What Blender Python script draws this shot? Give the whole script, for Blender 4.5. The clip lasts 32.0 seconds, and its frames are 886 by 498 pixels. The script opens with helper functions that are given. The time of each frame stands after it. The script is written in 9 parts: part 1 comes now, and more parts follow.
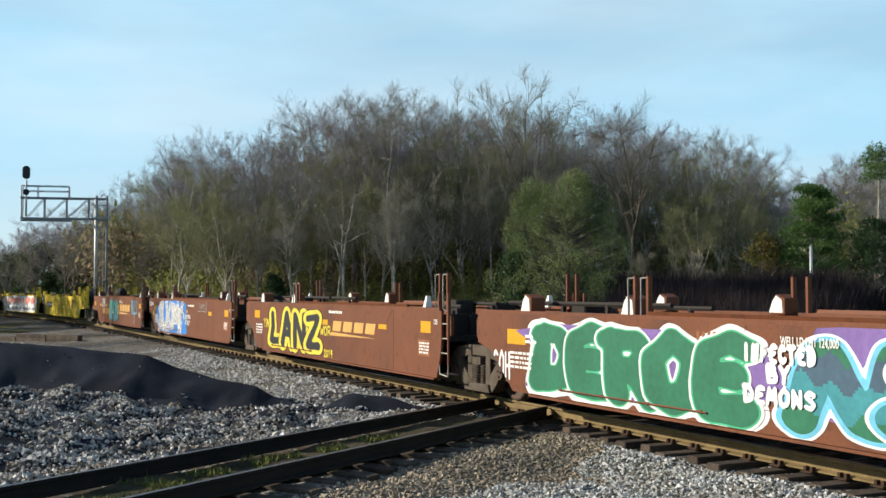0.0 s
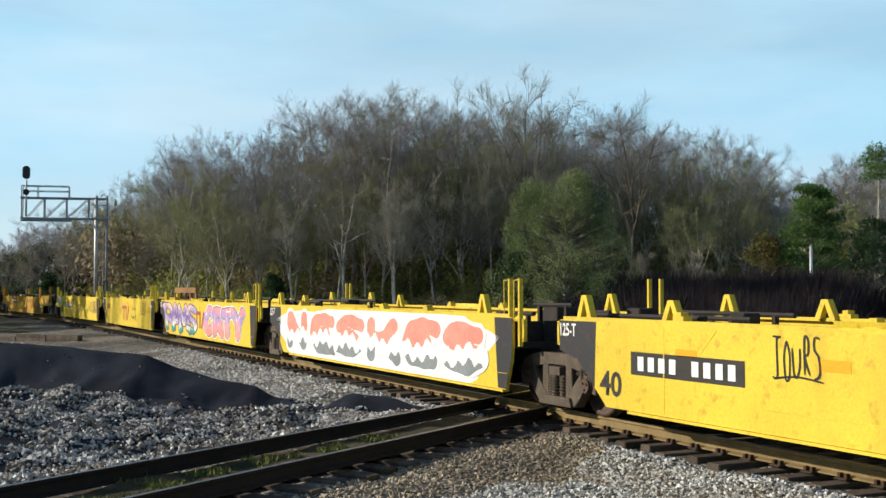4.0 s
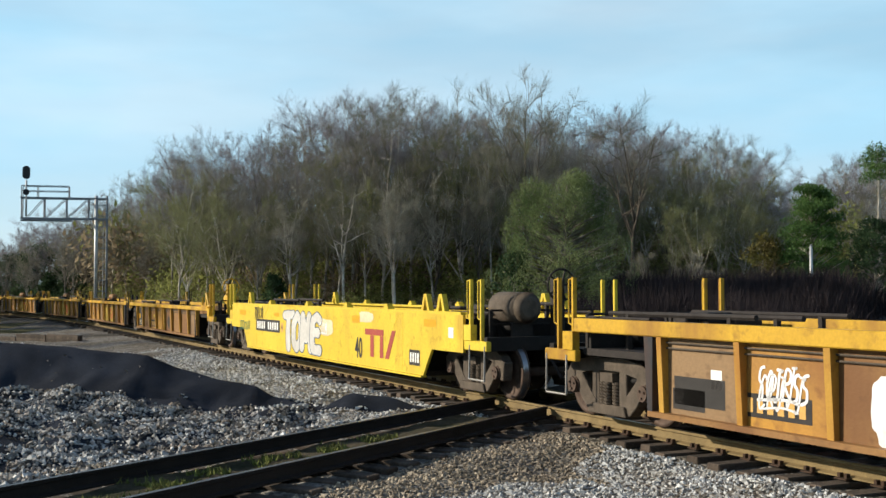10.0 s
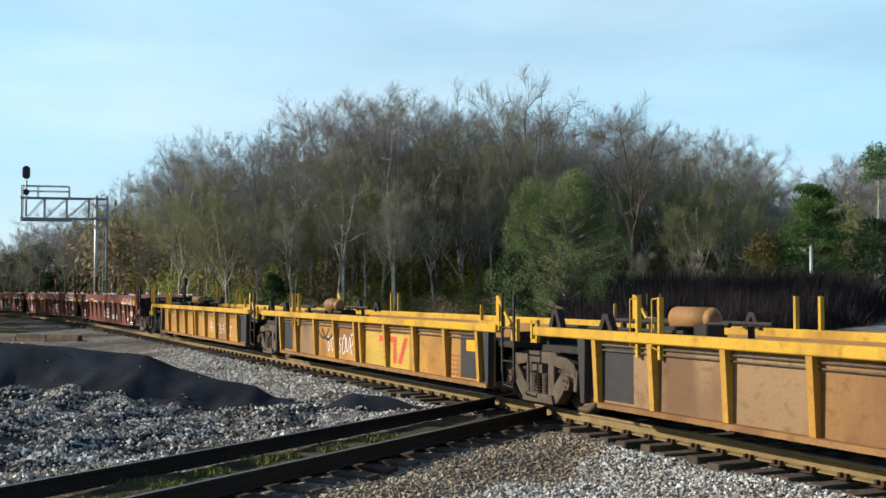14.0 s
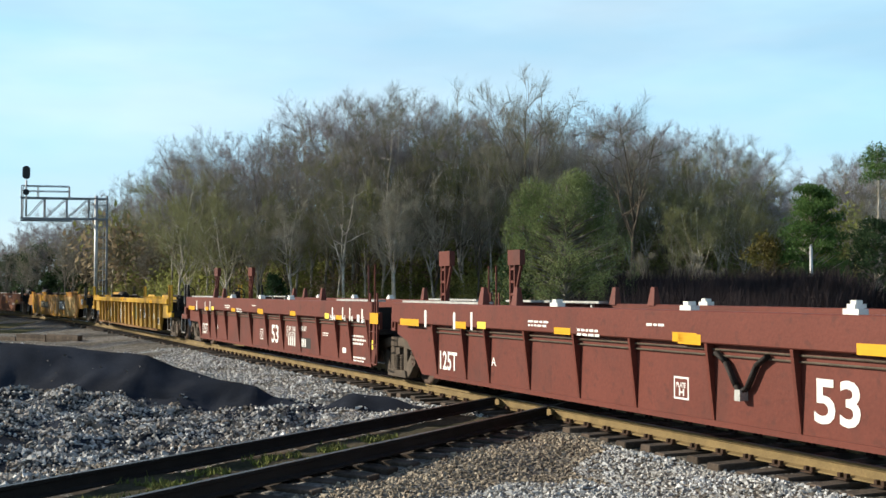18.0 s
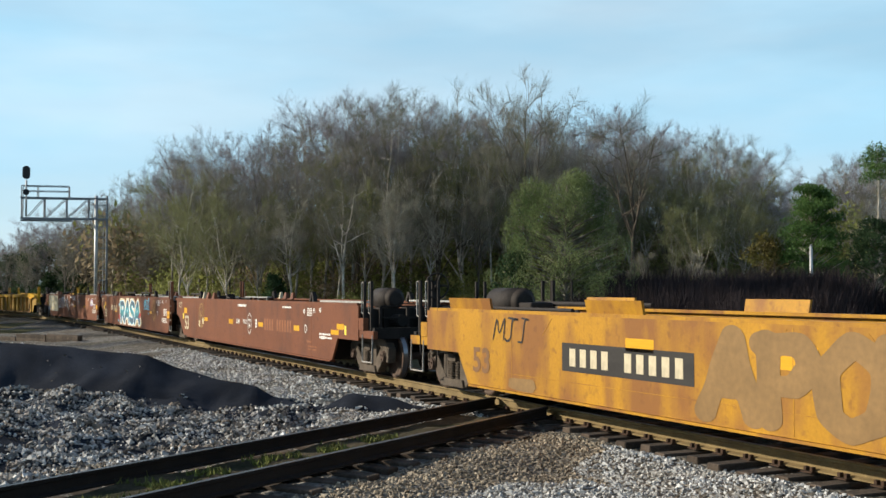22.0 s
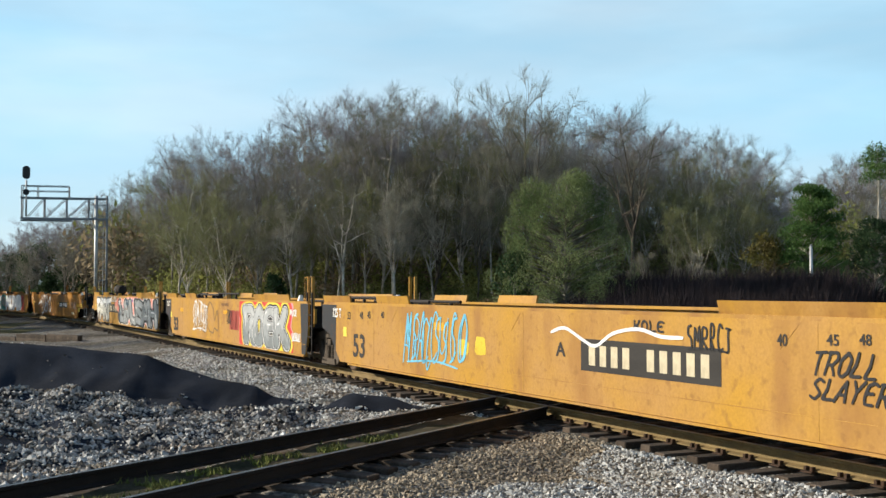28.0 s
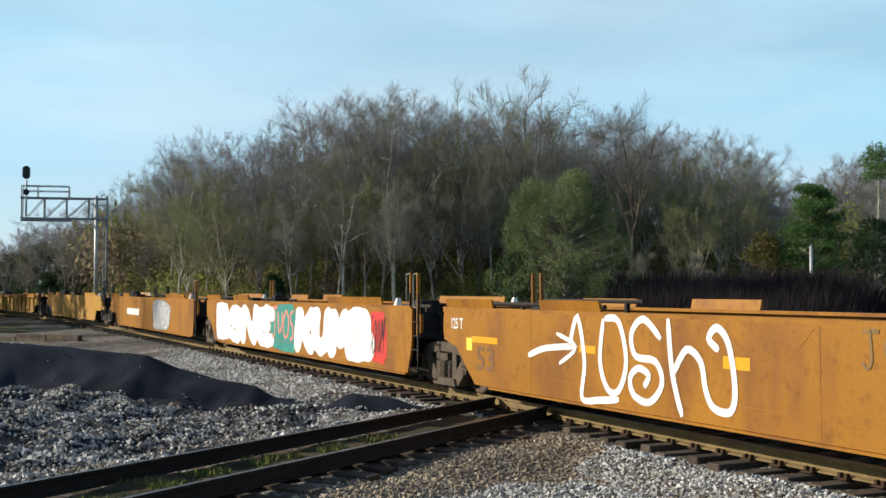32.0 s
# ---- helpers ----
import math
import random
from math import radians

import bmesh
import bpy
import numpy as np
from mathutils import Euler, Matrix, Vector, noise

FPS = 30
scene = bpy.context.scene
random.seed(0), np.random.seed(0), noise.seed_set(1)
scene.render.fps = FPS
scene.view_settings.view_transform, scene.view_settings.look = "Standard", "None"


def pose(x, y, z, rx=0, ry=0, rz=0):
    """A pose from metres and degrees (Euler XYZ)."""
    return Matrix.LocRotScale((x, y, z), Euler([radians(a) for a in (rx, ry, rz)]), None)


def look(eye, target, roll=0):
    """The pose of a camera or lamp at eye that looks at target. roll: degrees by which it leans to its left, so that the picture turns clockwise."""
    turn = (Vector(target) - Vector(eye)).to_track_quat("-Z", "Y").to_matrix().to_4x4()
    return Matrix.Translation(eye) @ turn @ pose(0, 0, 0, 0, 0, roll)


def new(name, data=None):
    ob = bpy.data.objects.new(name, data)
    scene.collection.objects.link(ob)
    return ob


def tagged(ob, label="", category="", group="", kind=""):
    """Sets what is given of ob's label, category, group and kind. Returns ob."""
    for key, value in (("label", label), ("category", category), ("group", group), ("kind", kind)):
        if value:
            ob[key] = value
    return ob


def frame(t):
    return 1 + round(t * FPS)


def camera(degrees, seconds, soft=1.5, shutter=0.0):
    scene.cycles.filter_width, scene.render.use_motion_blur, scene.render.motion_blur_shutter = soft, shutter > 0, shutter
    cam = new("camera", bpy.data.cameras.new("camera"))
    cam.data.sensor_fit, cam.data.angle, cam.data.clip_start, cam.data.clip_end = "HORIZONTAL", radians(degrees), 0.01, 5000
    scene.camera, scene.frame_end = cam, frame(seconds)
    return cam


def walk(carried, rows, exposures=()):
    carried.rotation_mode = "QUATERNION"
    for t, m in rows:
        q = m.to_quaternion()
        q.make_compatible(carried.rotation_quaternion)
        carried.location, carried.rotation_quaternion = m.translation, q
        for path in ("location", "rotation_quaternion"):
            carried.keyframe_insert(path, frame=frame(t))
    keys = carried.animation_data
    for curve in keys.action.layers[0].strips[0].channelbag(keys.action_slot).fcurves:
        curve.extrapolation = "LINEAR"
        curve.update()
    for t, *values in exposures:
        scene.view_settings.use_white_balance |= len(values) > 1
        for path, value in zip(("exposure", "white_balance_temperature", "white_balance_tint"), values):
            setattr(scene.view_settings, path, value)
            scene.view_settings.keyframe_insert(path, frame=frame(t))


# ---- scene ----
cam = camera(43.0, 32.0, soft=1.5)
EYE = (0.0, 0.0, 1.93)
CAM_POSE = look(EYE, (0.0, math.cos(radians(2.04)), 1.93 + math.sin(radians(2.04))), roll=-0.07)
# the camera's own exposure drifts with the brightness of the passing cars
DRIFT = ((0.0, 0.33), (1.0, 0.31), (2.0, 0.3), (3.0, 0.33), (4.0, 0.3), (6.0, 0.1), (7.0, -0.02), (8.0, -0.05), (9.0, 0.25), (10.0, 0.33), (11.0, 0.25), (12.0, 0.38), (14.0, 0.43), (17.0, 0.5),
         (20.0, 0.48), (21.0, 0.42), (22.0, 0.33), (23.0, 0.43), (25.0, 0.4), (28.0, 0.38), (29.0, 0.3), (30.0, 0.15), (31.0, 0.16), (32.0, 0.3))
walk(cam, [(0.0, CAM_POSE), (32.0, CAM_POSE)], DRIFT)

# ---- light ----
SUN_EL = radians(22)
SUN_TO = Vector((-0.99 * math.cos(SUN_EL), 0.141 * math.cos(SUN_EL), math.sin(SUN_EL)))
world = bpy.data.worlds.new("sky")
scene.world = world
world.use_nodes = True
wn, wl = world.node_tree.nodes, world.node_tree.links
sky = wn.new("ShaderNodeTexSky")
sky.sky_type, sky.sun_disc = "NISHITA", False
sky.sun_elevation = SUN_EL
sky.sun_rotation = math.atan2(SUN_TO.x, SUN_TO.y)
sky.air_density, sky.dust_density, sky.ozone_density = 1.0, 0.6, 1.5
wc = wn.new("ShaderNodeTexCoord")
wm = wn.new("ShaderNodeMapping")
wm.inputs["Scale"].default_value = (2.2, 2.2, 9.0)
wm.inputs["Rotation"].default_value = (0.0, 0.25, 0.0)
wnoise = wn.new("ShaderNodeTexNoise")
wnoise.inputs["Scale"].default_value, wnoise.inputs["Detail"].default_value = 1.6, 5.0
wramp = wn.new("ShaderNodeMapRange")
for k, v in (("From Min", 0.36), ("From Max", 0.72), ("To Min", 0.7), ("To Max", 1.0)):
    wramp.inputs[k].default_value = v
wmix = wn.new("ShaderNodeMix")
wmix.data_type = "RGBA"
veil = wn.new("ShaderNodeMix")
veil.data_type = "RGBA"
veil.inputs["A"].default_value, veil.inputs["B"].default_value = (4.2, 7.15, 9.1, 1), (5.6, 7.8, 9.2, 1)
vnoise = wn.new("ShaderNodeTexNoise")
vnoise.inputs["Scale"].default_value, vnoise.inputs["Detail"].default_value = 1.15, 4.0
vramp = wn.new("ShaderNodeMapRange")
for k, v in (("From Min", 0.4), ("From Max", 0.62)):
    vramp.inputs[k].default_value = v
wl.new(wm.outputs["Vector"], vnoise.inputs["Vector"])
wl.new(vnoise.outputs["Fac"], vramp.inputs["Value"])
wl.new(vramp.outputs["Result"], veil.inputs["Factor"])
wl.new(veil.outputs["Result"], wmix.inputs["B"])
wl.new(wc.outputs["Generated"], wm.inputs["Vector"])
wl.new(wm.outputs["Vector"], wnoise.inputs["Vector"])
wl.new(wnoise.outputs["Fac"], wramp.inputs["Value"])
# thin cloud and haze lie low; overhead the sky is clear and deep
wsep = wn.new("ShaderNodeSeparateXYZ")
whaze = wn.new("ShaderNodeMapRange")
for k, v in (("From Min", 0.25), ("From Max", 0.45), ("To Min", 1.0), ("To Max", 0.03)):
    whaze.inputs[k].default_value = v
wmul = wn.new("ShaderNodeMath")
wmul.operation = "MULTIPLY"
wl.new(wc.outputs["Generated"], wsep.inputs["Vector"])
wl.new(wsep.outputs["Z"], whaze.inputs["Value"])
wl.new(whaze.outputs["Result"], wmul.inputs[0])
wl.new(wramp.outputs["Result"], wmul.inputs[1])
wl.new(wmul.outputs[0], wmix.inputs["Factor"])
wl.new(sky.outputs["Color"], wmix.inputs["A"])
wl.new(wmix.outputs["Result"], wn["Background"].inputs["Color"])
wn["Background"].inputs["Strength"].default_value = 0.09
sun = new("sun", bpy.data.lights.new("sun", "SUN"))
sun.data.energy, sun.data.angle, sun.data.color = 5.0, radians(0.5), (1.0, 0.9, 0.74)
sun.matrix_world = look(SUN_TO * 200, (0, 0, 0))


# ---- materials ----
def mat(name, col, rough=0.8, metal=0.0, var=0.25, scale=3.0, bump=0.3, fine=40.0, col2=None, island=0.0, objrand=0.0, spec=0.3):
    """A surface with two scales of variation; col2 is a second tone mixed in patches."""
    m = bpy.data.materials.new(name)
    m.use_nodes = True
    n, l = m.node_tree.nodes, m.node_tree.links
    b = n["Principled BSDF"]
    b.inputs["Roughness"].default_value, b.inputs["Metallic"].default_value = rough, metal
    b.inputs["Specular IOR Level"].default_value = spec
    tc = n.new("ShaderNodeTexCoord")
    big, small = n.new("ShaderNodeTexNoise"), n.new("ShaderNodeTexNoise")
    for node, sc, det in ((big, scale, 4.0), (small, fine, 3.0)):
        node.inputs["Scale"].default_value, node.inputs["Detail"].default_value = sc, det
        l.new(tc.outputs["Object"], node.inputs["Vector"])
    ramp = n.new("ShaderNodeMapRange")
    for k, v in (("From Min", 0.35), ("From Max", 0.65)):
        ramp.inputs[k].default_value = v
    l.new(big.outputs["Fac"], ramp.inputs["Value"])
    mix = n.new("ShaderNodeMix")
    mix.data_type = "RGBA"
    mix.inputs["A"].default_value = (*col, 1)
    c2 = col2 or tuple(c * (1 - var) for c in col)
    mix.inputs["B"].default_value = (*c2, 1)
    l.new(ramp.outputs["Result"], mix.inputs["Factor"])
    hsv = n.new("ShaderNodeHueSaturation")
    l.new(mix.outputs["Result"], hsv.inputs["Color"])
    val = n.new("ShaderNodeMapRange")
    for k, v in (("From Min", 0.3), ("From Max", 0.7), ("To Min", 1 - var * 0.6), ("To Max", 1 + var * 0.6)):
        val.inputs[k].default_value = v
    l.new(small.outputs["Fac"], val.inputs["Value"])
    last = val.outputs["Result"]
    for amount, kind in ((island, "ShaderNodeNewGeometry"), (objrand, "ShaderNodeObjectInfo")):
        if amount:
            g = n.new(kind)
            r = n.new("ShaderNodeMapRange")
            r.inputs["To Min"].default_value, r.inputs["To Max"].default_value = 1 - amount, 1 + amount
            l.new(g.outputs["Random Per Island" if island and kind.endswith("Geometry") else "Random"], r.inputs["Value"])
            mul = n.new("ShaderNodeMath")
            mul.operation = "MULTIPLY"
            l.new(last, mul.inputs[0])
            l.new(r.outputs["Result"], mul.inputs[1])
            last = mul.outputs[0]
    l.new(last, hsv.inputs["Value"])
    l.new(hsv.outputs["Color"], b.inputs["Base Color"])
    if bump:
        bn = n.new("ShaderNodeBump")
        bn.inputs["Strength"].default_value, bn.inputs["Distance"].default_value = bump, 0.02
        l.new(small.outputs["Fac"], bn.inputs["Height"])
        l.new(bn.outputs["Normal"], b.inputs["Normal"])
    return m


def leafy(m, amount=0.45):
    """Lets part of the light through thin leaves and twigs."""
    n, l = m.node_tree.nodes, m.node_tree.links
    b = n["Principled BSDF"]
    tr = n.new("ShaderNodeBsdfTranslucent")
    l.new(b.inputs["Base Color"].links[0].from_socket, tr.inputs["Color"])
    mx = n.new("ShaderNodeMixShader")
    mx.inputs["Fac"].default_value = amount
    l.new(b.outputs["BSDF"], mx.inputs[1])
    l.new(tr.outputs["BSDF"], mx.inputs[2])
    l.new(mx.outputs["Shader"], n["Material Output"].inputs["Surface"])
    return m


def paint(name, col, rust, amount, faded=None, rough=0.55):
    """Weathered car paint: faded patches, vertical rust streaks and grime, by the thing's own coordinates."""
    m = mat(name, col, rough, 0.0, 0.14, 0.7, 0.12, 25.0, faded or tuple(c * 0.86 for c in col), spec=0.18)
    n, l = m.node_tree.nodes, m.node_tree.links
    b = n["Principled BSDF"]
    src = b.inputs["Base Color"].links[0].from_socket
    tc = n.new("ShaderNodeTexCoord")
    mp = n.new("ShaderNodeMapping")
    mp.inputs["Scale"].default_value = (1.1, 1.1, 0.3)
    oi = n.new("ShaderNodeObjectInfo")
    add = n.new("ShaderNodeVectorMath")
    add.operation = "ADD"
    l.new(tc.outputs["Object"], add.inputs[0])
    sc = n.new("ShaderNodeMath")
    sc.operation = "MULTIPLY"
    sc.inputs[1].default_value = 37.0
    l.new(oi.outputs["Random"], sc.inputs[0])
    l.new(sc.outputs[0], add.inputs[1])
    l.new(add.outputs["Vector"], mp.inputs["Vector"])
    streak, blot = n.new("ShaderNodeTexNoise"), n.new("ShaderNodeTexNoise")
    streak.inputs["Scale"].default_value, streak.inputs["Detail"].default_value = 1.6, 6.0
    blot.inputs["Scale"].default_value, blot.inputs["Detail"].default_value = 0.55, 7.0
    l.new(mp.outputs["Vector"], streak.inputs["Vector"])
    l.new(add.outputs["Vector"], blot.inputs["Vector"])
    s = n.new("ShaderNodeMath")
    s.operation = "ADD"
    l.new(streak.outputs["Fac"], s.inputs[0])
    l.new(blot.outputs["Fac"], s.inputs[1])
    r = n.new("ShaderNodeMapRange")
    for k, v in (("From Min", 1.12 - 0.3 * amount), ("From Max", 1.38 - 0.3 * amount), ("To Max", 0.85)):
        r.inputs[k].default_value = v
    l.new(s.outputs[0], r.inputs["Value"])
    mix = n.new("ShaderNodeMix")
    mix.data_type = "RGBA"
    mix.inputs["B"].default_value = (*rust, 1)
    l.new(src, mix.inputs["A"])
    l.new(r.outputs["Result"], mix.inputs["Factor"])
    # small chips and grime specks
    chip = n.new("ShaderNodeTexNoise")
    chip.inputs["Scale"].default_value, chip.inputs["Detail"].default_value = 7.0, 8.0
    l.new(add.outputs["Vector"], chip.inputs["Vector"])
    cr = n.new("ShaderNodeMapRange")
    for k, v in (("From Min", 0.56), ("From Max", 0.7), ("To Max", 0.55)):
        cr.inputs[k].default_value = v
    l.new(chip.outputs["Fac"], cr.inputs["Value"])
    mix2 = n.new("ShaderNodeMix")
    mix2.data_type = "RGBA"
    mix2.inputs["B"].default_value = (*(c * 0.8 for c in rust), 1)
    l.new(mix.outputs["Result"], mix2.inputs["A"])
    l.new(cr.outputs["Result"], mix2.inputs["Factor"])
    l.new(mix2.outputs["Result"], b.inputs["Base Color"])
    return m


M_YEL = paint("bright yellow car paint", (0.67, 0.49, 0.045), (0.47, 0.29, 0.035), 0.2)
M_YELF = paint("faded yellow car paint", (0.55, 0.33, 0.022), (0.24, 0.11, 0.03), 0.6)
M_OCH = paint("weathered ochre car paint", (0.43, 0.232, 0.03), (0.27, 0.13, 0.04), 0.4, (0.39, 0.215, 0.065))
M_OCHP = paint("patchy ochre car paint", (0.44, 0.22, 0.018), (0.2, 0.082, 0.03), 0.75)
M_ORR = paint("rusty ochre car paint", (0.33, 0.142, 0.014), (0.19, 0.075, 0.018), 0.55)
M_BRN = paint("oxide red-brown car paint", (0.175, 0.063, 0.03), (0.1, 0.042, 0.026), 0.35)
M_RED = paint("dark maroon car paint", (0.142, 0.04, 0.028), (0.085, 0.032, 0.025), 0.25)
M_RST = paint("rusted brown panel and shaded frame", (0.26, 0.138, 0.052), (0.15, 0.07, 0.03), 0.5)
M_RSP = paint("pale faded yellow panel", (0.5, 0.335, 0.06), (0.33, 0.17, 0.04), 0.35)
M_YELC = paint("worn yellow chord paint", (0.54, 0.32, 0.03), (0.28, 0.14, 0.03), 0.5)
M_RSW = paint("dusty olive-yellow panel", (0.33, 0.205, 0.048), (0.15, 0.08, 0.03), 0.6, (0.37, 0.235, 0.045))
M_RSV = paint("brown-stained yellow panel", (0.26, 0.155, 0.045), (0.13, 0.07, 0.03), 0.6, (0.31, 0.19, 0.045))
M_RSO = paint("orange-ochre rusted panel", (0.33, 0.172, 0.052), (0.2, 0.085, 0.03), 0.45, (0.42, 0.22, 0.04))
M_RSG = paint("grey-brown dusty panel", (0.26, 0.165, 0.085), (0.12, 0.065, 0.035), 0.45)
M_RSY = paint("patchy yellow panel", (0.46, 0.26, 0.045), (0.3, 0.13, 0.03), 0.45)
M_GRYC = paint("dirty grey car paint", (0.32, 0.28, 0.24), (0.2, 0.12, 0.07), 0.4)
M_DARK = mat("grimy dark steel", (0.032, 0.026, 0.023), 0.75, 0.2, 0.4, 4.0, 0.3)
# near-black: the shade between cars is put into this colour
M_GAPGEAR = mat("near-black running gear with gap shade", (0.02, 0.017, 0.015), 0.8, 0.1, 0.4, 4.0, 0.3)
M_BLK = paint("black end paint", (0.035, 0.036, 0.04), (0.1, 0.05, 0.03), 0.15)
M_TRUCK = mat("dusty brown cast steel", (0.108, 0.084, 0.062), 0.8, 0.1, 0.4, 5.0, 0.4, 60.0)
M_WHEEL = mat("rusty wheel steel", (0.095, 0.062, 0.045), 0.7, 0.3, 0.35, 5.0, 0.2)
M_TREAD = mat("polished wheel tread", (0.5, 0.48, 0.46), 0.3, 1.0, 0.15, 6.0, 0.0)
M_GALV = mat("galvanised walkway steel", (0.42, 0.42, 0.4), 0.55, 0.5, 0.25, 6.0, 0.2)
M_RAILSIDE = mat("rusty rail side", (0.23, 0.165, 0.075), 0.85, 0.1, 0.3, 3.0, 0.3, 50.0)
# near-black colour stands in for shade on the rails' near sides
M_RAILOLD = mat("oxidised rail darkened as in shade", (0.02, 0.016, 0.014), 0.85, 0.1, 0.35, 3.0, 0.3, 50.0)
M_HEAD = mat("polished rail head", (0.45, 0.42, 0.4), 0.28, 1.0, 0.2, 2.0, 0.0)
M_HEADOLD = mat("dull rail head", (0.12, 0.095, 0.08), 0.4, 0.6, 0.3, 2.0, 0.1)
M_TIE = mat("weathered creosote timber", (0.085, 0.064, 0.048), 0.95, 0.0, 0.5, 4.0, 0.6, 30.0, objrand=0.3)
M_SPIKE = mat("rusted spike steel", (0.06, 0.035, 0.022), 0.9, 0.1, 0.3, 5.0, 0.2)
M_SIG = mat("weathered aluminium-painted steel", (0.27, 0.29, 0.31), 0.6, 0.3, 0.25, 2.0, 0.1)
M_SIGL = mat("pale galvanised mast", (0.55, 0.56, 0.56), 0.5, 0.4, 0.2, 2.0, 0.1)
M_SIGB = mat("black signal housing", (0.03, 0.035, 0.04), 0.6, 0.0, 0.3, 3.0, 0.1)
M_RAILP = mat("pale worn grab rail and lit step edge", (0.36, 0.34, 0.31), 0.5, 0.2, 0.3, 4.0, 0.0)
M_WHITE = mat("white paint", (0.78, 0.77, 0.73), 0.6, 0.0, 0.12, 3.0, 0.0)
M_CREAM = mat("faded cream paint", (0.6, 0.52, 0.36), 0.65, 0.0, 0.25, 2.0, 0.0)
M_REFL = mat("amber reflector tape", (0.68, 0.34, 0.012), 0.4, 0.0, 0.1, 3.0, 0.0)
M_LBL = mat("pale yellow decal", (0.8, 0.62, 0.08), 0.5, 0.0, 0.1, 3.0, 0.0)
M_INK = mat("black stencil paint", (0.03, 0.027, 0.025), 0.7, 0.0, 0.3, 3.0, 0.0)
M_FADEINK = mat("faded brown stencil paint", (0.2, 0.1, 0.04), 0.7, 0.0, 0.3, 3.0, 0.0)
M_GOLD = mat("gold logo paint", (0.62, 0.36, 0.1), 0.6, 0.0, 0.15, 3.0, 0.0)
M_FADEGOLD = mat("faded gold emblem paint", (0.34, 0.2, 0.075), 0.7, 0.0, 0.35, 2.0, 0.0)
M_GHOST = mat("ghosted faded lettering", (0.3, 0.115, 0.05), 0.7, 0.0, 0.3, 3.0, 0.0)
M_MAROON = mat("dull red logo paint", (0.36, 0.06, 0.04), 0.6, 0.0, 0.2, 3.0, 0.0)
M_ROD = mat("red logo paint", (0.55, 0.07, 0.03), 0.6, 0.0, 0.2, 3.0, 0.0)
SPRAY = {}
for key, col in dict(white=(0.8, 0.8, 0.8), black=(0.015, 0.015, 0.018), green=(0.02, 0.16, 0.085), teal=(0.03, 0.25, 0.22), purple=(0.2, 0.12, 0.36),
                     mint=(0.35, 0.75, 0.6), blue=(0.03, 0.17, 0.55), sky=(0.15, 0.5, 0.7), yellow=(0.75, 0.6, 0.05), pink=(0.75, 0.28, 0.33), salmon=(0.75, 0.26, 0.2),
                     lilac=(0.4, 0.28, 0.5), silver=(0.4, 0.42, 0.43), grey=(0.13, 0.15, 0.16), red=(0.6, 0.04, 0.03), navy=(0.05, 0.1, 0.15), cream=(0.7, 0.6, 0.38),
                     peach=(0.8, 0.5, 0.4), rose=(0.6, 0.16, 0.26), slate=(0.2, 0.225, 0.235), moss=(0.1, 0.12, 0.06), bone=(0.62, 0.6, 0.52), tan=(0.5, 0.36, 0.17), olive=(0.24, 0.14, 0.05), pale=(0.58, 0.56, 0.52), steel=(0.27, 0.29, 0.3), jade=(0.06, 0.42, 0.22), aqua=(0.04, 0.24, 0.28), cobalt=(0.02, 0.2, 0.6), sand=(0.4, 0.25, 0.085)).items():
    SPRAY[key] = mat(key + " spray paint", col, 0.6, 0.0, 0.22, 1.5, 0.0, 12.0)


# ---- shapes ----
def box(bm, x0, x1, y0, y1, z0, z1, m=None):
    vs = [bm.verts.new((x, y, z)) for x in (x0, x1) for y in (y0, y1) for z in (z0, z1)]
    if m is not None:
        for v in vs:
            v.co = m @ v.co
    for f in ((0, 1, 3, 2), (4, 6, 7, 5), (0, 4, 5, 1), (2, 3, 7, 6), (0, 2, 6, 4), (1, 5, 7, 3)):
        bm.faces.new([vs[i] for i in f])
    return vs


def rod(bm, a, b, r, n=8, r2=None, cap=True):
    a, b = Vector(a), Vector(b)
    q = (b - a).to_track_quat("Z", "Y")
    r2 = r if r2 is None else r2
    rings = []
    for p, rr in ((a, r), (b, r2)):
        rings.append([bm.verts.new(p + q @ Vector((rr * math.cos(6.28319 * i / n), rr * math.sin(6.28319 * i / n), 0))) for i in range(n)])
    for i in range(n):
        f = bm.faces.new((rings[0][i], rings[0][(i + 1) % n], rings[1][(i + 1) % n], rings[1][i]))
        f.smooth = n > 6
    if cap:
        bm.faces.new(rings[0][::-1])
        bm.faces.new(rings[1])


def pipe(bm, pts, r, n=6):
    for a, b in zip(pts, pts[1:]):
        rod(bm, a, b, r, n)


def slab(bm, poly, y0, y1):
    """A polygon in x, z with thickness from y0 to y1."""
    a = [bm.verts.new((x, y0, z)) for x, z in poly]
    b = [bm.verts.new((x, y1, z)) for x, z in poly]
    n = len(poly)
    for i in range(n):
        bm.faces.new((a[i], a[(i + 1) % n], b[(i + 1) % n], b[i]))
    bm.faces.new(a)
    bm.faces.new(b[::-1])


def lathe(bm, prof, n=24, axis="y"):
    """Turns a profile of (radius, along) round the y axis."""
    rings = []
    for r, h in prof:
        rings.append([bm.verts.new((r * math.cos(6.28319 * i / n), h, r * math.sin(6.28319 * i / n))) for i in range(n)])
    for a, b in zip(rings, rings[1:]):
        for i in range(n):
            f = bm.faces.new((a[i], a[(i + 1) % n], b[(i + 1) % n], b[i]))
            f.smooth = True


def mesh_of(bm, name, material):
    bmesh.ops.recalc_face_normals(bm, faces=bm.faces)
    me = bpy.data.meshes.new(name)
    bm.to_mesh(me)
    bm.free()
    me.materials.append(material)
    return me


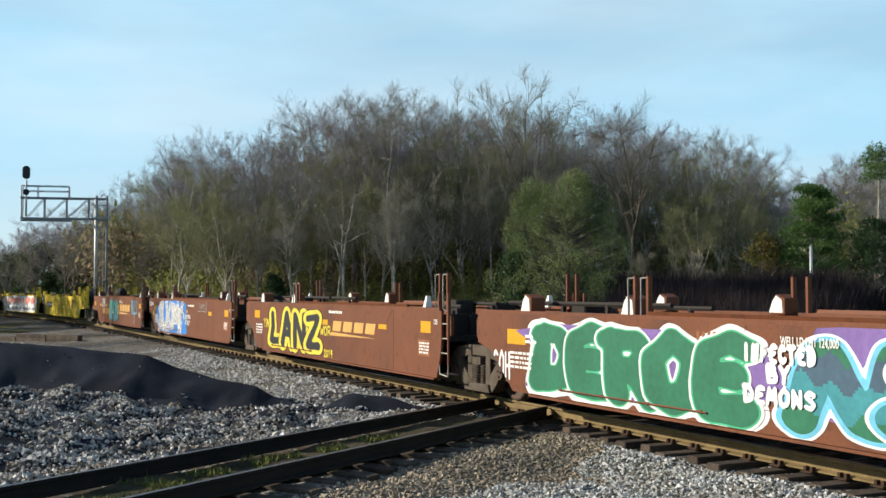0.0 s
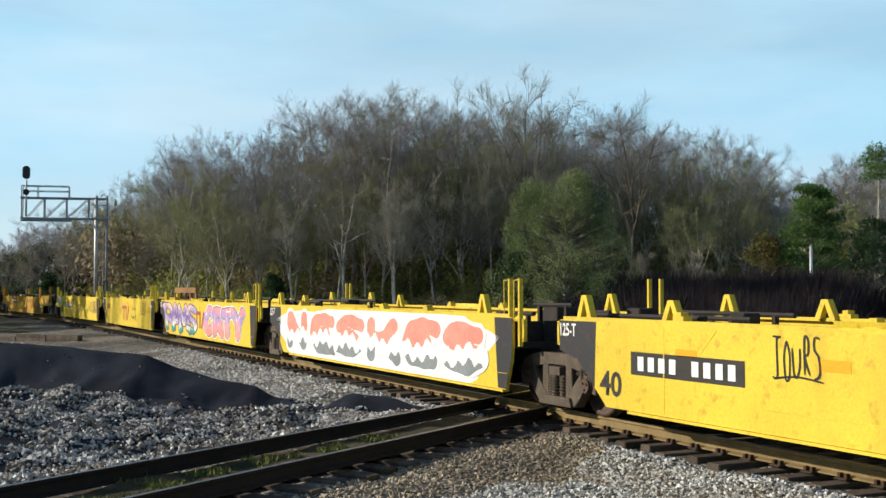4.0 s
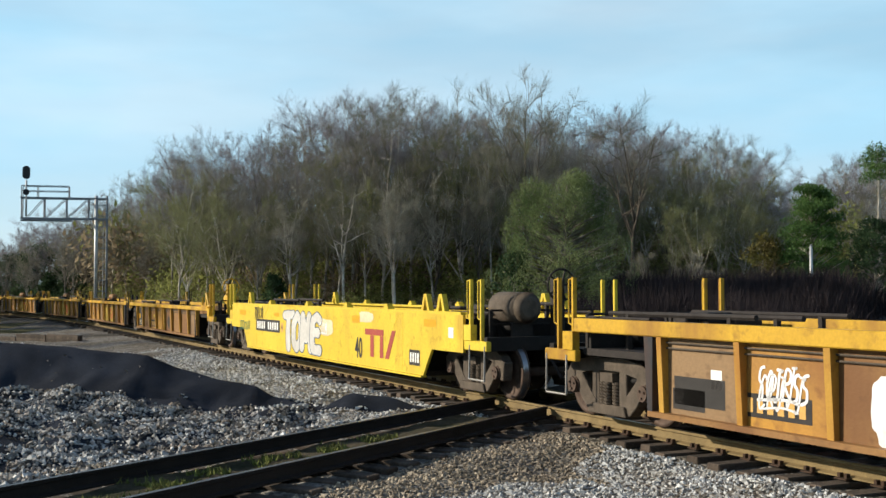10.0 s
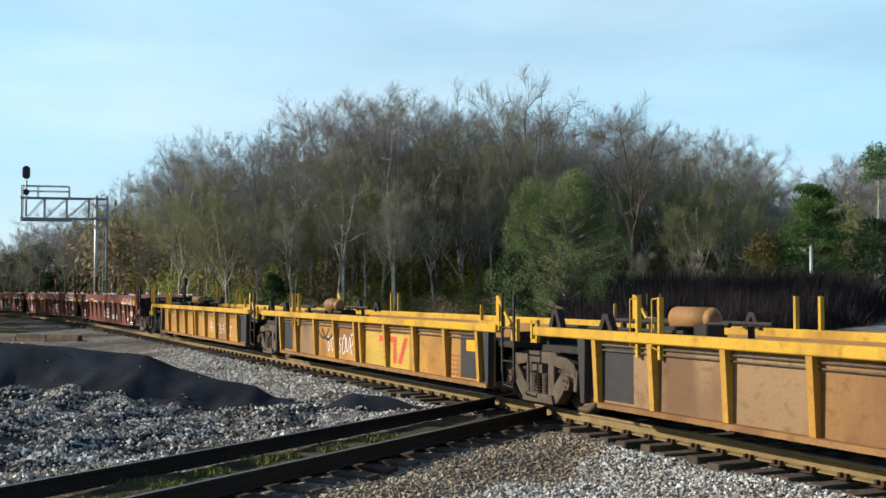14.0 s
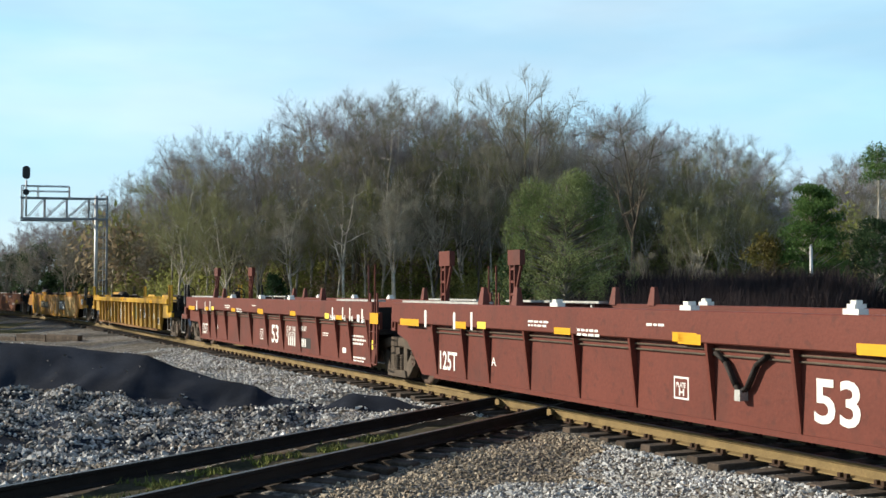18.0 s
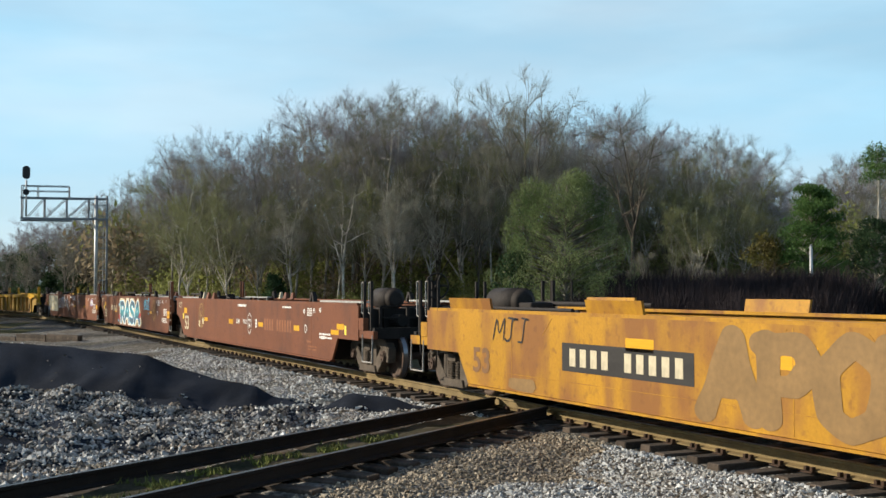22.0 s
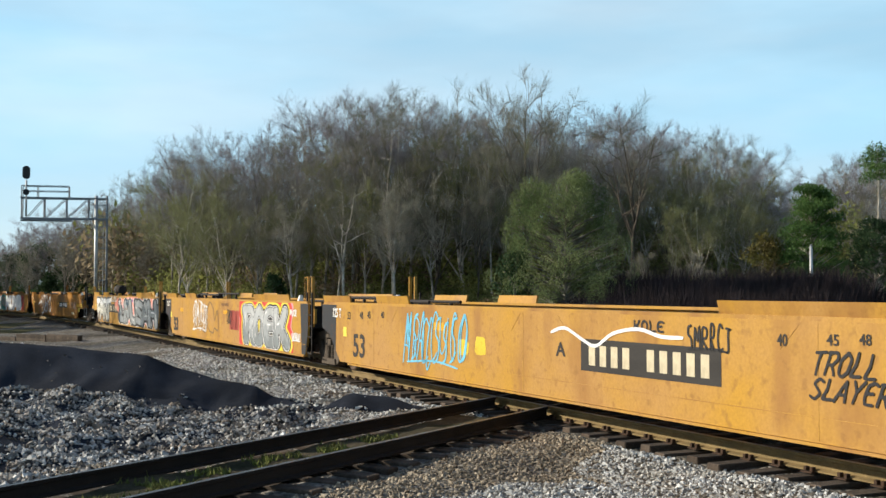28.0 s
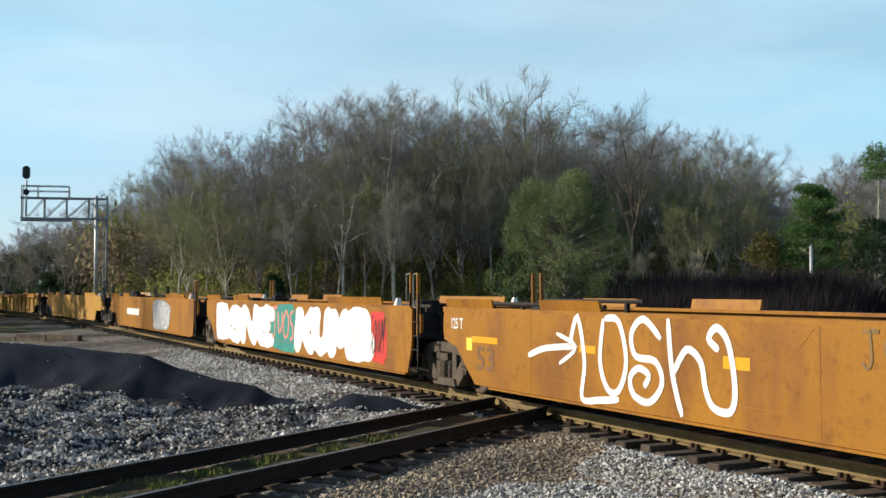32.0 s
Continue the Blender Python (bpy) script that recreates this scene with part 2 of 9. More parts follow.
def part(name, bm, material, parent=None, label=""):
    """Links a bmesh (or a finished mesh) as one mesh object under a thing or a part."""
    me = bm if isinstance(bm, bpy.types.Mesh) else mesh_of(bm, name, material)
    ob = new(name, me)
    if parent is not None:
        ob.parent = parent
    if label:
        ob["label"] = label
    return ob


CACHE = {}


def shared(key, build, material):
    """One mesh for each key and material, built once."""
    k = (key, material.name)
    if k not in CACHE:
        bm = bmesh.new()
        build(bm)
        CACHE[k] = mesh_of(bm, str(key if isinstance(key, str) else key[0]), material)
    return CACHE[k]


def raw_mesh(name, verts, faces, material, smooth=False):
    me = bpy.data.meshes.new(name)
    me.from_pydata(verts, [], faces)
    me.materials.append(material)
    if smooth:
        me.polygons.foreach_set("use_smooth", [True] * len(me.polygons))
    me.update()
    return me


# ---- the plan: two tracks that cross ----
TH = radians(24.94)
FOOT = Vector((10.2025 * math.cos(TH), 10.2025 * math.sin(TH), 0))
S_BEND, R_BEND, A_BEND = 60.0, 274.0, radians(30)


def track_at(s, lat=0.0):
    """Place and heading (radians, of the way towards greater s) on the main track; lat is metres towards the camera's side."""
    d = Vector((-math.sin(TH), math.cos(TH), 0))
    if s <= S_BEND:
        p, a = FOOT + d * s, TH
    else:
        arc = min((s - S_BEND) / R_BEND, A_BEND)
        c = FOOT + d * S_BEND + Vector((-math.cos(TH), -math.sin(TH), 0)) * R_BEND
        a = TH + arc
        p = c + Vector((math.cos(a), math.sin(a), 0)) * R_BEND
        rest = s - S_BEND - arc * R_BEND
        if rest > 0:
            p = p + Vector((-math.sin(a), math.cos(a), 0)) * rest
    return p - Vector((math.cos(a), math.sin(a), 0)) * lat, a


TH2 = radians(29.91)
XD = Vector((math.sin(TH2), math.cos(TH2), 0))
XN = Vector((-math.cos(TH2), math.sin(TH2), 0))
X_FAR, X_NEAR = 9.294, 7.794


def cross_at(s, d):
    """A point on the crossing line: s along it, d metres to its far side from the camera."""
    return XN * d + XD * s


# ---- ground ----
def track_dist(x, y):
    """Signed distance to the main track's centre line (greater: the camera's side) and the way along it."""
    dx, dy = x - FOOT.x, y - FOOT.y
    s = -dx * math.sin(TH) + dy * math.cos(TH)
    off = -(dx * math.cos(TH) + dy * math.sin(TH))
    if s > S_BEND:
        e = s - S_BEND
        off -= min(e * e / (2 * R_BEND), 12 + e * 0.55)
    return off, s


def smooth01(t):
    t = max(0.0, min(1.0, t))
    return t * t * (3 - 2 * t)


def ground_z(x, y):
    off, s = track_dist(x, y)
    c = x * XN.x + y * XN.y - 8.544
    z = -0.62
    # ballast shoulders of the two tracks
    bed = max(1 - smooth01((abs(off) - 1.6) / 3.2), 1 - smooth01((abs(c) - 1.55) / 3.5))
    z += bed * 0.36
    near = smooth01((26 - y) / 8)
    if off > 0:
        z = max(z, -0.34 - 0.2 * smooth01((y - 24) / 30) + 0.0 * near)
    # uneven spill of coarse stone in front of the heap
    if x < 0 and y < 24:
        w = smooth01(-x / 3) * smooth01((abs(c) - 1.8) / 1.5)
        z += (0.12 * noise.noise((x * 0.6, y * 0.8, 7)) + 0.17 * noise.noise((x * 1.5, y * 0.95, 17)) + 0.06 * noise.noise((x * 3.4, y * 2.4, 27)) + 0.3 * smooth01((c - 2.0) / 7) * smooth01((-x - 2) / 4)) * w
    # low bank behind the line, rising to the wood
    if off < 0:
        z += 0.9 * smooth01((-off - 16) / 30)
    if c < -4 and off < 0:
        z += 0.5 * smooth01((-c - 6) / 10) * smooth01((-off - 8) / 10)
    z += 0.05 * noise.noise((x * 0.9, y * 0.9, 0)) + (0.1 * noise.noise((x * 0.25, y * 0.25, 5)) if bed < 0.5 else 0)
    return z


def gravel_mat():
    m = mat("grey crushed-stone ballast", (0.2, 0.19, 0.175), 0.95, 0.0, 0.35, 0.35, 0.0, 6.0, (0.13, 0.115, 0.09), spec=0.1)
    n, l = m.node_tree.nodes, m.node_tree.links
    b = n["Principled BSDF"]
    src = b.inputs["Base Color"].links[0].from_socket
    tc = n.new("ShaderNodeTexCoord")
    vo = n.new("ShaderNodeTexVoronoi")
    vo.inputs["Scale"].default_value = 16.0
    l.new(tc.outputs["Object"], vo.inputs["Vector"])
    bw = n.new("ShaderNodeRGBToBW")
    l.new(vo.outputs["Color"], bw.inputs["Color"])
    r = n.new("ShaderNodeMapRange")
    for k, v in (("From Min", 0.2), ("From Max", 0.85), ("To Min", 0.5), ("To Max", 1.5)):
        r.inputs[k].default_value = v
    l.new(bw.outputs["Val"], r.inputs["Value"])
    mul = n.new("ShaderNodeMix")
    mul.data_type, mul.blend_type = "RGBA", "MULTIPLY"
    mul.inputs["Factor"].default_value = 1.0
    l.new(src, mul.inputs["A"])
    l.new(r.outputs["Result"], mul.inputs["B"])
    l.new(mul.outputs["Result"], b.inputs["Base Color"])
    bn = n.new("ShaderNodeBump")
    bn.inputs["Strength"].default_value, bn.inputs["Distance"].default_value = 0.9, 0.05
    bn.invert = True
    l.new(vo.outputs["Distance"], bn.inputs["Height"])
    l.new(bn.outputs["Normal"], b.inputs["Normal"])
    return m


M_GRAVEL = gravel_mat()
# dark blue-grey colour that carries the shade of the heap and hollows
M_SHADEGROUND = mat("dark ground with painted shade", (0.034, 0.04, 0.054), 0.95, 0.0, 0.5, 0.9, 0.5, 60.0, (0.016, 0.019, 0.026), spec=0.05)
M_SOIL = mat("dry grass and leaf litter ground", (0.09, 0.075, 0.035), 1.0, 0.0, 0.4, 0.15, 0.6, 12.0, (0.055, 0.06, 0.022), spec=0.1)
M_STONE = mat("loose ballast stones", (0.48, 0.485, 0.48), 0.95, 0.0, 0.2, 1.5, 0.2, 40.0, (0.35, 0.34, 0.31), island=0.5, spec=0.15)
M_STONED = mat("dark weathered ballast stones", (0.31, 0.305, 0.295), 0.95, 0.0, 0.3, 1.1, 0.2, 40.0, (0.16, 0.135, 0.11), island=0.9, spec=0.15)
M_STONEB = mat("brown ballast stones", (0.37, 0.31, 0.23), 0.95, 0.0, 0.25, 1.5, 0.2, 40.0, (0.22, 0.185, 0.14), island=0.55, spec=0.15)


def build_ground():
    xs = sorted(set([round(-16 + 0.3 * i, 2) for i in range(110)] + [-4000, -2000, -900, -400, -220, -150, -110, -80, -65, -55, -45, -38, -32, -28, -24, -20, -18]
                    + [17.5, 19, 21, 24, 28, 32, 37, 43, 50, 58, 68, 80, 95, 115, 150, 220, 400, 900, 2000, 4000]))
    ys = sorted(set([round(2 + 0.3 * i, 2) for i in range(105)] + [-4000, -2000, -900, -400, -200, -100, -50, -25, -12, -6, -3, -1, 0.5]
                    + [34.5, 36, 38, 40.5, 43, 46, 49, 52, 56, 60, 64, 68, 73, 78, 84, 90, 97, 105, 115, 130, 160, 220, 400, 900, 2000, 4000]))
    verts = [(x, y, ground_z(x, y)) for y in ys for x in xs]
    w = len(xs)
    faces = [(j * w + i, j * w + i + 1, (j + 1) * w + i + 1, (j + 1) * w + i) for j in range(len(ys) - 1) for i in range(w - 1)]
    me = raw_mesh("ground", verts, faces, M_GRAVEL, True)
    me.materials.append(M_SOIL)
    me.materials.append(M_SHADEGROUND)
    for p in me.polygons:
        c = p.center
        off, s = track_dist(c.x, c.y)
        k = abs(c.x * XN.x + c.y * XN.y - 8.544)
        if (off < -4.5 and k > 4.5) or c.y > 62 and abs(off) > 4.5 or c.y < -12 or (off > 9 and c.y > 34 and c.x < -16):
            p.material_index = 1
        elif off > 3.2 and c.x < 1.5 and c.y < 23 and c.x * XN.x + c.y * XN.y - 8.544 > 1.5:
            # darker ground under the coarse stones, painted for shaded hollows
            p.material_index = 2
    return tagged(new("ground", me), "grey crushed-stone ballast ground with a low heap", "ground", kind="structure")


build_ground()


# ---- rails and ties ----
RAIL_PROF = [(-0.036, 0.0), (0.036, 0.0), (0.036, -0.035), (0.012, -0.05), (0.01, -0.14), (0.075, -0.16), (0.075, -0.18), (-0.075, -0.18), (-0.075, -0.16), (-0.01, -0.14),
             (-0.012, -0.05), (-0.036, -0.035)]


def rail(points, side_mat, head_mat, parent):
    """A rail along points, with a polished head strip."""
    verts, faces, n = [], [], len(RAIL_PROF)
    for i, p in enumerate(points):
        a, b = points[max(i - 1, 0)], points[min(i + 1, len(points) - 1)]
        t = (b - a).normalized()
        side = Vector((t.y, -t.x, 0))
        verts += [tuple(p + side * u + Vector((0, 0, z))) for u, z in RAIL_PROF]
    for i in range(len(points) - 1):
        for k in range(n):
            faces.append((i * n + k, i * n + (k + 1) % n, (i + 1) * n + (k + 1) % n, (i + 1) * n + k))
    faces += [tuple(range(n - 1, -1, -1)), tuple((len(points) - 1) * n + k for k in range(n))]
    me = raw_mesh("rail", verts, faces, side_mat)
    me.materials.append(head_mat)
    for p in me.polygons:
        if p.index % n == 0 and p.index < n * (len(points) - 1):
            p.material_index = 1
    ob = part("rail", me, side_mat, parent)
    return ob


def tie_mesh():
    def build(bm):
        box(bm, -1.3, 1.3, -0.115, 0.115, -0.17, 0.0)
        bmesh.ops.bevel(bm, geom=bm.edges[:], offset=0.012, segments=1, affect="EDGES")
    return shared("tie", build, M_TIE)


def plate_mesh():
    def build(bm):
        box(bm, -0.16, 0.16, -0.09, 0.09, -0.012, 0.006)
        for x in (-0.1, 0.1):
            for y in (-0.05, 0.05):
                box(bm, x - 0.028, x + 0.028, y - 0.02, y + 0.02, 0.0, 0.055)
    return shared("tie_plate", build, M_SPIKE)


main_line = tagged(new("track"), "main railway track with rusty rails on timber ties", "railway track", kind="structure")
cross_line = tagged(new("track"), "crossing railway track, oxidised rails darkened as in shade, mossy ties", "railway track", kind="structure")
steps = [-120, -40, 0] + [10 * i for i in range(1, 61)]
for lat in (0.753, -0.753):
    rail([track_at(s, lat)[0] for s in steps], M_RAILSIDE, M_HEAD, main_line)
for d in (X_FAR, X_NEAR):
    # cut for the flanges where the main rails pass
    cuts = []
    for lat in (0.753, -0.753):
        q0 = track_at(0, lat)[0]
        tdir = Vector((-math.sin(TH), math.cos(TH), 0))
        o = cross_at(0, d)
        den = XD.x * tdir.y - XD.y * tdir.x
        w = q0 - o
        cuts.append((w.x * tdir.y - w.y * tdir.x) / den)
    cuts.sort()
    for a, b in ((-60, cuts[0] - 0.1), (cuts[0] + 0.1, cuts[1] - 0.1), (cuts[1] + 0.1, 220)):
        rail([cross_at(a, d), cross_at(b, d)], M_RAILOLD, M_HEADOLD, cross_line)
rng = random.Random(5)
tie_data, plate_data = tie_mesh(), plate_mesh()
s = 0.0
while s < 75:
    s += 0.53
    p, a = track_at(s)
    m = Matrix.Translation(p + Vector((0, 0, -0.185 + rng.uniform(-0.035, 0.0)))) @ Matrix.Rotation(a + rng.uniform(-0.04, 0.04), 4, "Z")
    m = m @ Matrix.Translation((rng.uniform(-0.14, 0.1), 0, 0))
    part("tie", tie_data, M_TIE, main_line).matrix_local = m
    if s < 40:
        for lat in (0.753, -0.753):
            part("tie_plate", plate_data, M_SPIKE, main_line).matrix_local = Matrix.Translation(track_at(s, lat)[0] + Vector((0, 0, -0.178))) @ Matrix.Rotation(a, 4, "Z")
s = 2.0
while s < 44:
    s += 0.56
    p = cross_at(s, 8.544)
    off, _ = track_dist(p.x, p.y)
    if abs(off) < 1.9:
        continue
    m = Matrix.Translation(p + Vector((0, 0, -0.212 + rng.uniform(-0.02, 0.0)))) @ Matrix.Rotation(-TH2 + rng.uniform(-0.03, 0.03), 4, "Z")
    m = m @ Matrix.Translation((rng.uniform(-0.1, 0.1), 0, 0))
    part("tie", tie_data, M_TIE, cross_line).matrix_local = m


# ---- low heap, shade painted into its dark colour ----
CREST = ((-30.0, 23.4, 1.0), (-12.0, 23.0, 0.95), (-9.0, 22.8, 0.87), (-7.8, 22.7, 0.8), (-6.65, 22.6, 0.68), (-5.9, 22.5, 0.62), (-5.3, 22.4, 0.38), (-4.4, 22.1, 0.17), (-3.6, 21.8, 0.06), (-3.3, 21.7, -0.1), (-2.5, 21.3, -0.3),
         (-2.2, 21.2, -0.24), (-1.75, 21.3, -0.03), (-1.0, 21.1, -0.08), (-0.2, 20.9, -0.33))


def crest_at(x):
    for (x0, y0, h0), (x1, y1, h1) in zip(CREST, CREST[1:]):
        if x0 <= x <= x1:
            k = (x - x0) / (x1 - x0)
            return y0 + (y1 - y0) * k + 0.1 * noise.noise((x * 1.3, 0, 6)), h0 + (h1 - h0) * k + 0.025 * noise.noise((x * 1.1, 0, 3))
    return 21.0, -0.6


def build_heap():
    xs = [-30 + 0.4 * i for i in range(45)] + [-12 + 0.1 * i for i in range(119)]
    ts = [-1.0 + 0.1 * i for i in range(21)]
    verts, faces = [], []
    for x in xs:
        yc, h = crest_at(x)
        g = ground_z(x, yc - 1.2)
        rise = max(h - g, 0.02)
        near = rise / 1.0 + 0.1 + 0.1 * noise.noise((x * 0.4, 0, 8)) + 0.55 * smooth01((x + 8.5) / 2.5) * smooth01((-1.8 - x) / 1.6)
        far = rise / 0.55 + 0.3
        for t in ts:
            y = yc + (t * near if t < 0 else t * far)
            k = 1 - abs(t)
            z = ground_z(x, y)
            top = z + (h - z) * k if h > z else z
            top += 0.012 * noise.noise((x * 2, y * 2, 1)) * min(1, k * 4)
            verts.append((x, y, max(top, z + 0.012) if abs(t) < 0.99 else z - 0.05))
    w = len(ts)
    for j in range(len(xs) - 1):
        for i in range(w - 1):
            faces.append((j * w + i, (j + 1) * w + i, (j + 1) * w + i + 1, j * w + i + 1))
    tagged(new("shaded_heap", raw_mesh("shaded_heap", verts, faces, M_SHADEGROUND, True)), "long low heap beside the line, shade in its dark colour", "heap", kind="structure")


build_heap()


# ---- loose stones, moss and dirt ----
def stones(name, material, label, rects, per_m2, size, seed, keep, height=ground_z):
    """Loose angular stones over stretches of the plan, joined as one."""
    g = np.random.default_rng(seed)
    base = np.array([(1, 0.3, 0), (-1, -0.2, 0), (0.2, 1, 0), (-0.3, -1, 0), (0, 0.2, 0.8), (0.1, 0, -0.8)], float)
    tri = np.array([(0, 2, 4), (2, 1, 4), (1, 3, 4), (3, 0, 4), (2, 0, 5), (1, 2, 5), (3, 1, 5), (0, 3, 5)])
    pts = []
    for x0, x1, y0, y1 in rects:
        n = int((x1 - x0) * (y1 - y0) * per_m2)
        for x, y in zip(g.uniform(x0, x1, n), g.uniform(y0, y1, n)):
            if keep(x, y):
                pts.append((x, y, height(x, y)))
    pts = np.array(pts)
    n = len(pts)
    sc = size * g.lognormal(0, 0.28, (n, 1, 1))
    v = base[None] * sc * g.uniform(0.75, 1.2, (n, 1, 3)) + g.normal(0, 0.16, (n, 6, 3)) * sc
    a = g.uniform(0, 6.28, n)
    tl = g.normal(0, 0.5, n)
    c, s2, ct, st = np.cos(a)[:, None], np.sin(a)[:, None], np.cos(tl)[:, None], np.sin(tl)[:, None]
    x, y, z = v[..., 0], v[..., 1], v[..., 2]
    y, z = y * ct - z * st, y * st + z * ct
    x, y = x * c - y * s2, x * s2 + y * c
    v = np.stack([x, y, z + 0.25 * sc[..., 0]], -1) + pts[:, None]
    f = (tri[None] + 6 * np.arange(n)[:, None, None]).reshape(-1, 3)
    me = bpy.data.meshes.new(name)
    me.from_pydata(v.reshape(-1, 3).tolist(), [], f.tolist())
    me.materials.append(material)
    return tagged(new(name, me), label, "gravel", kind="stuff")


def cross_off(x, y):
    return x * XN.x + y * XN.y - 8.544


def off_beds(x, y):
    return abs(cross_off(x, y)) > 1.2 and abs(track_dist(x, y)[0]) > 1.35


def brownish(x, y):
    """Dusty brown stone near the crossing and on the far left spill."""
    d = abs(cross_off(x, y)) / 3.1 + noise.noise((x * 0.7, y * 0.7, 9)) * 0.55
    return d < 0.95


stones("gravel", M_STONE, "loose grey crushed ballast stones", [(-3, 8.5, 9.0, 19.5), (8.5, 12, 10, 16)], 430, 0.021, 1, lambda x, y: off_beds(x, y) and not brownish(x, y) and cross_off(x, y) < 0)
# noise leaves gaps where the dark ground stands in for shaded patches
stones("gravel", M_STONED, "dark weathered stones in front of the ballast ridge", [(-9.5, 2, 9.0, 22.0)], 270, 0.034, 4, lambda x, y: off_beds(x, y) and cross_off(x, y) > 0 and y < crest_at(x)[0] - 0.5 and noise.noise((x * 0.8, y * 0.55, 12)) + 0.5 * noise.noise((x * 4, y * 4, 13)) > -0.3)
stones("gravel", M_STONEB, "dusty brown ballast stones by the crossing", [(-7.5, 8.5, 9.0, 20.5)], 360, 0.021, 2, lambda x, y: off_beds(x, y) and brownish(x, y) and (cross_off(x, y) < 0 or noise.noise((x, y, 2)) > 0.1))
stones("gravel", M_STONE, "grey ballast shoulder of the main track", [(-8, 3, 18.5, 30), (-14, -4, 28, 42)], 130, 0.03, 3, lambda x, y: 1.35 < track_dist(x, y)[0] < 4.6 and x > -20)
def on_heap(x, y):
    yc, h = crest_at(x)
    return -1.6 < y - yc < 0.4 and x > -9


def heap_z(x, y):
    yc, h = crest_at(x)
    g = ground_z(x, yc - 1.2)
    rise = max(h - g, 0.02)
    near = rise / 1.0 + 0.1 + 0.55 * smooth01((x + 8.5) / 2.5) * smooth01((-1.8 - x) / 1.6)
    return max(ground_z(x, y), h - rise * min(1.0, abs(y - yc) / near) if y < yc else h - 0.55 * (y - yc))


stones("gravel", M_STONED, "stray stones on the dark heap", [(-9, 0.5, 19.5, 24)], 3, 0.018, 7, on_heap, heap_z)
stones("gravel", M_STONE, "pale coarse stones in front of the heap", [(-9.5, 2, 9.0, 22.0)], 75, 0.036, 24, lambda x, y: off_beds(x, y) and cross_off(x, y) > 0 and y < crest_at(x)[0] - 0.7 and noise.noise((x * 0.8, y * 0.55, 12)) > -0.15)
# pale stones strewn here imitate a sunlit rim on the crest
stones("gravel", M_STONE, "pale stones along the heap's crest, for its sunlit rim", [(-12, -5.4, 21.5, 24)], 260, 0.024, 22, lambda x, y: 0.02 < y - crest_at(x)[0] < 0.7, heap_z)
M_DIRT = mat("brown dirt with moss", (0.11, 0.088, 0.058), 1.0, 0.0, 0.5, 2.2, 1.0, 22.0, (0.035, 0.036, 0.018), spec=0.1)
M_MOSS = mat("yellow-green moss and grass", (0.15, 0.175, 0.05), 0.95, 0.0, 0.3, 3.0, 0.0, 10.0, (0.09, 0.095, 0.04), island=0.35, spec=0.1)


def dirt_fill():
    verts, faces = [], []
    ss = [2 + 0.12 * i for i in range(130)]
    ds = [7.87, 8.0, 8.15, 8.3, 8.5, 8.7, 8.85, 9.0, 9.12, 9.22]
    for s in ss:
        for d in ds:
            p = cross_at(s, d)
            verts.append((p.x, p.y, -0.2 + 0.05 * noise.noise((s * 1.3, d * 2, 1)) + 0.02 * noise.noise((s * 5, d * 5, 2))))
    w = len(ds)
    for j in range(len(ss) - 1):
        p = cross_at(ss[j], 8.5)
        if abs(track_dist(p.x, p.y)[0]) < 1.6:
            continue
        for i in range(w - 1):
            faces.append((j * w + i, j * w + i + 1, (j + 1) * w + i + 1, (j + 1) * w + i))
    tagged(new("dirt_fill", raw_mesh("dirt_fill", verts, faces, M_DIRT, True)), "mossy dirt filling the crossing track", "ground", kind="stuff")
    r = random.Random(8)
    verts, faces = [], []
    for _ in range(7500):
        s = r.uniform(2.5, 14)
        d = 8.68 + r.gauss(0, 0.2)
        if abs(d - 8.544) > 0.66 or noise.noise((s * 1.6, d * 2.2, 4)) < 0.1:
            continue
        p = cross_at(s, d)
        z = -0.2 + 0.05 * noise.noise((s * 1.3, d * 2, 1))
        a, h = r.uniform(0, 6.28), r.uniform(0.03, 0.1)
        k = len(verts)
        e = Vector((math.cos(a), math.sin(a), 0)) * r.uniform(0.008, 0.02)
        tip = Vector((r.uniform(-1, 1), r.uniform(-1, 1), 0)) * h * 0.6
        verts += [tuple(p - e + Vector((0, 0, z))), tuple(p + e + Vector((0, 0, z))), tuple(p + tip + Vector((0, 0, z + h)))]
        faces.append((k, k + 1, k + 2))
    tagged(new("moss", raw_mesh("moss", verts, faces, M_MOSS)), "yellow-green moss and grass between the rails", "grass", kind="stuff")


dirt_fill()


# ---- old ties lying beside the line ----
def tie_row():
    a, b = Vector((-24.5, 57.5, 0)), Vector((-16.6, 51.0, 0))
    d = (b - a).normalized()
    turn = Matrix.Rotation(math.atan2(d.y, d.x), 4, "Z")
    for i in range(4):
        for j in range(2 if i != 1 else 1):
            p = a + d * (1.3 + 2.65 * i)
            bm = bmesh.new()
            box(bm, -1.28, 1.28, -0.13, 0.13, 0.0, 0.19)
            bmesh.ops.bevel(bm, geom=bm.edges[:], offset=0.012, segments=1, affect="EDGES")
            ob = tagged(part("timber_tie", bm, M_TIE), "old weathered timber tie lying beside the line", "railway tie", "old ties beside the line")
            ob.matrix_world = Matrix.Translation(p + Vector((0, 0, ground_z(p.x, p.y) - 0.04 + 0.19 * j))) @ turn


tie_row()


# ---- rolling stock: trucks ----
WR, WB = 0.475, 1.83


